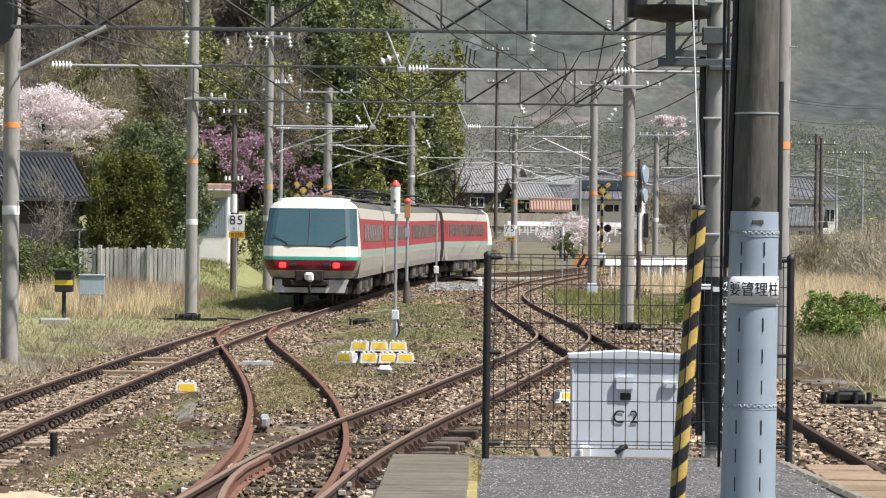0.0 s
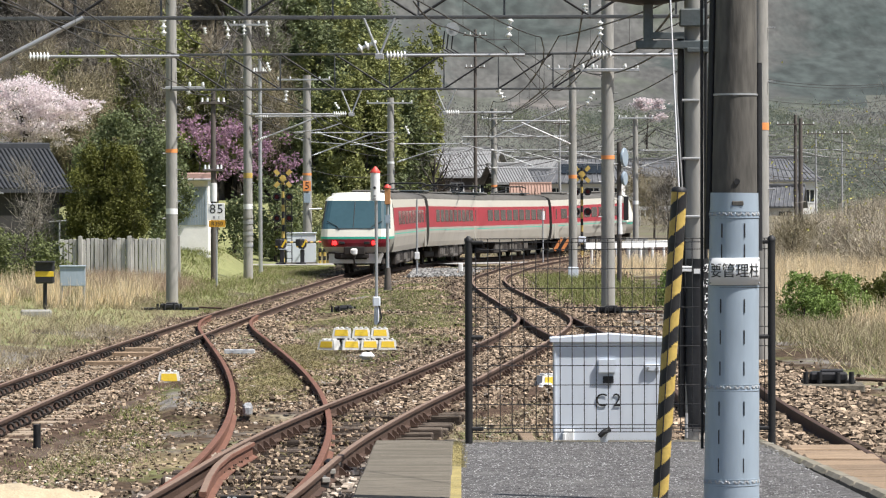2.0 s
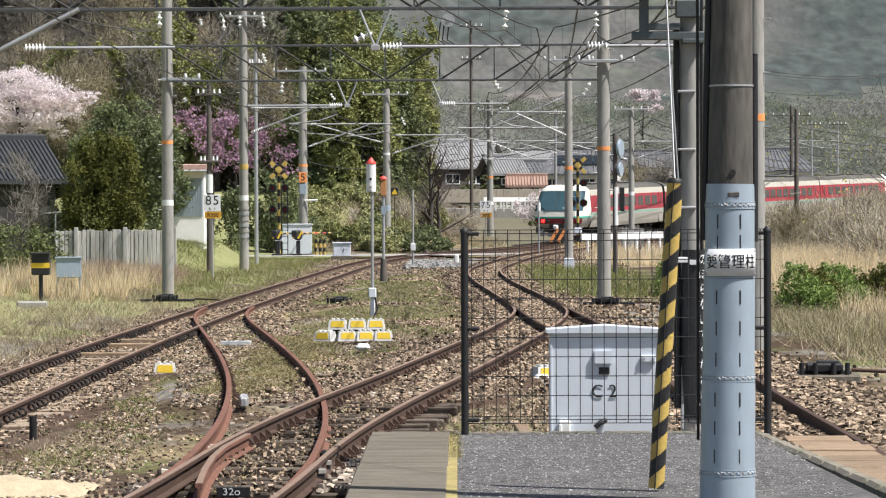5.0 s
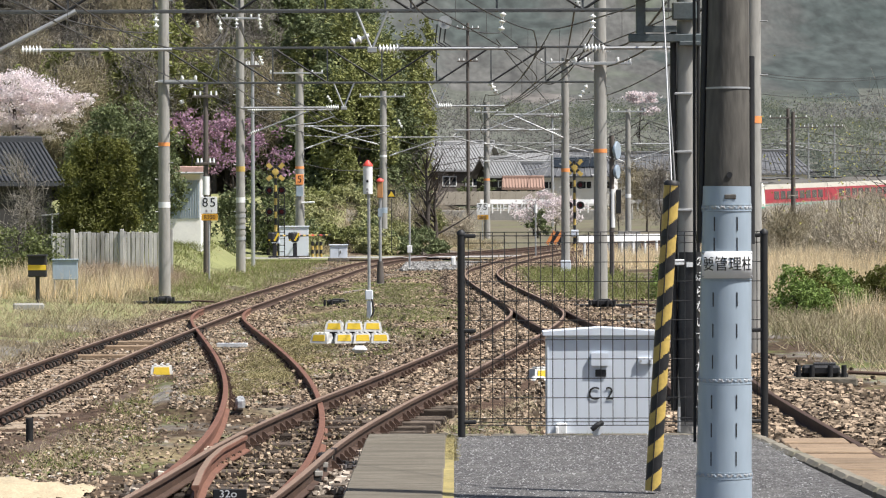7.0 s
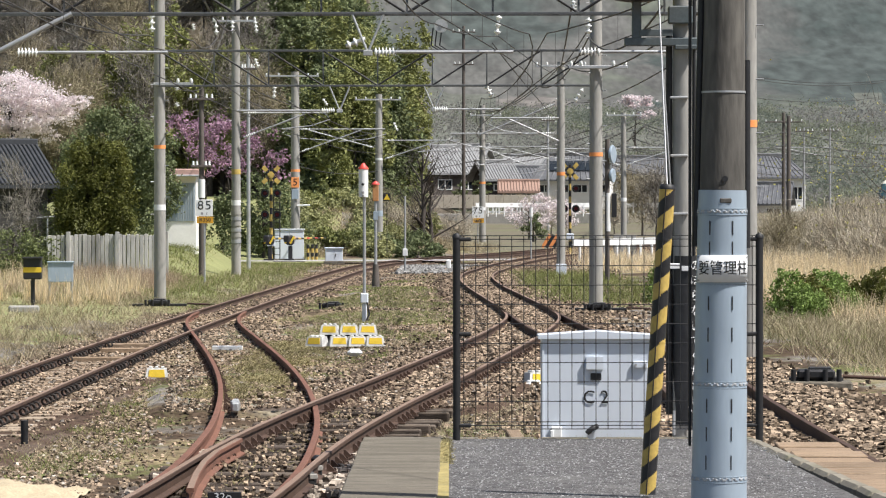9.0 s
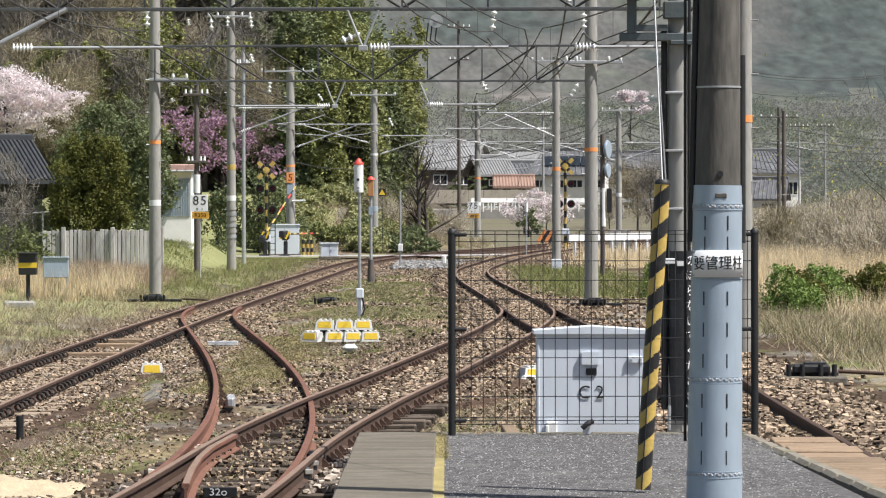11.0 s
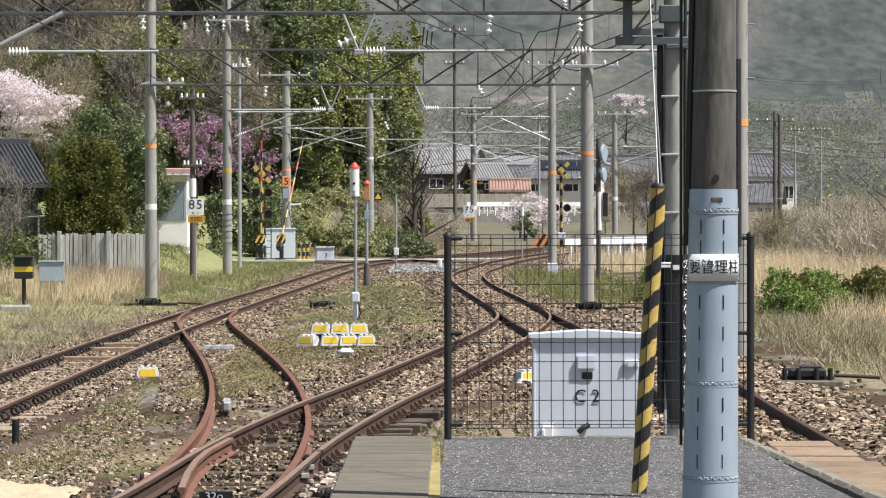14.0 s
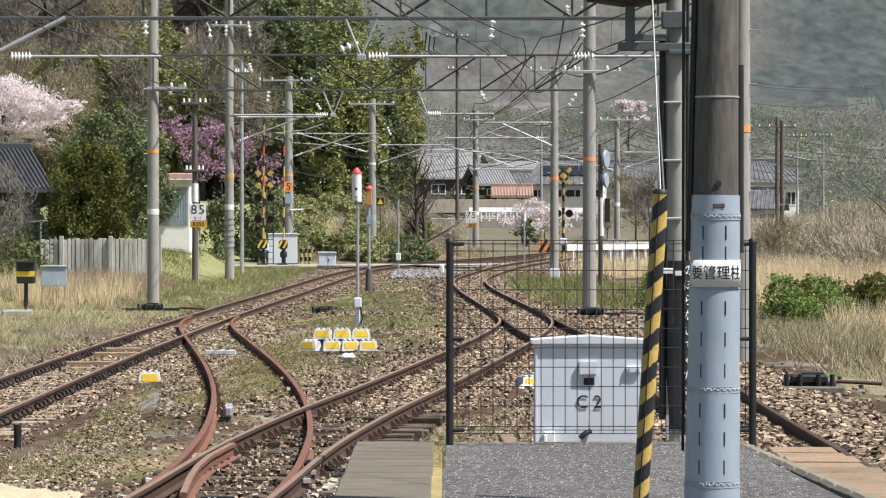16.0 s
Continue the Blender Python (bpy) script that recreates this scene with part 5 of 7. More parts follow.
ax, ay = (-4.377, 55.665)
marker_block(ax, ay, height(ax, ay), 4)
bx, by = (-1.888, 67.714)
for i, dx in enumerate((-0.52, -0.13, 0.2, 0.53)):
    marker_block(bx + dx, by, -0.2, (-25, 8, 10, 6)[i])
for i, dx in enumerate((-0.30, 0.05, 0.39)):
    marker_block(bx + dx, by + 0.35, 0.0, (-4, 2, 3)[i])
for dx in (-0.3, 0.05, 0.38):
    part("block_stand", Solid().box((bx + dx, by + 0.4, -0.1), (0.3, 0.3, 0.2), 0.02), T_UNDER, tagged(thing("block_base", "dark low stand under marker blocks", "stand")))
tagged(new("white_stone", Solid().box((-1.626, 63.8, -0.17), (0.26, 0.2, 0.13), 0.06).mesh("white_stone", WHITE)), "small white painted stone on the gravel", "stone")
cx, cy = (1.158, 51.624)
marker_block(cx + 0.06, cy + 0.3, -0.18, 20)
tagged(new("white_stone", Solid().box((cx, cy, -0.16), (0.24, 0.2, 0.12), 0.05, 10).mesh("white_stone", WHITE)), "small white painted stone beside the cabinet", "stone")
tagged(new("white_stone", Solid().box((-10.233, 89.571, -0.1), (0.75, 0.3, 0.22), 0.04, 8).mesh("white_stone", CONCRETE)), "low pale concrete block in dry grass", "block")


def signal_marker():
    x, y = -1.877, 82.029
    t = thing("signal_lamp_post", "white cylinder signal lamp with red cap on a slim post", "signal lamp", (x, y, -0.2))
    zb, zt = 2.573 + 0.2, 3.182 + 0.2
    part("post", Solid().tube([(0, 0, 0), (0, 0, zb)], 0.034, 12), STEEL, t)
    head = part("lamp_head", Solid().tube([(-0.02, 0, zb), (-0.02, 0, zt)], 0.105, 24), WHITE, t, "white lamp cylinder")
    part("cap", Solid().tube([(-0.02, 0, zt), (-0.02, 0, zt + 0.03), (-0.02, 0, zt + 0.14)], [0.112, 0.112, 0.02], 24), SIGNRED, head, "red conical cap")
    part("lens", Solid().tube([(-0.03, -0.1, zb + 0.28), (-0.03, -0.112, zb + 0.28)], 0.03, 12), BLACK, head)
    part("vent", Solid().box((-0.03, -0.103, zb + 0.1), (0.05, 0.02, 0.05), 0.004), GREYINK, head)
    part("vent", Solid().box((-0.03, -0.103, zb + 0.03), (0.05, 0.02, 0.04), 0.004), GREYINK, head)
    part("junction_box", Solid().box((0, 0, 0.55), (0.17, 0.15, 0.22), 0.02).tube([(0, 0, 0), (0, 0, 0.42)], 0.055, 12), BOXGREY, t, "grey junction box")
    part("cable", Solid().tube([(0.06, -0.08, 0.46), (0.11, -0.08, 0.2), (0.02, -0.09, 0.0)], 0.02, 6), BLACK, t)


signal_marker()


def brown_marker():
    x, y = -2.433, 122.571
    t = thing("marker_post", "orange brown box marker with red cap on a post", "track marker", (x, y, -0.2))
    part("footing", Solid().box((0, 0, -0.15), (0.3, 0.3, 0.34), 0.02), SLAB, t)
    zb, zt = 2.627 + 0.2, 3.166 + 0.2
    part("post", Solid().tube([(0, 0, 0), (0, 0, zb)], 0.05, 12), STEEL, t)
    part("box", Solid().box((0, 0, (zb + zt) / 2), (0.19, 0.19, zt - zb), 0.015), BROWNBOX, t)
    part("cap", Solid().tube([(0, 0, zt), (0, 0, zt + 0.05), (0, 0, zt + 0.12)], [0.13, 0.12, 0.03], 14), SIGNRED, t)
    part("plate", Solid().box((0, -0.06, 2.144 + 0.2), (0.15, 0.02, 0.28), 0.004), SHEETBLUE, t, "small blue and white plate")
    part("base", Solid().tube([(0, 0, 0), (0, 0, 0.75)], [0.13, 0.09], 12), POLEWOOD, t)


brown_marker()


def speed_sign(text, sub, x, y, z, w, pole_h):
    t = thing("speed_sign", "white speed board with black numerals above an orange plate", "speed sign", (x, y, z), 0, "speed signs")
    part("post", Solid().tube([(0, 0.04, 0), (0, 0.04, pole_h)], 0.03, 10), STEEL, t)
    h = w * 1.02
    zc = pole_h - h / 2
    b = part("board", Solid().box((0, 0, zc), (w, 0.03, h), 0.008), WHITE, t, "white square board")
    for k, ch in enumerate(text):
        letters(ch, w * 0.78, INK, b, pose((k - 0.5) * w * 0.46, -0.019, zc + w * 0.14), "numeral")
    for mx, mw in ((-0.15, 0.12), (0.15, 0.05)):
        part("mark", Solid().box((w * mx, -0.017, zc - h * 0.34), (w * mw, 0.006, w * 0.14)), GREYINK, b)
    o = part("lower_plate", Solid().box((0.02, 0, zc - h * 0.72), (w, 0.03, w * 0.4), 0.006), AMBER, t, "orange lower plate")
    if sub:
        letters(sub, w * 0.34, INK, o, pose(0.02, -0.019, zc - h * 0.72), "lettering")
    else:
        for mz, mw in ((0.68, 0.7), (0.8, 0.6)):
            part("mark", Solid().box((0.02, -0.018, zc - h * mz), (w * mw, 0.006, w * 0.07)), INK, o)


speed_sign("85", "R350", -8.37, 127.286, -0.15, 0.56, 2.701 + 0.15)
speed_sign("75", "", 1.696, 223.929, 0.4, 0.68, 2.641 - 0.4)


def black_post_box():
    x, y = -10.543, 94.286
    t = thing("relay_post", "black box with a yellow stripe on a black post", "track box", (x, y, -0.15))
    part("post", Solid().tube([(0, 0, 0), (0, 0, 0.9)], 0.055, 10), BLACK, t)
    z0, z1 = 0.557 + 0.15, 1.1 + 0.15
    part("box", Solid().box((0, 0, (z0 + z1) / 2), (0.46, 0.3, z1 - z0), 0.03), BLACK, t)
    part("stripe", Solid().box((0, -0.145, (z0 + z1) / 2 - 0.03), (0.465, 0.02, 0.13), 0.004), YELLOW, t)
    part("hood", Solid().box((0, -0.04, z1), (0.5, 0.4, 0.05), 0.012), BLACK, t)


black_post_box()


def grey_panel():
    x, y = -10.089, 96.643
    t = thing("panel_box", "pale grey panel box on two legs", "track box", (x, y, -0.15), 6)
    z0, z1 = 0.443 + 0.15, 0.955 + 0.15
    part("panel", Solid().box((0, 0, (z0 + z1) / 2), (0.66, 0.16, z1 - z0), 0.015), SHEETBLUE, t)
    part("rim", Solid().box((0, -0.01, z1 + 0.01), (0.7, 0.22, 0.04), 0.01), SHEETBLUE, t)
    for dx in (-0.29, 0.29):
        part("leg", Solid().tube([(dx, 0, 0), (dx, 0, z0 + 0.05)], 0.035, 8), STEEL, t)


grey_panel()


def point_machine(x, y, z, label, turn=0, bar=0.75):
    t = thing("point_machine", label, "point machine", (x, y, z), turn, "point machines")
    part("case", Solid().box((0, 0, 0.09), (0.5, 0.34, 0.13), 0.03).box((0.05, 0, 0.165), (0.3, 0.22, 0.04), 0.012), BLACK, t)
    part("base_plate", Solid().box((0, 0, 0.02), (bar * 2, 0.12, 0.07), 0.015), BLACK, t)
    for dx in (-0.3, -0.12, 0.12, 0.3):
        part("lug", Solid().tube([(dx, -0.2, 0.0), (dx, -0.2, 0.16)], 0.035, 8), IRON, t)
    part("rod", Solid().tube([(bar, 0, 0.06), (bar + 0.6, 0, 0.03)], 0.025, 6), RAIL_RUST, t)


point_machine(-7.57, 96.643, -0.17, "black point machine on a long base plate", 0, 0.75)
point_machine(3.635, 91.929, -0.17, "black point machine beside a concrete pole", 0, 0.72)
point_machine(4.86, 49.5, -0.02, "black point machine on a concrete slab", -4, 0.36)
point_machine(-3.098, 97.821, height(-3.098, 97.821), "low black track device on sleepers", 0, 0.25)
tagged(new("slab", Solid().box((4.86, 49.5, -0.08), (0.95, 0.7, 0.12), 0.02, -4).mesh("slab", SLAB)), "concrete slab under a point machine", "slab")
tagged(new("short_post", Solid().tube([(-4.44, 38.893, -0.2), (-4.44, 38.893, 0.05)], 0.04, 10).mesh("short_post", IRON)), "short black iron post in gravel", "post")
for i, (px, py) in enumerate((((-5.74, 66)), ((-5.845, 61.826)), ((-5.992, 68.306)))):
    tagged(new("loose_timber", Solid().box((px, py, -0.215), (0.95, 0.22, 0.1), 0.015, 3 * i).mesh("loose_timber", WOOD)), "pale brown timber plank lying on the track", "timber")
wb = (-3.974, 66.562)
tagged(new("white_bar", Solid().box((wb[0], wb[1], -0.19), (0.55, 0.16, 0.08), 0.012).mesh("white_bar", WHITE)), "white painted tie bar between the crossover rails", "tie bar")
cw = (-2.581, 44.948)
for k in range(2):
    tagged(new("check_casting", Solid().box((cw[0] - 0.04 * k, cw[1] + 0.5 * k, -0.12), (0.09, 0.42, 0.12), 0.02).mesh("check_casting", STEEL)), "grey steel casting bolted beside the rail", "rail fitting")
mk = thing("track_marker", "small black plate with white characters on a sleeper", "track marker", (-1.795, 29.7, -0.055))
part("plate", Solid().box((0, 0, 0), (0.27, 0.03, 0.085), 0.006), IRON, mk)
letters("32o", 0.082, WHITE, mk, pose(-0.015, -0.018, 0.002), "lettering", 1.15)
wing = thing("switch_wing_rail", "flared brown wing rail of the switch", "rail")
rail([Vector((*(-2.067, 36.574), 0)), Vector((*(-2.174, 34.654), 0)), Vector((*(-2.19, 33.227), 0)), Vector((*(-2.157, 31.703), 0)), Vector((*(-2.087, 29.938), 0))], 0.0, wing, [RAIL_SIDING, RAIL_HEAD])
for bpx in ((-1.21, 34.435), (-1.218, 33.366), (-1.228, 32.292)):
    br = thing("rail_brace", "black iron rail brace with a pale worn face", "rail brace", (*bpx, -0.1), 20, "rail braces")
    part("block", Solid().box((0, 0, 0), (0.12, 0.16, 0.14), 0.03), IRON, br)
    part("face", Solid().box((0.02, -0.08, 0.03), (0.08, 0.02, 0.05), 0.008), CONCRETE, br, "pale worn face")
cp = thing("cable_post", "thin white marker post with a box near its foot", "marker post", (-1.806, 150.857, -0.1))
part("post", Solid().tube([(0, 0, 0), (0, 0, 2.931 + 0.1)], 0.04, 8), STEEL, cp)
part("box", Solid().box((0, -0.05, 0.75), (0.2, 0.12, 0.3), 0.02), WHITE, cp)
cp2 = thing("cable_post", "thin grey marker post with a white top", "marker post", (3.857, 176.786, 0.0))
part("post", Solid().tube([(0, 0, 0), (0, 0, 2.602)], 0.035, 8), STEEL, cp2)
part("white_top", Solid().tube([(0, 0, 2.066), (0, 0, 2.468)], 0.08, 10), WHITE, cp2)
tagged(new("white_insulated_block", Solid().box((-0.048, 159.107, 0.05), (0.2, 0.2, 0.4), 0.05).mesh("white_insulated_block", WHITE)), "small white joint box beside the line", "joint box")
ws = thing("warning_sign", "small yellow triangle warning sign on a thin post", "sign", (-3.271, 194.464, 0.0))
part("post", Solid().tube([(0, 0, 0), (0, 0, 2.848)], 0.02, 6), IRON, ws)
part("board", Solid().box((0, -0.02, 3.084), (0.4, 0.02, 0.4), 0.01), BLACK, ws)
part("triangle", Solid().prism([(-0.17, 3.084 - 0.14), (0.17, 3.084 - 0.14), (0, 3.084 + 0.16)], -0.05, -0.03), YELLOW, ws)
mir = thing("mirror_post", "dark post with a round convex mirror and a white sleeve", "mirror post", (5.58, 132, -0.2))
part("post", Solid().tube([(0, 0, 0), (0, 0, 4.84 + 0.2)], 0.085, 12), POLEWOOD, mir)
part("sleeve", Solid().tube([(0.02, 0, 1.58 + 0.2), (0.02, 0, 2.94 + 0.2)], 0.095, 12), WHITE, mir)
part("dark_box", Solid().box((0.24, 0, 2.5 + 0.2), (0.18, 0.2, 0.85), 0.02), BLACK, mir)
for zz, rr in ((4.5, 0.34), (3.75, 0.26)):
    part("mirror", Solid().tube([(0.14, 0.02, zz), (0.18, 0.0, zz), (0.23, -0.02, zz)], [rr * 0.8, rr, rr * 0.9], 24), SHEETBLUE, mir, "pale round convex mirror seen edge on")

sg = thing("railway_signal", "black round back plate of a railway signal", "railway signal", (-8.519, 65.529, 5.983))
part("back_plate", Solid().prism([(0.33 * math.cos(k * math.pi / 12), 0.6 * math.sin(k * math.pi / 12)) for k in range(24)], -0.02, 0.02), BLACK, sg)
part("lamp_hood", Solid().tube([(0, 0.02, 0.2), (0, 0.3, 0.2)], 0.11, 14), BLACK, sg)
part("stem", Solid().tube([(0.1, 0.03, 0.0), (0.45, 0.03, -0.1)], 0.03, 8), IRON, sg)

# ---------------- level crossing ----------------
rd = Solid()
for i in range(30):
    u = i / 29
    x = -6 + u * 26 - 9
    rd.v += [(x, 179.143 + 0.28 * (x + 6), -0.06 + 0.006 * max(0, x)), (x, 179.143 + 0.28 * (x + 6) + 4.2, -0.05 + 0.006 * max(0, x))]
    if i:
        rd.f.append((2 * i - 2, 2 * i, 2 * i + 1, 2 * i - 1))
        rd.s.append(False), rd.m.append(0)
structure("road", rd, ROADSURF, "pale concrete road over the level crossing", "road")
STRIPE = (OLDYELLOW, BLACK)


def crossing_signal(x, y, z, tall):
    t = thing("crossing_signal", "yellow and black level crossing warning post with lights", "crossing signal", (x, y, z), 0, "crossing signals")
    n = 14
    for i in range(n):
        part("band", Solid().tube([(0, 0, tall * i / n), (0, 0, tall * (i + 1) / n)], 0.075, 12), STRIPE[i % 2], t)
    for a in (45, -45):
        m = Matrix.Rotation(radians(a), 3, "Y")
        for k in range(5):
            part("cross_board", Solid().box(m @ Vector(((-0.42, -0.22, 0.0, 0.22, 0.42)[k], 0, 0)) + Vector((0, -0.1 - 0.02 * (a > 0), tall - 0.35)), ((0.28, 0.12, 0.32, 0.12, 0.28)[k], 0.03, 0.2), 0.004, m), STRIPE[k % 2], t)
    for zz in (tall - 1.25, tall - 2.3):
        for dx in (-0.3, 0.3):
            l = part("warning_light", Solid().tube([(dx, -0.1, zz), (dx, 0.02, zz)], 0.2, 18).tube([(dx, -0.28, zz), (dx, -0.1, zz)], [0.15, 0.13], 14, False), BLACK, t, "unlit round warning light")
            part("lens", Solid().tube([(dx, -0.11, zz), (dx, -0.12, zz)], 0.1, 12), T_DEEPRED, l)
    part("bell_box", Solid().box((0, -0.1, 0.9), (0.4, 0.25, 0.35), 0.03), BOXGREY, t)
    return t


crossing_signal(-8.746, 182.679, -0.1, 4.47 + 0.1)
crossing_signal(6.276, 194.464, 0.1, 4.763 - 0.1)
lad = thing("ladder", "dark steel ladder behind the crossing post", "ladder", (-8.524, 183.857, -0.1))
for dx in (-0.15, 0.15):
    part("stile", Solid().tube([(dx, 0.1, 0), (dx, 0.1, 3.4)], 0.025, 6), IRON, lad)
for k in range(10):
    part("rung", Solid().tube([(-0.15, 0.1, 0.3 + 0.32 * k), (0.15, 0.1, 0.3 + 0.32 * k)], 0.018, 5), IRON, lad)


def cabinet(label, x, y, z, w, d, h):
    t = thing("relay_cabinet", label, "relay cabinet", (x, y, z), 4, "relay cabinets")
    part("body", Solid().box((0, 0, h / 2), (w, d, h), 0.02), BOXGREY, t)
    part("roof", Solid().box((0, 0, h + 0.02), (w + 0.1, d + 0.1, 0.06), 0.015), BOXGREY, t)
    part("door_gap", Solid().box((0, -d / 2 - 0.002, h / 2), (0.015, 0.01, h * 0.85)), GREYINK, t)
    part("handle", Solid().box((0.08, -d / 2 - 0.02, h / 2), (0.03, 0.04, 0.14), 0.008), IRON, t)
    part("plinth", Solid().box((0, 0, -0.05), (w + 0.16, d + 0.16, 0.16), 0.02), SLAB, t)
    return t


cabinet("white relay cabinet by the crossing", -8.013, 186.214, -0.05, 1.45, 0.7, 1.467)
cabinet("low pale grey cabinet beside the line", -5.491, 176.786, -0.05, 0.82, 0.5, 0.62)


def barrier(x, y, z, label):
    """The standing part of a crossing barrier; its arm is returned to be moved."""
    t = thing("crossing_barrier", label, "crossing barrier", (x, y, z), 0, "crossing barriers")
    part("pedestal", Solid().box((0, 0, 0.35), (0.2, 0.26, 0.7), 0.03).box((-0.05, 0, 0.02), (0.5, 0.5, 0.12), 0.02), BLACK, t, "dark pedestal")
    part("motor_box", Solid().box((-0.02, 0.0, 0.98), (0.42, 0.5, 0.48), 0.1), BLACK, t, "black motor housing with yellow stripes")
    for k in (-0.16, 0.1):
        part("stripe", Solid().box((k, -0.252, 1.0), (0.09, 0.012, 0.42), 0, Matrix.Rotation(0.5, 3, "Y")), YELLOW, t)
    arm = part("arm", Solid().box((0, -0.2, 0.0), (0.14, 0.6, 0.2), 0.03), BLACK, t, "striped arm")
    arm.matrix_basis = pose(0, 0, 1.05)
    for i in range(12):
        part("arm_band", Solid().tube([(0, 0.25 + 0.5 * i, 0), (0, 0.25 + 0.5 * (i + 1), 0)], 0.05 - 0.0016 * i, 10), STRIPE[i % 2] if i not in (5, 8) else SIGNRED, arm)
    part("weight", Solid().box((0.0, -0.55, 0.0), (0.3, 0.3, 0.34), 0.05), BLACK, arm, "counterweight")
    return arm


ARM_A = barrier(-8.745, 181.5, -0.05, "crossing barrier with a striped arm, nearer the grass")
ARM_B = barrier(-7.755, 181.5, -0.05, "crossing barrier with a striped arm beside the white cabinet")
for i, px in enumerate((-6.992, -6.769, -6.574)):
    st = thing("guard_stake", "short yellow and black guard stake by the crossing", "stake", (px, 183.857, -0.1), 0, "guard stakes")
    for k in range(4):
        part("band", Solid().tube([(0, 0, 0.2 * k), (0, 0, 0.2 * k + 0.2)], 0.07, 8), STRIPE[k % 2], st)
cb = thing("crossing_board", "orange and black slanted warning board at the crossing", "warning board", (5.43, 198, 0.2))
for k in range(4):
    part("stripe", Solid().box((-0.3 + 0.2 * k, 0, 0.55), (0.17, 0.05, 0.8), 0.01, Matrix.Rotation(0.55, 3, "Y")), (ORANGE, BLACK)[k % 2], cb)


def guardrail(label, x0, y0, x1, y1, z, posts):
    t = thing("guardrail", label, "guardrail", (0, 0, 0), 0, "guardrails")
    d = Vector((x1 - x0, y1 - y0, 0))
    prof = [(0, 0.75), (-0.05, 0.68), (0, 0.61), (0, 0.57), (-0.05, 0.5), (0, 0.42), (0.03, 0.42), (0.03, 0.75)]
    s, n = Solid(), 8
    side = Vector((-d.y, d.x, 0)).normalized()
    for u in (0, 1):
        s.v += [tuple(Vector((x0, y0, z)) + d * u + side * (-a) + Vector((0, 0, b))) for a, b in prof]
    s.f = [(k, (k + 1) % n, n + (k + 1) % n, n + k) for k in range(n)] + [tuple(range(n))[::-1], tuple(range(n, 2 * n))]
    s.s, s.m = [False] * (n + 2), [0] * (n + 2)
    part("rail_beam", s, WHITE, t)
    for k in range(posts):
        p = Vector((x0, y0, z)) + d * (k + 0.5) / posts
        part("post", Solid().tube([(p.x, p.y + 0.08, z - 0.3), (p.x, p.y + 0.08, z + 0.72)], 0.06, 8), WHITE, t)


guardrail("white steel guardrail beside the crossing road", 5.866, 176.786, 10.514, 188.571, 0.25, 7)
guardrail("distant white guardrail along the village road", 1.971, 282.857, 11.856, 288.75, 2.589 - 0.3, 16)
guardrail("distant white guardrail along the village road", 14.55, 308.786, 18.059, 308.786, 2.621 - 0.3, 8)
for px in (8.429, 9.057):
    tagged(new("concrete_block", Solid().box((px, 186.214, 0.5), (0.5, 0.4, 1.3), 0.03).mesh("concrete_block", CONCRETE)), "upright grey concrete post block", "concrete block", "concrete blocks")

# ---------------- buildings ----------------


def house(label, x, y, z, w, d, wall_h, roof_h, turn, roof=TILE, wall=HOUSEWALL, windows=3, hip=0.0, ridges=14):
    t = thing("house", label, "house", (x, y, z), turn, "village houses")
    part("wall", Solid().box((0, 0, wall_h / 2 - 0.5), (w, d, wall_h + 1.0), 0.03), wall, t)
    o = 0.5
    for s in (-1, 1):
        vs = [(-w / 2 - o, s * (d / 2 + o), wall_h - 0.15), (w / 2 + o, s * (d / 2 + o), wall_h - 0.15), (w / 2 + o - hip, 0, wall_h + roof_h), (-w / 2 - o + hip, 0, wall_h + roof_h)]
        vs += [(a, b, c + 0.16) for a, b, c in vs]
        slope = part("roof_slope", Solid().add(vs, [(0, 1, 2, 3), (7, 6, 5, 4), (0, 4, 5, 1), (1, 5, 6, 2), (2, 6, 7, 3), (3, 7, 4, 0)]), roof, t, "tiled roof slope")
        for k in range(ridges):
            u = (k + 0.5) / ridges
            a = Vector(vs[4]).lerp(Vector(vs[5]), u)
            b = Vector(vs[7]).lerp(Vector(vs[6]), u)
            part("tile_roll", Solid().tube([a + Vector((0, 0, 0.02)), b + Vector((0, 0, 0.02))], 0.07, 5), roof, slope)
    part("ridge", Solid().box((0, 0, wall_h + roof_h + 0.2), (w + 2 * o - 2 * hip, 0.4, 0.35), 0.06), roof, t)
    if not hip:
        for s in (-1, 1):
            part("gable", Solid().prism([(-d / 2, wall_h - 0.1), (d / 2, wall_h - 0.1), (0, wall_h + roof_h - 0.05)], s * (w / 2 - 0.1), s * w / 2, "x"), SHADEBOARDS if wall is SHADEBOARDS else PLASTER, t)
    for k in range(windows):
        xx = -w / 2 + w * (k + 0.5) / windows
        f = part("window", Solid().box((xx, -d / 2 - 0.02, wall_h * 0.55), (w / windows * 0.62, 0.08, wall_h * 0.42), 0.02), WHITE, t, "window with pale frame")
        part("pane", Solid().box((xx - w / windows * 0.15, -d / 2 - 0.055, wall_h * 0.55), (w / windows * 0.25, 0.03, wall_h * 0.34), 0), GLASSDARK, f)
        part("pane", Solid().box((xx + w / windows * 0.15, -d / 2 - 0.05, wall_h * 0.55), (w / windows * 0.25, 0.03, wall_h * 0.34), 0), GLASSDARK, f)
    return t


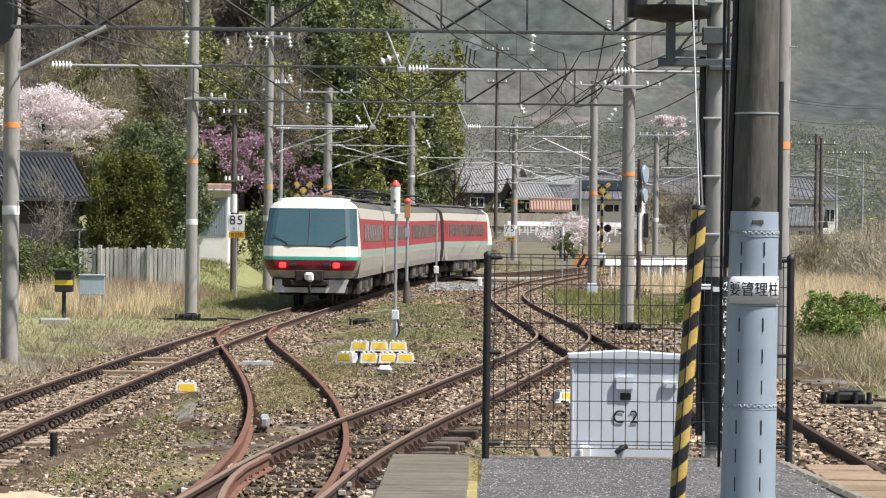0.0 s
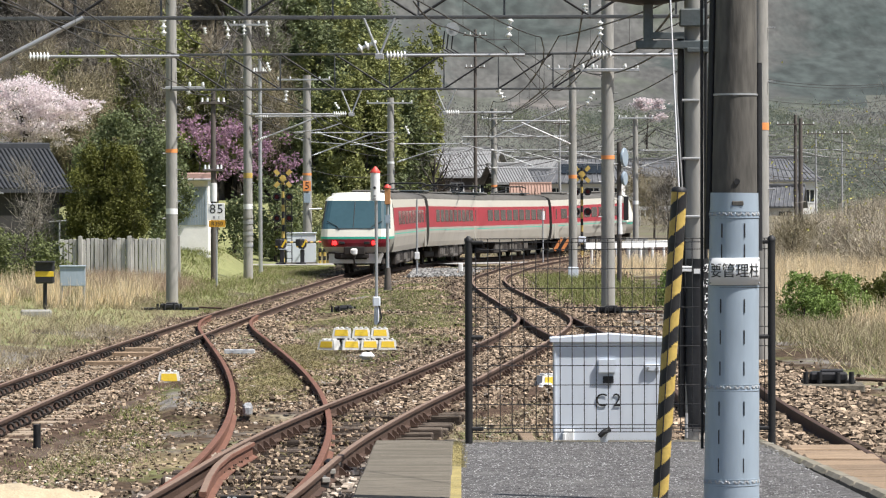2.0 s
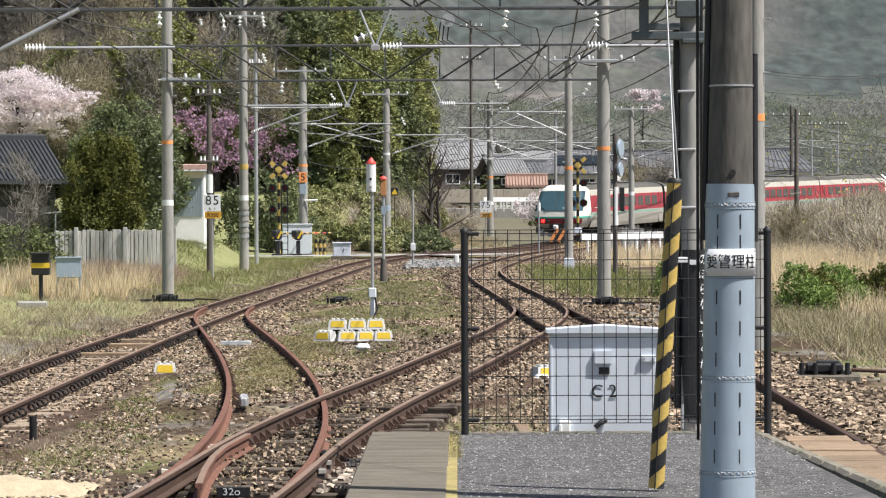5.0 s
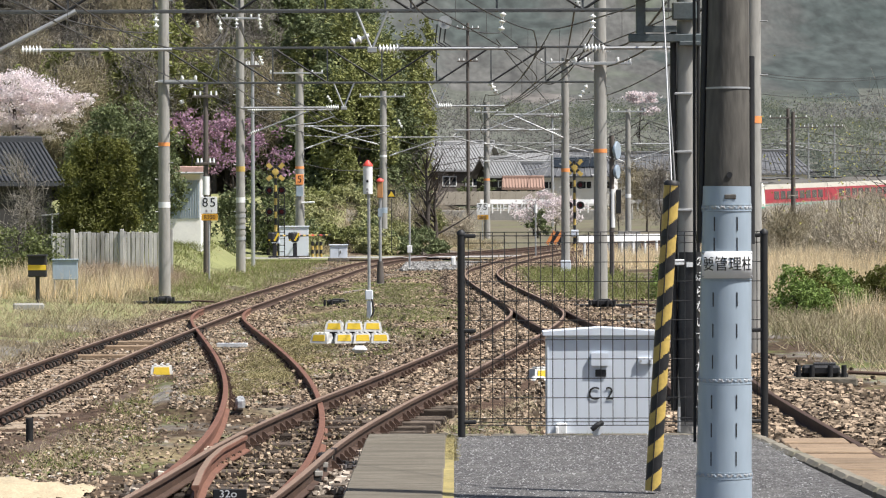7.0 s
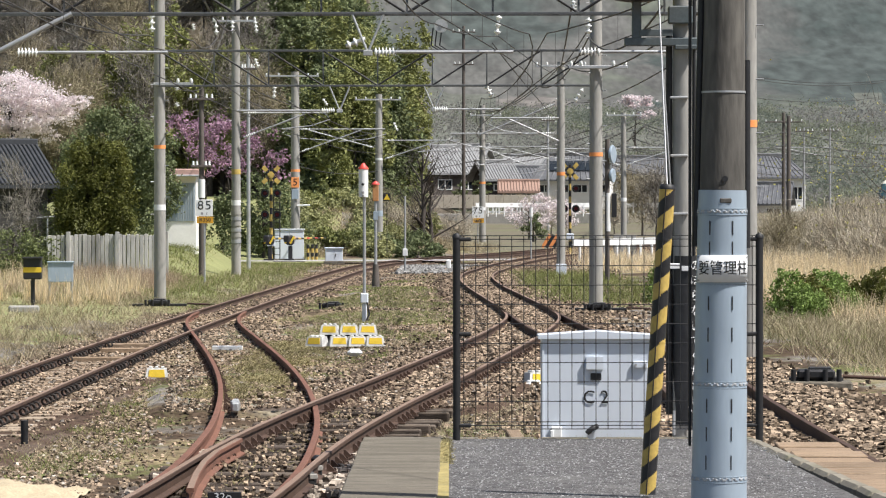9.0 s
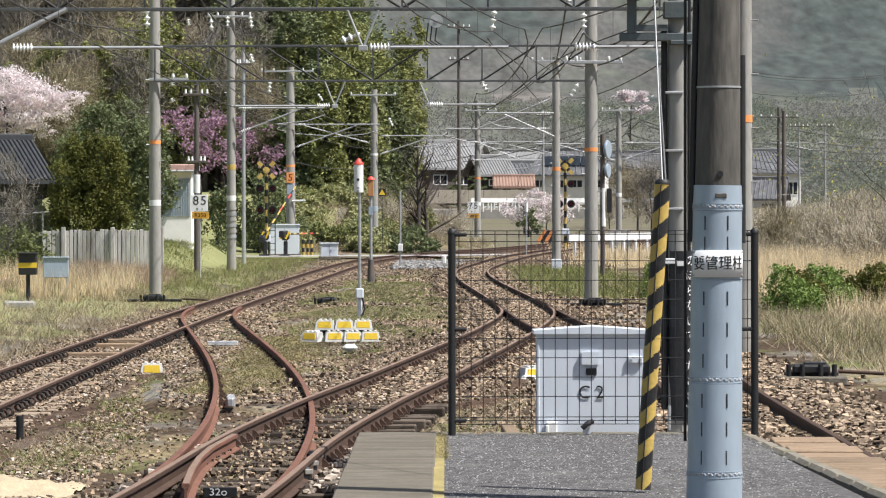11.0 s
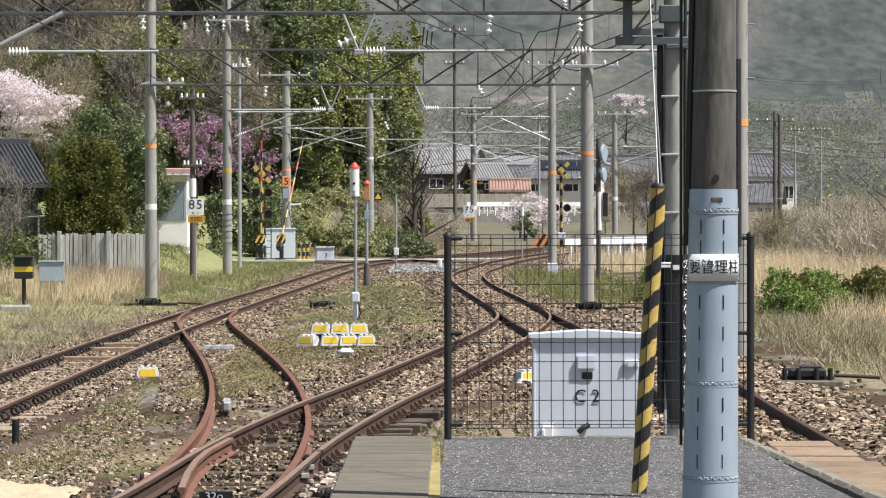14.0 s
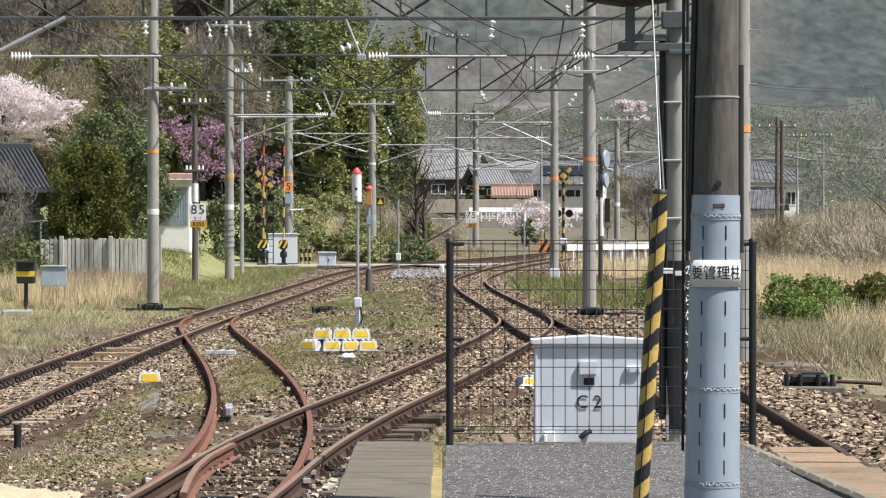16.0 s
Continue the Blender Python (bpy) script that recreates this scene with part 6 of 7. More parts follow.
# dark wall materials here stand in for the shade under deep eaves
house("old farmhouse with a pale grey tiled roof", -0.6, 341.786, 3.6, 4.6, 6, 2.3, 2.3, 24, TILE_LIGHT, POLEWOOD, 2, 0.0, 18)
house("farmhouse wing with a pale tiled gable roof", 1.7, 353.571, 4.2, 3.4, 6, 2.6, 1.7, -14, TILE_LIGHT, POLEWOOD, 2, 0.0, 16)
house("low house with grey tiles and timber walls darkened for eave shade", 4.0, 335.893, 3.75, 2.6, 5, 1.5, 1.5, 16, TILE_LIGHT, SHADEBOARDS, 1, 0.0, 14)
house("house with a dark grey roof in the village", 9.3, 388.929, 3.6, 4.6, 6, 1.8, 1.5, 12, TILE, HOUSEWALL)
house("house with a pale blue grey roof in the village", 8.7, 400, 4.6, 5.0, 6, 1.8, 1.9, -20, TILE_LIGHT, PLASTER)
sol = house("house with solar panels on a dark hipped roof", 12.629, 377.143, 3.629, 7.5, 6, 2.0, 2.4, -6, TILE, PLASTER, 4, 1.6)
for k in range(4):
    part("solar_panel", Solid().box((-1.9 + 1.25 * k, -1.75, 3.4), (1.18, 1.7, 0.05), 0.01, Matrix.Rotation(radians(34), 3, "X")), GLASSDARK, sol, "dark blue solar panel")
house("terracotta roofed shed in the village", 5.882, 318.214, 3.405, 2.6, 4, 0.7, 0.7, 0, REDROOF, HOUSEWALL, 2)
house("two-storey house with grey tiled roof beyond the brush", 33.059, 388.929, 2.318, 6.6, 7, 3.6, 2.2, 8, TILE, PLASTER, 4, 1.8)
house("low house with a dark grey roof beyond the brush", 29.786, 353.571, 1.504, 4.6, 5, 1.6, 1.8, -10, TILE, PLASTER, 2)
house("brown weathered house among the trees", -3.945, 276.964, 7.446, 2.6, 5, 2.2, 1.0, 10, REDROOF, POLEWOOD, 2)
for i, (hx, hy, hz) in enumerate((((-12.486, 447.857, 6.068)), ((21.6, 424.286, 4.9)), ((28.907, 447.857, 4.711)))):
    house("small distant village house with grey roof", hx, hy, hz, 5.5, 6, 1.8, 1.8, 17 * i % 40 - 20, TILE, PLASTER, 3)
vw = thing("garden_wall", "long pale block wall before the village houses", "garden wall", (0, 0, 0))
for k in range(18):
    part("wall_panel", Solid().box((-3.93 + 0.62 * k, 308.786, 3.229), (0.6, 0.25, 1.1), 0.01), HOUSEWALL, vw)
fp = thing("field_terrace", "terraced bank with pale concrete retaining wall", "retaining wall")
part("bank_wall", Solid().box((5.22, 297, 1.615 - 0.4), (18, 0.6, 2.0), 0.05), CONCRETE, fp)


def shed():
    x, y = -10.926, 150.857
    t = thing("shed", "white-walled shed with a pink-edged flat roof", "shed", (x, y + 1.2, -0.1))
    h = 3.777 + 0.1
    part("wall", Solid().box((0, 0, h / 2), (1.36, 2.4, h), 0.015), PLASTER, t)
    part("roof", Solid().box((0.02, -0.25, h + 0.12), (1.66, 3.2, 0.26), 0.03), material("faded pink fascia", (0.52, 0.33, 0.29), 0.7, 0, 3, 0.15, 0.1), t)
    part("gutter", Solid().tube([(-0.75, -1.86, h - 0.03), (0.85, -1.86, h - 0.03)], 0.05, 8), STEEL, t)
    part("shutter", Solid().box((0.02, -1.21, h * 0.72), (1.2, 0.03, h * 0.4), 0.008), SHEETBLUE, t)
    for k in range(12):
        part("slat", Solid().box((-0.55 + 0.1 * k, -1.235, h * 0.72), (0.02, 0.02, h * 0.4), 0), STEEL, t)
    part("ledge", Solid().box((0, -1.25, 0.3), (1.42, 0.12, 0.08), 0.01), SLAB, t)


shed()
# wall colour includes the shade below the roof
house("timber house with shade-darkened walls and grey tiled roof behind the hedge", -21.046, 167.357, 0, 4.4, 5, 3.5, 1.75, 28, TILE_DARK, SHADEBOARDS, 0, 0.0, 26)


def board_fence():
    t = thing("board_fence", "weathered white concrete board fence with gaps", "fence")
    y = 129.054
    for k in range(27):
        x = -13.85 + k * 0.152
        part("board", Solid().box((x, y + rnd.uniform(-0.02, 0.02), 0.7), (0.142 - 0.02 * rnd.random(), 0.05, 1.6 + rnd.uniform(-0.1, 0.05)), 0.01, rnd.uniform(-4, 4)), FENCEPALE, t)
    for z in (1.36, 0.3):
        part("rail", Solid().box((-11.9, y + 0.06, z), (4.3, 0.06, 0.12), 0.01), FENCEPALE, t)
    for k in range(3):
        part("post", Solid().box((-13.2 + 1.7 * k, y - 0.06, 0.72), (0.14, 0.12, 1.75), 0.012), FENCEPALE, t, "square concrete fence post")


FENCEPALE = material("weathered pale boards", (0.44, 0.43, 0.405), 0.9, 0, 3, 0.35, 0.3, stain=0.9, stain_col=(0.11, 0.1, 0.09), stain_scale=2.4, stretch=(1, 1, 0.14))
board_fence()
sp = thing("street_lamp", "thin grey street lamp with a level arm", "street lamp", (-15.003, 139.071, 0))
part("post", Solid().tube([(0, 0, 0), (0, 0, 2.15)], 0.03, 8), STEEL, sp)
part("arm", Solid().tube([(-0.7, 0, 2.05), (0.55, 0, 2.15)], 0.02, 6), STEEL, sp)

# ---------------- vegetation ----------------
nrs = np.random.RandomState(5)


def card_mesh(name, pts, size, mat, flat=0.0, long=1.0):
    """Many small four-cornered leaves at pts, turned at random; flat > 0 lays them towards the level."""
    n = len(pts)
    a = nrs.normal(size=(n, 3))
    a[:, 2] *= 1 - flat
    a /= np.linalg.norm(a, axis=1)[:, None] + 1e-9
    b = np.cross(a, nrs.normal(size=(n, 3)))
    b /= np.linalg.norm(b, axis=1)[:, None] + 1e-9
    s = size * nrs.uniform(0.6, 1.3, n)[:, None]
    fold = np.cross(a, b) * s * 0.25
    v = np.stack([pts - a * s * long, pts - b * s * 0.55 + fold, pts + a * s * long, pts + b * s * 0.55 + fold], 1).reshape(-1, 3)
    me = bpy.data.meshes.new(name)
    me.from_pydata(v.tolist(), [], np.arange(4 * n).reshape(n, 4).tolist())
    me.materials.append(mat)
    return me


def sliver_mesh(name, roots, tips, width, mat):
    """Thin three-sided twigs or blades from roots to tips."""
    n = len(roots)
    d = tips - roots
    u = np.cross(d, nrs.normal(size=(n, 3)))
    u /= np.linalg.norm(u, axis=1)[:, None] + 1e-9
    w = np.cross(d, u)
    w /= np.linalg.norm(w, axis=1)[:, None] + 1e-9
    k = np.asarray(width).reshape(-1, 1) if np.ndim(width) else width
    v = np.stack([roots + u * k, roots - u * k * 0.5 + w * k * 0.87, roots - u * k * 0.5 - w * k * 0.87, tips], 1).reshape(-1, 3)
    i = np.arange(n)[:, None] * 4
    f = np.concatenate([i + [0, 1, 3], i + [1, 2, 3], i + [2, 0, 3]])
    me = bpy.data.meshes.new(name)
    me.from_pydata(v.tolist(), [], f.tolist())
    me.materials.append(mat)
    return me


def lobes_points(lobes, n, fill=0.35, clump=45):
    """Points in uneven ellipsoids, gathered in clusters near their skins."""
    out, vol = [], np.array([l[3] * l[4] * l[5] for l in lobes]) ** 0.7
    vol /= vol.sum()
    for (x, y, z, a, b, c), q in zip(lobes, vol):
        m = int(n * q)
        g = max(8, m // clump)
        seeds = nrs.normal(size=(g, 3))
        seeds /= np.linalg.norm(seeds, axis=1)[:, None]
        seeds *= (nrs.uniform(fill, 1.0, g) ** 0.5)[:, None] * nrs.uniform(0.8, 1.12, g)[:, None]
        p = seeds[nrs.randint(0, g, m)] + nrs.normal(size=(m, 3)) * 0.13
        out.append(p * [a, b, c] + [x, y, z])
    return np.concatenate(out)


def branch_solid(tall, spread, count, r0, seed, lift=0.5):
    """A tapered trunk with crooked limbs; returns the solid and the limb tips."""
    rg = random.Random(seed)
    s, tips = Solid(), []
    trunk = [Vector((0, 0, -0.3))]
    for i in range(1, 7):
        trunk.append(Vector((rg.uniform(-0.04, 0.04) * tall * i / 6, rg.uniform(-0.04, 0.04) * tall * i / 6, tall * i / 6)))
    s.tube(trunk, [r0 * (1 - 0.13 * i) for i in range(7)], 8)
    for k in range(count):
        u = rg.uniform(0.22, 0.98)
        a = rg.uniform(0, 2 * math.pi)
        p = trunk[0].lerp(trunk[-1], u)
        j = min(int(u * 6), 5)
        p = trunk[j].lerp(trunk[j + 1], u * 6 - j)
        long = spread * rg.uniform(0.6, 1.1) * (1.15 - 0.6 * u)
        pts = [p]
        d = Vector((math.cos(a), math.sin(a), lift * rg.uniform(0.4, 1.5))).normalized()
        for q in range(4):
            d = (d + Vector((rg.uniform(-0.3, 0.3), rg.uniform(-0.3, 0.3), rg.uniform(-0.05, 0.3)))).normalized()
            pts.append(pts[-1] + d * long / 4)
            tips.append(pts[-1])
        s.tube(pts, [r0 * 0.42 * (1 - u * 0.5), r0 * 0.3, r0 * 0.2, r0 * 0.12, r0 * 0.05], 5)
    return s, tips


def bare_tree(label, at, tall, spread, twigs, seed, mat=TWIG, r0=0.14, width=0.012, group="bare trees", lift=0.6, twig_len=0.9):
    t = thing("bare_tree", label, "tree", at, rnd.uniform(0, 360), group)
    s, tips = branch_solid(tall * 0.8, spread, 16, r0, seed, lift)
    part("trunk", s, BARK, t)
    tp = np.array([tuple(v) for v in tips])
    root = tp[nrs.randint(0, len(tp), twigs)] + nrs.normal(size=(twigs, 3)) * spread * 0.16
    d = nrs.normal(size=(twigs, 3)) + (root - np.array([0, 0, tall * 0.4])) / tall * 2.2 + [0, 0, 0.5]
    d /= np.linalg.norm(d, axis=1)[:, None]
    tagged(part("brushwood", sliver_mesh("brushwood", root, root + d * nrs.uniform(0.3, 1.0, twigs)[:, None] * twig_len, width, mat), None, t), kind="stuff")
    return t


def leafy_tree(name, label, at, lobes, n, size, mat, seed, r0=0.16, group="evergreen trees", limbs=12, flat=0.2, long=1.0, clump=45):
    t = thing(name, label, "tree" if "shrub" not in name and "bush" not in name else "shrub", at, 0, group)
    tall = max(l[2] + l[5] * 0.5 for l in lobes)
    spread = max(l[3] for l in lobes)
    s, _ = branch_solid(tall * 0.85, spread * 0.8, limbs, r0, seed)
    part("trunk", s, BARK, t)
    part("crown", card_mesh("crown", lobes_points(lobes, n, 0.35, clump), size, mat, flat, long), None, t)
    return t


# the tall clipped shrubs by the fence
LEAF_IVY = leafy("ivy leaves", (0.15, 0.175, 0.07))
leafy_tree("garden_shrub", "tall olive green clipped conifer shrub by the fence", (-12.64, 132, 0.5),
           [(-0.1, 0, 2.0, 1.45, 1.3, 1.7), (0.35, 0, 3.2, 1.05, 1.0, 1.3), (-0.5, 0, 3.1, 0.95, 0.9, 1.2), (0.7, 0, 1.6, 1.0, 1.0, 1.3), (-0.8, 0, 1.7, 0.8, 0.9, 1.0), (0.1, 0, 0.95, 1.0, 0.9, 0.75), (0.0, -0.9, 0.5, 0.7, 0.7, 0.7), (-0.3, -0.5, 1.7, 0.9, 0.8, 0.9), (0.4, -0.5, 2.5, 0.8, 0.7, 0.9), (-0.1, 0, 4.1, 0.5, 0.5, 0.5)], 30000, 0.05, LEAF_BUSH, 3, 0.12, "garden shrubs", 14, 0.1, 1.3, 200)
leafy_tree("garden_shrub", "dark glossy broadleaf shrub behind the conifer", (-12.407, 141.429, 0.55),
           [(-0.4, 0, 4.4, 1.7, 1.3, 1.3), (1.0, 0, 3.6, 1.2, 1.2, 1.5), (1.2, 0, 2.2, 1.0, 1.0, 1.4), (-1.4, 0, 3.7, 1.0, 1.0, 1.2), (0.3, 0.3, 3.0, 1.5, 1.0, 1.6), (-0.6, 0, 5.2, 0.7, 0.7, 0.5)], 19000, 0.07, LEAF_DARK, 4, 0.14, "garden shrubs", 12, 0.2, 1.0, 130)
leafy_tree("garden_shrub", "small dark conifer beside the line pole", (-10.768, 176.786, 0.0), [(0, 0, 1.6, 0.75, 0.7, 1.5), (0.3, 0, 2.4, 0.5, 0.5, 0.9)], 2600, 0.09, LEAF_DARK, 9, 0.08, "garden shrubs")
leafy_tree("garden_shrub", "dark round shrub behind the slim pole", (-9.87, 198, 0.0), [(0, 0, 2.3, 1.6, 1.2, 2.2), (-1.0, 0, 1.5, 1.0, 1.0, 1.4)], 3500, 0.11, LEAF_DARK, 11, 0.1, "garden shrubs")
leafy_tree("ivy_hedge", "tangled ivy hedge at the yard's edge", (-14.337, 122.571, 0.1), [(0, 0, 0.9, 1.3, 0.7, 0.95), (-1.6, 0, 1.1, 1.2, 0.7, 1.0), (0.8, -0.3, 0.5, 0.8, 0.6, 0.6), (-2.8, 0, 0.9, 1.2, 0.7, 1.0)], 7000, 0.06, LEAF_IVY, 12, 0.06, "hedges")
leafy_tree("ivy_hedge", "dark overgrown hedge behind the board fence", (-12.546, 133.768, 0.0), [(-1.4, 0, 0.7, 0.6, 0.4, 0.75), (-0.6, 0.2, 0.8, 0.6, 0.4, 0.8), (0.3, 0.2, 0.7, 0.6, 0.4, 0.75), (1.2, 0.1, 0.8, 0.6, 0.4, 0.8)], 4200, 0.075, LEAF_DARK, 13, 0.05, "hedges")
# added shrub: its dark leaves fill in for the deep shade beside the house
leafy_tree("garden_shrub", "dark shrub added in place of deep shade beside the timber house", (-14.7, 142, 0.2), [(0, 0, 1.3, 0.8, 0.6, 1.4), (-0.7, 0, 1.0, 0.8, 0.6, 1.1), (0.3, 0, 2.3, 0.6, 0.5, 0.8)], 5000, 0.07, LEAF_DARK, 15, 0.08, "garden shrubs", 10, 0.2, 1.0, 90)
leafy_tree("garden_shrub", "dark shrub between the fence and the shed", (-12.491, 157.929, 0.0), [(0, 0, 1.3, 1.1, 0.7, 1.3), (0.5, 0, 2.3, 0.8, 0.6, 0.8)], 3000, 0.09, LEAF_DARK, 14, 0.08, "garden shrubs")
# cherry in bloom
ch = leafy_tree("cherry_tree", "cherry tree in full pale pink blossom", (-20.786, 176.786, 2.5),
                [(-0.6, 0, 4.6, 2.0, 1.4, 0.9), (1.3, 0, 5.0, 1.5, 1.2, 0.8), (2.6, 0, 4.9, 1.1, 1.0, 0.45), (-0.2, 0, 5.8, 1.4, 1.2, 0.7), (-2.2, 0, 5.6, 1.6, 1.2, 1.0), (0.7, -0.2, 4.0, 1.5, 1.0, 0.55), (3.4, 0, 5.1, 0.7, 0.6, 0.2), (0.4, 0, 5.5, 2.0, 1.2, 0.9), (2.0, 0.2, 4.4, 1.2, 1.0, 0.5), (-1.2, 0, 3.9, 1.6, 1.0, 0.6), (0.9, 0, 3.5, 1.3, 0.9, 0.5), (-0.6, 0, 3.1, 1.3, 0.9, 0.6), (-1.8, 0, 2.5, 1.2, 0.8, 0.6)], 23000, 0.07, BLOSSOM, 21, 0.2, "cherry trees", 18, 0.0, 0.8)
for label, px, py, y5, w, h, n, mat in (("shrub tree with purple pink flowers", -13.33, 6.254, 172, 1.7, 1.5, 800, AZALEA), ("shrub tree with purple pink flowers", -12.504, 6.218, 180, 1.6, 1.6, 750, AZALEA),
                                        ("shrub tree with purple pink flowers", -10.869, 5.9, 185, 1.8, 1.4, 600, AZALEA), ("shrub tree with purple pink flowers", -14.749, 7.031, 178, 1.2, 1.0, 500, AZALEA)):
    leafy_tree("flowering_tree", label, (px, y5 * 1.1786, 0.0), [(0, 0, py, w, 1.0, h), (0.8, 0, py - 0.9, w * 0.7, 0.8, h * 0.7), (-0.9, 0.2, py + 0.3, w * 0.7, 0.8, h * 0.6)], n, 0.11, mat, int(w * 10), 0.09, "purple flowering trees")
leafy_tree("flowering_tree", "plum tree with sparse pale pink flowers", (5.136, 240.429, 0.6), [(0, 0, 1.5, 1.5, 1.0, 1.1), (0.7, 0, 2.3, 0.9, 0.8, 0.7)], 1700, 0.08, BLOSSOM, 31, 0.08, "plum trees", 14)
leafy_tree("flowering_tree", "plum tree with sparse pale pink flowers", (7.537, 247.5, 0.6), [(0, 0, 1.6, 1.5, 1.0, 1.0)], 1300, 0.08, BLOSSOM, 33, 0.08, "plum trees", 14)
leafy_tree("garden_shrub", "dark green shrub beside the plum tree", (5.286, 235.714, 0.5), [(0, 0, 0.9, 0.7, 0.6, 0.9)], 700, 0.1, LEAF_DARK, 35, 0.06, "garden shrubs")
leafy_tree("cherry_tree", "distant cherry tree in pale pink blossom", (37.486, 754.286, height(37.486, 754.286) - 6), [(0, 0, 2.2 + 0.038 * 754.286 - height(37.486, 754.286), 3.4, 2, 1.4), (2.0, 0, 0.036 * 754.286 - height(37.486, 754.286) + 1, 2.2, 2, 1.0)], 1600, 0.3, BLOSSOM, 41, 0.3, "cherry trees")

# the wooded hill: evergreens beside the line, bare and budding trees further along
EVER = []
for v in range(4):
    tall = 9.5 + 1.3 * v
    lob = [(0, 0, tall * 0.55, 2.1, 2.1, tall * 0.36)] + [(1.5 * math.cos(k * 2.2 + v), 1.5 * math.sin(k * 2.2 + v), tall * (0.28 + 0.13 * k), 1.5 - 0.12 * k, 1.5 - 0.12 * k, tall * 0.14) for k in range(5)]
    EVER.append(leafy_tree("evergreen_tree", ("tall dark evergreen tree on the hillside", "tall yellow green cedar on the hillside")[v % 2], (-12 + 3 * v, 244 + v, height(-12 + 3 * v, 244 + v)), lob, 9000, 0.125,
                           (LEAF_DARK, LEAF_CEDAR)[v % 2], 50 + v, 0.2, "hillside evergreens", 10, 0.3, 1.2, 150))
BARE = [bare_tree(("bare grey-brown tree on the hillside", "budding yellow-brown tree on the hillside")[v % 2], (-24 + 2.6 * v, 246, height(-24 + 2.6 * v, 246)), 9 + v, 3.2, 2600, 70 + v, (TWIG, TWIGWARM)[v % 2], 0.13, 0.016, "hillside bare trees", 0.8, 1.3)
        for v in range(4)]
for i in range(26):
    x, y = rnd.uniform(-13.5, -4.6), rnd.uniform(236, 262)
    tree = EVER[i % 4]
    copy_thing(tree, pose(x, y, height(x, y) - 0.6 - 0.25 * max(0, -4.5 - x) * (rnd.random() < 0.2), 0, 0, rnd.uniform(0, 360)))
for i in range(74):
    x, y = rnd.uniform(-38, -11), rnd.uniform(228, 264)
    copy_thing(BARE[i % 4] if rnd.random() < 0.78 else EVER[(1, 3, 0)[i % 3]], pose(x, y, height(x, y) - 0.4, 0, 0, rnd.uniform(0, 360)))
# scrub on the bank by the crossing, brush behind it
SCRUB = [leafy_tree("scrub_bush", "olive bamboo scrub on the bank", (-5 - 2 * v, 205, height(-5 - 2 * v, 205) - 0.2), [(0, 0, 0.7, 1.2, 0.9, 0.8), (0.7, 0.2, 0.5, 0.9, 0.8, 0.7), (-0.8, 0, 0.5, 0.8, 0.8, 0.6)], 1700, 0.085, (LEAF_OLIVE, LEAF_CEDAR, LEAF_DARK)[v], 90 + v, 0.04, "scrub bushes", 8, 0.1, 1.4)
         for v in range(3)]
for i in range(52):
    x, y = rnd.uniform(-10.2, -1.6), rnd.uniform(200, 228)
    k = 2 if y < 207 and rnd.random() < 0.5 else (0 if rnd.random() < 0.75 else 1)
    copy_thing(SCRUB[k], pose(x, y, height(x, y) - 0.25, 0, 0, rnd.uniform(0, 360)))
for i in range(24):
    x, y = rnd.uniform(-11, -1.5), rnd.uniform(226, 240)
    copy_thing(SCRUB[(0, 2)[i % 2]], pose(x, y, height(x, y) - 0.3, 0, 0, rnd.uniform(0, 360)))
for i in range(16):
    x, y = rnd.uniform(-9.5, -3.4), rnd.uniform(229, 236)
    copy_thing(EVER[(0, 2, 0, 2, 3)[i % 5]], pose(x, y, height(x, y) - rnd.uniform(2.0, 4.5), 0, 0, rnd.uniform(0, 360)))
bare_tree("dark bare tree with crooked limbs behind the line", (-1.5, 212, -0.15), 6.6, 3.4, 380, 111, BARK, 0.2, 0.013, "bare trees", 0.9, 0.8)
bare_tree("dark bare tree with crooked limbs behind the line", (-1.1, 213.5, -0.15), 4.2, 4.0, 260, 113, BARK, 0.19, 0.013, "bare trees", 0.6, 0.8)
bare_tree("low bare tree before the hedge", (-15.08, 132, 0), 4.2, 1.4, 900, 114, TWIG, 0.07, 0.01, "bare trees", 0.8, 0.8)
bare_tree("bare shrub behind the crossing", (13.071, 235.714, 0.6), 4.8, 2.0, 1500, 115, TWIG, 0.08, 0.014, "bare trees", 0.8, 0.9)
bare_tree("bare shrub behind the crossing", (13.092, 253.393, 0.9), 4.0, 2.2, 1300, 116, TWIGWARM, 0.08, 0.014, "bare trees", 0.8, 0.9)

# brush on the right of the line
BRUSH = [bare_tree("tangled bare brush beside the line", (11 + 3 * v, 150 + 8 * v, height(11 + 3 * v, 150 + 8 * v)), 1.7 + 0.3 * v, 1.4, 1150, 130 + v, (TWIGPALE, TWIGWARM, TWIGPALE)[v], 0.045, 0.010, "brush", 0.8, 0.75) for v in range(3)]
for i in range(95):
    y = rnd.uniform(112, 245)
    x = y * rnd.uniform(0.083, 0.15) + (2.0 if y < 170 else 0)
    copy_thing(BRUSH[i % 3], pose(x, y, height(x, y) - 0.1 - (0.85 if y > 140 and x < 0.104 * y else 0.25 if y > 140 else 0), 0, 0, rnd.uniform(0, 360)))
for i in range(7):
    y = rnd.uniform(206, 262)
    x = rnd.uniform(-4.5, 0.55 * (y - 215) - 0.5)
    copy_thing(BRUSH[i % 3], pose(x, y, height(x, y) - 0.1, 0, 0, rnd.uniform(0, 360)))
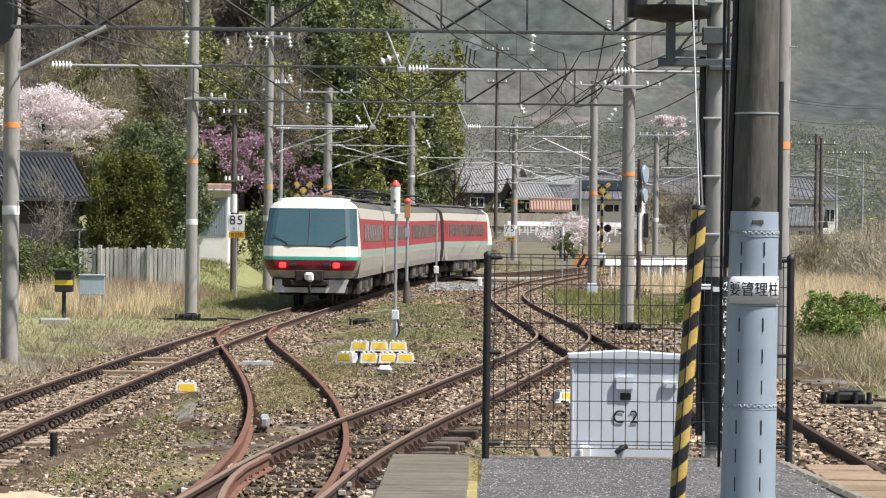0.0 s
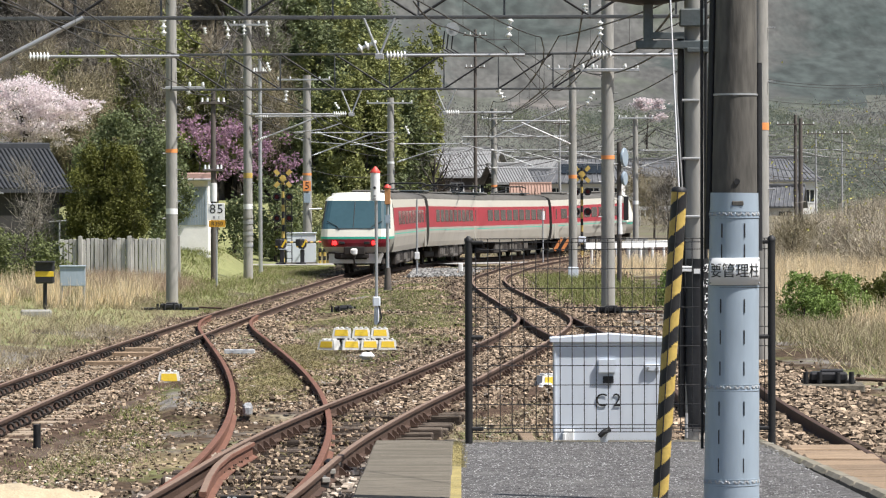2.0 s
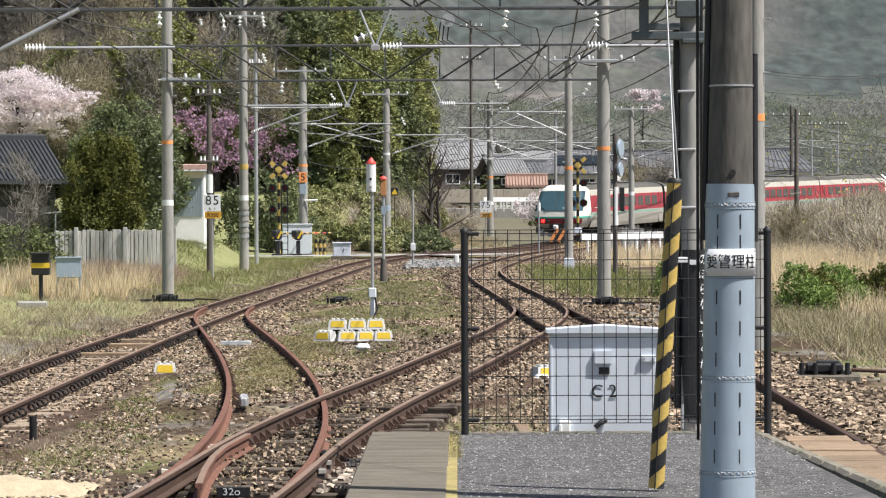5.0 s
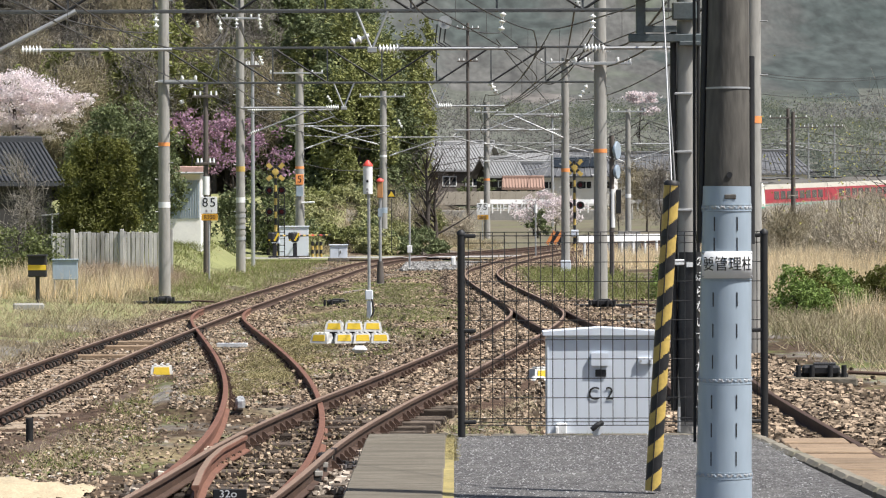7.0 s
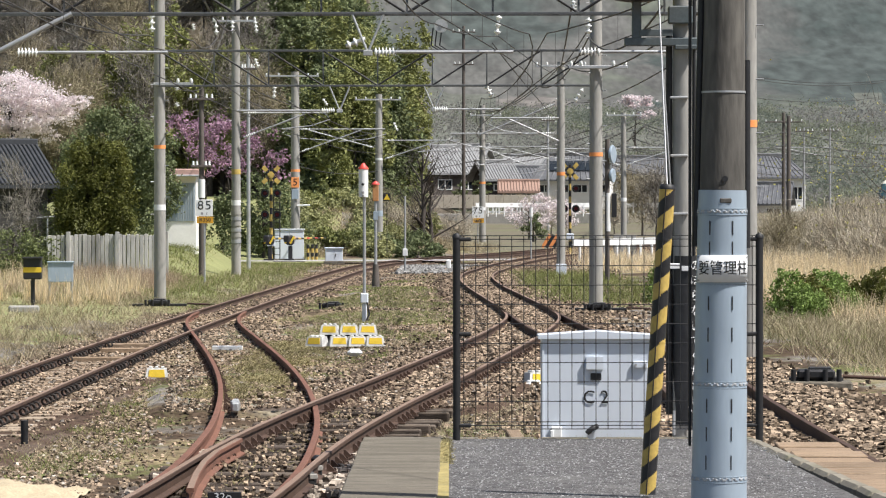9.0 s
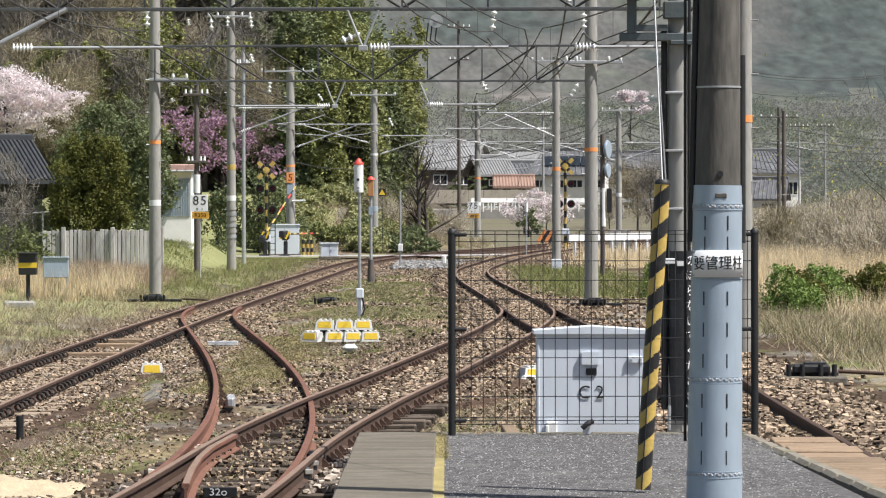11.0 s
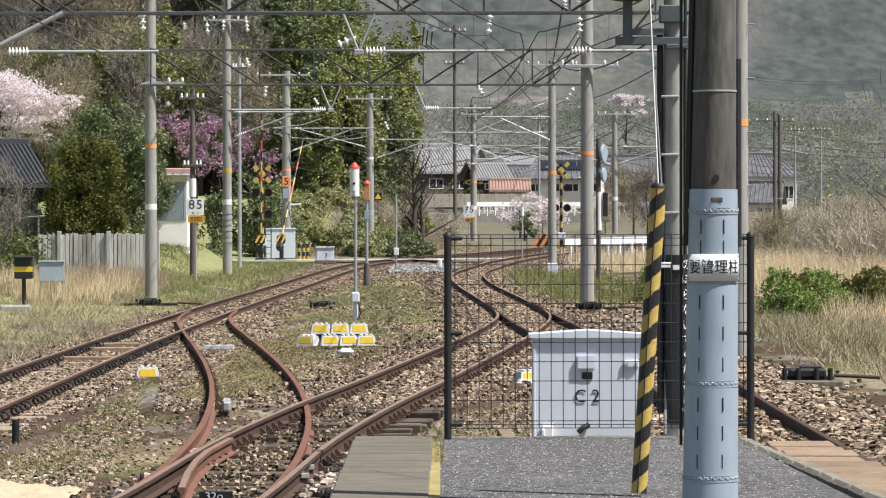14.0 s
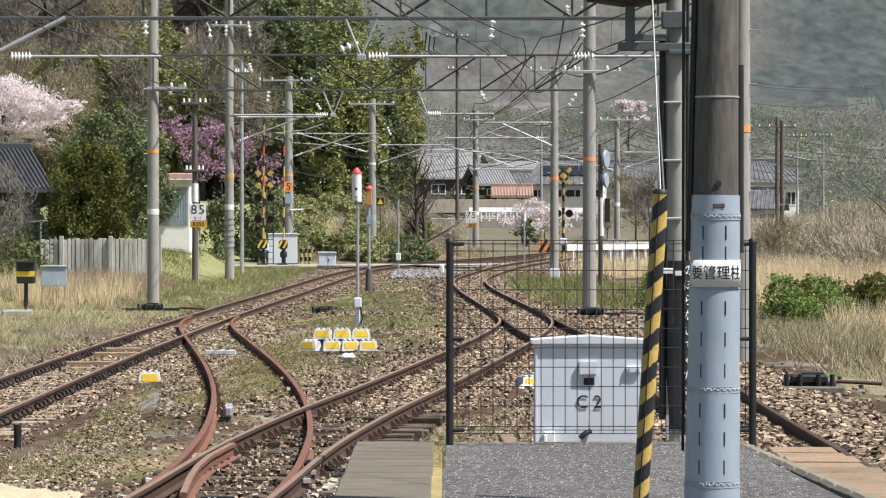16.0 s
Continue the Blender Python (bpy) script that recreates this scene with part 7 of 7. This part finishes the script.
def picket(label, x0, x1, y, z, n):
    t = thing("picket_fence", label, "fence", (0, 0, 0), 0, "village fences")
    for zz in (0.75, 0.35):
        part("rail", Solid().box(((x0 + x1) / 2, y, z + zz), (x1 - x0, 0.06, 0.13), 0.01), WHITE, t)
    for k in range(n):
        part("post", Solid().box((x0 + (x1 - x0) * k / (n - 1), y - 0.05, z + 0.4), (0.12, 0.08, 0.95), 0.01), WHITE, t)


picket("white post and rail fence along the village road", 3.0, 10.8, 300, 2.02, 17)
for label, x, y, z, w in (("clipped dark garden pine by the farmhouse", 2.6, 328, 3.2, 1.0), ("clipped dark garden pine by the farmhouse", 0.9, 330, 3.1, 0.8), ("clipped dark garden shrub in the village", 7.0, 325, 3.0, 0.6)):
    leafy_tree("garden_pine", label, (x, y, z), [(0, 0, 1.0, w, w, 0.35), (0.3, 0, 1.7, w * 0.7, w * 0.7, 0.3), (-0.4, 0, 0.4, w * 0.8, w * 0.8, 0.3)], 1500, 0.09, LEAF_DARK, int(w * 70), 0.07, "garden pines", 8)
for i in range(5):
    y = rnd.uniform(330, 420)
    x = y * rnd.uniform(-0.02, 0.085)
    copy_thing(BARE[i % 4] if i % 3 else SCRUB[1], pose(x, y, height(x, y) - 3.8, 0, 0, rnd.uniform(0, 360)))
GREENS = [leafy_tree("green_bush", "fresh green bush at the edge of the dry field", (8.4 + 1.9 * v, 83 + 2 * v, height(8.4 + 1.9 * v, 83) - 0.15), [(0, 0, 0.5, 0.6, 0.6, 0.6), (0.4, 0.1, 0.45, 0.45, 0.5, 0.5), (-0.1, 0.1, 0.9, 0.35, 0.4, 0.4)], 5200, 0.038, (LEAF_FRESH, LEAF_BUSH)[v], 150 + v, 0.03, "green bushes", 8, 0.1) for v in range(2)]
for i, (x, y) in enumerate(((7.35, 80), (7.9, 81.5), (8.9, 86), (9.5, 84), (10.6, 87), (11.2, 82))):
    copy_thing(GREENS[i % 2], pose(x, y, height(x, y) - 0.1 - 0.08 * (i % 3), 0, 0, 61 * i))
for i in range(5):
    copy_thing(GREENS[0], pose(5.8 + 0.35 * i, 100 + 2.5 * i, -0.35, 0, 0, 70 * i))
rt = bare_tree("bare spring tree with few yellow green buds", (10.9, 88, 0.0), 5.4, 4.2, 900, 160, TWIG, 0.06, 0.008, "bare trees", 0.35, 0.8)
part("budding", card_mesh("budding", nrs.normal(size=(800, 3)) * [1.7, 1.7, 0.9] + [-0.2, 0, 3.0], 0.035, LEAF_BUDS), None, rt, "sparse yellow green buds")["kind"] = "stuff"


# ---------------- grass, reeds and stones ----------------
def grass(label, spots, mat, tall, width, lean=0.35, category="grass", name="grass"):
    roots = np.array(spots)
    n = len(roots)
    d = nrs.normal(size=(n, 3)) * lean
    d[:, 2] = 1
    tips = roots + d * (tall * nrs.uniform(0.45, 1.15, n))[:, None]
    ob = new(name, sliver_mesh(name, roots, tips, width, mat))
    return tagged(ob, label, category, "", "stuff")


WEEDBROWN = leafy("dry brown weeds", (0.42, 0.32, 0.23), 0.35, 0.3)


def spots(n, x0, x1, y0, y1, clump=14, spread=0.25, ok=None):
    out = []
    while len(out) < n:
        x, y = rnd.uniform(x0, x1), rnd.uniform(y0, y1)
        if ok and not ok(x, y):
            continue
        for _ in range(clump):
            a, b = rnd.gauss(x, spread), rnd.gauss(y, spread * 1.5)
            out.append((a, b, height(a, b) - 0.02))
    return out[:n]


def near_track(x, y, d=1.1):
    for path in (MAIN, SIDING, THIRD, CROSS):
        i = min(max(int((y - path[0].y) / 0.5 * 1.0), 0), len(path) - 1)
        if abs(path[i].y - y) < 6 and abs(path[i].x - x) < d:
            return True
    return False


def off_track(x, y):
    return not near_track(x, y)


def patchy(x, y):
    return off_track(x, y) and rough(x, y * 0.6, 0.25, 8) > 0.05


BEDS = [({round(p.y): p for p in line}, level) for line, level in ((MAIN, -0.166), (SIDING, -0.142), (THIRD, -0.138), (CROSS, -0.138))]


def bed_top(x, y):
    """Height of the highest ballast bed at a place."""
    tops = [line[round(y)].z + level - (0.15 if y < 45 and level > -0.15 else 0) for line, level in BEDS if round(y) in line and abs(line[round(y)].x - x) < 1.5]
    return max(tops + [height(x, y)]) + 0.004


def on_platform(x, y):
    return y < END + 0.7 and -0.8 < x < 3.9


grass("straw coloured reed clumps by the fence", spots(1700, -13.082, -8.823, 94.286, 111.964, 70, 0.14), REED, 0.85, 0.009, 0.22, "reeds", "reeds")
grass("brown weeds before the board fence", spots(6500, -12.6, -9.2, 113, 127.5, 60, 0.22), WEEDBROWN, 0.6, 0.006, 0.6, "weeds", "weeds")
grass("short dry grass on the yard's edge", spots(14000, -12.5, -7.0, 54, 108.429, 25, 0.35), DRYGRASS, 0.22, 0.007, 0.6)
grass("short green grass on the bank by the poles", spots(21000, -12.2, -6.2, 99, 176.786, 22, 0.35), GRASS, 0.2, 0.008, 0.6)
grass("straw coloured grass among the green on the bank", spots(5200, -9.9, -6.0, 96, 176, 12, 0.45), DRYGRASS, 0.24, 0.007, 0.6)
grass("pale green grass before the board fence", spots(6500, -17, -8.2, 109.607, 153.214, 24, 0.4), GRASS, 0.25, 0.009, 0.5)
grass("brown dead grass before the board fence", spots(6000, -16, -8.6, 100, 132, 30, 0.35), WEEDBROWN, 0.35, 0.007, 0.6)
grass("dry grass below the scrub bank", spots(6000, -7.5, 2.5, 196, 225, 26, 0.4, lambda x, y: x < 0.5 * (y - 206) - 3.5), DRYGRASS, 0.5, 0.016, 0.5)
grass("thin green grass between the tracks", spots(26000, -4.4, 1.2, 70.714, 132, 16, 0.3, patchy), GRASS, 0.10, 0.007, 0.8)
grass("thin dry grass between the tracks", spots(17000, -5.4, 1.2, 34.179, 117.857, 12, 0.25, patchy), DRYGRASS, 0.1, 0.006, 0.8)
grass("green weeds by the platform end", spots(1500, -0.3, 0.0, 32.6, 34.6, 60, 0.1), GRASS, 0.24, 0.006, 0.6, "weeds", "weeds")
grass("weeds along the broken edge of the platform", spots(900, -0.1, 2.5, END - 0.02, END + 0.25, 16, 0.05), GRASS, 0.5, 0.005, 0.35, "weeds", "weeds")
grass("yellow green moss and weeds between the crossover rails", [(a, b, bed_top(a, b)) for a, b, c in spots(9000, -3.334, -2.22, 48.321, 70.714, 40, 0.16)], MOSS, 0.05, 0.008, 1.2, "moss", "moss")
grass("dry and green tufts beside the rusty track", spots(4200, -4.746, -3.449, 38.893, 66, 26, 0.2, lambda x, y: off_track(x, y)), MOSS, 0.06, 0.007, 1.0, "weeds", "weeds")
grass("moss and weeds along the yellow line", [(rnd.gauss(-0.04, 0.03), END - 3.2 * rnd.random(), TOP + 0.001) for _ in range(1500)], MOSS, 0.02, 0.003, 1.0, "moss", "moss")
grass("weeds among the ballast", spots(2600, -5, 0.5, 34.179, 70.714, 40, 0.12, lambda x, y: off_track(x, y)), GRASS, 0.12, 0.005, 0.6, "weeds", "weeds")
grass("green grass under the concrete poles", spots(6000, 2.6, 6.2, 99, 150.857, 20, 0.35), GRASS, 0.28, 0.009, 0.5)
grass("tall straw coloured reeds in the dry field", spots(15000, 9.0, 17.5, 96.643, 132, 40, 0.4), REED, 1.25, 0.011, 0.2, "reeds", "reeds")
grass("straw coloured reeds among the green bushes", spots(3600, 8.0, 12.5, 75.429, 99, 30, 0.25), REED, 0.75, 0.009, 0.3, "reeds", "reeds")
grass("grey brown dry grass beside the far track", spots(14000, 6.4, 11.5, 51.857, 91.929, 24, 0.4), DRYGRASS, 0.4, 0.008, 0.6)
grass("young green grass beside the far track", spots(5000, 6.8, 11.5, 58.929, 94.286, 24, 0.4), GRASS, 0.3, 0.008, 0.6)
grass("dry reeds in the distance beyond the crossing", spots(5000, 6.0, 13.0, 153.214, 206.25, 30, 0.5), REED, 0.7, 0.014, 0.3, "reeds", "reeds")


def stones(label, count, place, size, mat):
    """Broken ballast stones: small skewed eight-cornered lumps."""
    s_v, s_f, k = [], [], 0
    while k < count:
        x, y, z = place()
        if x is None:
            continue
        r = size * rnd.uniform(0.55, 1.35)
        m = Matrix.Rotation(rnd.uniform(0, 6.3), 3, "Z") @ Matrix.Rotation(rnd.uniform(-0.6, 0.6), 3, "X")
        b = len(s_v)
        for sx, sy, sz in ((-1, -1, -1), (1, -1, -1), (1, 1, -1), (-1, 1, -1), (-1, -1, 1), (1, -1, 1), (1, 1, 1), (-1, 1, 1)):
            q = m @ Vector((sx * r * rnd.uniform(0.5, 1), sy * r * rnd.uniform(0.4, 0.9), sz * r * rnd.uniform(0.35, 0.7)))
            s_v.append((x + q.x, y + q.y, z + q.z))
        s_f += [tuple(b + i for i in q) for q in ((4, 5, 6, 7), (0, 1, 5, 4), (1, 2, 6, 5), (2, 3, 7, 6), (3, 0, 4, 7))]
        k += 1
    me = bpy.data.meshes.new("ballast_stones")
    me.from_pydata(s_v, [], s_f)
    me.materials.append(mat)
    return tagged(new("ballast_stones", me), label, "ballast", "", "stuff")


def yard_spot():
    y = 30 + 62 * rnd.random() ** 1.6
    x = rnd.uniform(-7.6, 2.8)
    if on_platform(x, y) or abs(x) > 0.125 * y + 1:
        return None, 0, 0
    if near_track(x, y, 1.3):
        if y < 45 and rnd.random() < 0.75:
            return None, 0, 0
        return x, y, height(x, y) + 0.008 if y < 45 and abs(x - PIT.get(round(y), 99)) < 0.9 else bed_top(x, y)
    return x, y, height(x, y) + 0.005


def far_yard_spot():
    y = rnd.uniform(70, 175)
    x = rnd.uniform(-6.6, 4.5 + 0.03 * (y - 70))
    return x, y, bed_top(x, y) if near_track(x, y, 1.4) else height(x, y) + 0.01


def switch_spot():
    y = rnd.uniform(31, 37)
    x = PIT.get(round(y), 0) + rnd.choice((-1, 1, 1)) * rnd.uniform(0.6, 0.95)
    return x, y, -0.15


def sleeper_spot():
    y = rnd.uniform(31, 45)
    x = PIT.get(round(y), 0) + rnd.uniform(-0.5, 0.5)
    return x, y, height(x, y) + rnd.choice((0.03, 0.08, 0.13, 0.18))


def bed_spot():
    path = rnd.choice((SIDING, MAIN))
    p = path[rnd.randrange(len(path))]
    x, y = p.x + rnd.gauss(0, 0.75), p.y + rnd.uniform(-0.25, 0.25)
    if not 46 < y < 190:
        return None, 0, 0
    return x, y, p.z - (0.135 if path is SIDING else 0.158)


def right_spot():
    y = rnd.uniform(31, 60)
    i = min(range(0, len(THIRD), 4), key=lambda j: abs(THIRD[j].y - y))
    x = THIRD[i].x + rnd.choice((-1, 1, 1)) * abs(rnd.gauss(0.75, 0.6))
    if abs(abs(x - THIRD[i].x) - 0.566) < 0.11:
        return None, 0, 0
    return x, y, -0.135 + 0.1 * max(0, 1 - abs(x - THIRD[i].x - 1.1)) * (x > THIRD[i].x)


stones("grey brown and reddish ballast stones over the yard", 52000, yard_spot, 0.0205, STONE)
stones("pale loose stones over the yard", 2600, yard_spot, 0.024, material("pale stone", (0.42, 0.37, 0.31), 0.9, 0, 4, 0.2, 0.2, island=0.4))
def deck_spot():
    return rnd.uniform(-0.02, 2.6), rnd.uniform(24.5, END - 0.05), TOP - 0.001


stones("reddish ballast stones along the farther tracks", 16000, far_yard_spot, 0.036, STONE)
stones("reddish stones over the curving tracks", 18000, bed_spot, 0.032, STONE)
stones("pale grit worn out of the asphalt", 9000, deck_spot, 0.006, material("pale grit", (0.27, 0.27, 0.265), 0.9, 0, 6, 0.2, 0.1, island=0.7))
def crossing_spot():
    return rnd.uniform(-2.2, 1.6), rnd.uniform(150, 172), -0.17


stones("pale grey gravel beside the level crossing", 2200, crossing_spot, 0.06, material("pale grey gravel", (0.25, 0.245, 0.235), 0.9, 0, 4, 0.25, 0.2, island=0.5))
stones("brown ballast heaped beside the far rail", 10000, right_spot, 0.036, STONE)
stones("pale stones and litter beside the switch rails", 160, switch_spot, 0.03, material("pale litter stone", (0.45, 0.38, 0.31), 0.9, 0, 4, 0.2, 0.2, island=0.5))
stones("brown stones between the switch sleepers", 2600, sleeper_spot, 0.02, STONE)
grass("green moss between the switch sleepers", [(a, b, c) for a, b, c in (sleeper_spot() for _ in range(1500)) if a is not None and rough(a, b, 1.2, 4) > 0.0], MOSS, 0.04, 0.005, 1.2, "moss", "moss")
heap = tagged(new("sand_mound", Solid().add([(-4.75 + 1.6 * u + 0.1 * rough(u * 9, v * 9, 1), 31.2 + 1.5 * v, -0.21 + 0.11 * math.sin(math.pi * min(1, max(0, u))) * math.sin(math.pi * v) + 0.07 * rough(u * 30, v * 20, 1))
                                               for v in [k / 11 for k in range(12)] for u in [k / 23 for k in range(24)]],
                                              [(j * 24 + i, j * 24 + i + 1, (j + 1) * 24 + i + 1, (j + 1) * 24 + i) for j in range(11) for i in range(23)], True).mesh("sand_mound", SAND := material("pale sand and sawdust", (0.42, 0.35, 0.235), 0.95, 0, 6, 0.25, 0.6))),
              "low pale heap of sand beside the rusty track", "sand heap")

# far slopes: bare woodland as thin stems and twigs, evergreens as small leaf clusters
crowns = []
for i in range(5200):
    y = 525 + 420 * rnd.random()
    x = y * rnd.uniform(-0.135, 0.135)
    crowns.append((x, y, height(x, y), rnd.uniform(0.7, 1.4) * (1.4 + 1.8 * smooth(560, 1500, y)), rough(x, y * 0.3, 0.012, 12) + 0.35 * rough(x, y * 0.3, 0.05, 2) + rnd.uniform(-0.03, 0.03) + 0.1 * (1 - smooth(560, 760, y)) + 0.3 * smooth(0.075, 0.12, x / y) * smooth(1100, 1600, y)))
for i in range(2600):
    y = rnd.uniform(440, 640)
    x = y * rnd.uniform(-0.13, 0.135)
    crowns.append((x, y, height(x, y) - 0.4, rnd.uniform(0.7, 1.3), 0.06 + 0.25 * rough(x, y, 0.03, 4)))
crowns = np.array([c for c in crowns if c[1] < 1020 or rough(c[0], c[1] * 0.3, 0.02, 6) > (c[1] - 1100) / 500])
# distance haze is put into the card colours: paler and greyer than near trees
FARBROWN = leafy("far bare woodland paled for haze", (0.25, 0.245, 0.23), 0.12, 0.6)
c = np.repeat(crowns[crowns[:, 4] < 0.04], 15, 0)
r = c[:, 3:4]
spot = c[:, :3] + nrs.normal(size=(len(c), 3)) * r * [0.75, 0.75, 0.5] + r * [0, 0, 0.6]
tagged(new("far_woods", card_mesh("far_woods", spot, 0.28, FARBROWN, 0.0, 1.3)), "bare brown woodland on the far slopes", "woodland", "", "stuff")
c = crowns[(crowns[:, 4] < 0.0) & (crowns[:, 1] < 1500)][::5]
root = c[:, :3] + nrs.normal(size=(len(c), 3)) * [1, 1, 0]
tip = root + (nrs.normal(size=(len(c), 3)) * [0.15, 0.15, 0.1] + [0, 0, 1.3]) * c[:, 3:4]
tagged(new("far_stems", sliver_mesh("far_stems", root, tip, c[:, 3] * 0.03, FARBROWN)), "pale thin stems in the far woodland", "woodland", "", "stuff")
# green cards carry the same haze in their paled base colour
FARGREEN = leafy("far evergreen woodland paled for haze", (0.19, 0.215, 0.175), 0.12, 0.6)
FAROLIVE = leafy("far fresh woodland paled for haze", (0.215, 0.235, 0.17), 0.1, 0.5)
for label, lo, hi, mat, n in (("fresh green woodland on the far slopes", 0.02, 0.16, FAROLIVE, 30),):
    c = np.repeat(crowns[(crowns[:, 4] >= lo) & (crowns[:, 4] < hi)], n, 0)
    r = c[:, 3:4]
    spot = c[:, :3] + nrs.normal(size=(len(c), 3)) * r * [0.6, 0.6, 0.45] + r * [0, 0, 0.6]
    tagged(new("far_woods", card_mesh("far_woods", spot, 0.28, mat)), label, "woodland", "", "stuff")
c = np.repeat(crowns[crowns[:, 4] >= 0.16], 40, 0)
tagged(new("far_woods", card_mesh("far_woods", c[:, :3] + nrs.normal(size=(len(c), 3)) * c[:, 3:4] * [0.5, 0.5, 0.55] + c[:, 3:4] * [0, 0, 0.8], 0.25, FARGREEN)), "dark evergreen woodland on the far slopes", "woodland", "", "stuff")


# ---------------- what moves ----------------
def arc_lengths(path):
    out = [0.0]
    for a, b in zip(path, path[1:]):
        out.append(out[-1] + (b - a).length)
    return out


MAIN_S = arc_lengths(MAIN)


def on_main(s):
    i = min(max(int(np.searchsorted(MAIN_S, s)) - 1, 0), len(MAIN) - 2)
    return MAIN[i].lerp(MAIN[i + 1], (s - MAIN_S[i]) / (MAIN_S[i + 1] - MAIN_S[i]))


RUN = ((0.0, 137.3), (1.0, 156.2), (2.0, 177.0), (3.0, 198.8), (4.0, 220.4), (6.0, 261.5), (8.0, 302.3), (12.0, 383.5), (16.0, 465.0))


def run_of_train(t):
    """Way of the train's rear along the main line: an even glide through the knots."""
    k = max(1, min(len(RUN) - 2, next((i for i, r in enumerate(RUN) if r[0] > t), len(RUN)) - 1))
    tb, b = RUN[k]
    if t < RUN[1][0]:
        k, (tb, b) = 0, RUN[0]
    tc, c = RUN[k + 1]
    slope = lambda i: (RUN[min(i + 1, len(RUN) - 1)][1] - RUN[max(i - 1, 0)][1]) / (RUN[min(i + 1, len(RUN) - 1)][0] - RUN[max(i - 1, 0)][0])
    w, u = tc - tb, (t - tb) / (tc - tb)
    return (b * (2 * u ** 3 - 3 * u * u + 1) + c * (3 * u * u - 2 * u ** 3) + w * slope(k) * (u ** 3 - 2 * u * u + u) + w * slope(k + 1) * (u ** 3 - u * u))


def motions():
    for i, car in enumerate(CARS):
        rows = []
        for k in range(65):
            t = k * 0.25
            mid = run_of_train(t) + CAR * (i + 0.5)
            a, b = on_main(mid - CAR / 2 + 3.2), on_main(mid + CAR / 2 - 3.2)
            c, d = (a + b) / 2, b - a
            rows.append((t, pose(c.x, c.y, c.z, math.degrees(math.atan2(d.z, d.xy.length)), 0, -math.degrees(math.atan2(d.x, d.y)))))
        walk(car, rows)
    # the barrier arms rise one after the other once the train has gone
    for arm, keys in ((ARM_A, ((0, 0), (9.8, 0), (11.3, 33), (12.0, 52), (13.0, 80), (13.6, 89), (16, 89))), (ARM_B, ((0, 0), (12.3, 0), (13.4, 30), (14.0, 52), (14.8, 82), (15.3, 89), (16, 89)))):
        walk(arm, [(t, pose(0, 0, 1.05, 0, 0, -14) @ pose(0, 0, 0, a, 0, 0)) for t, a in keys])


motions()
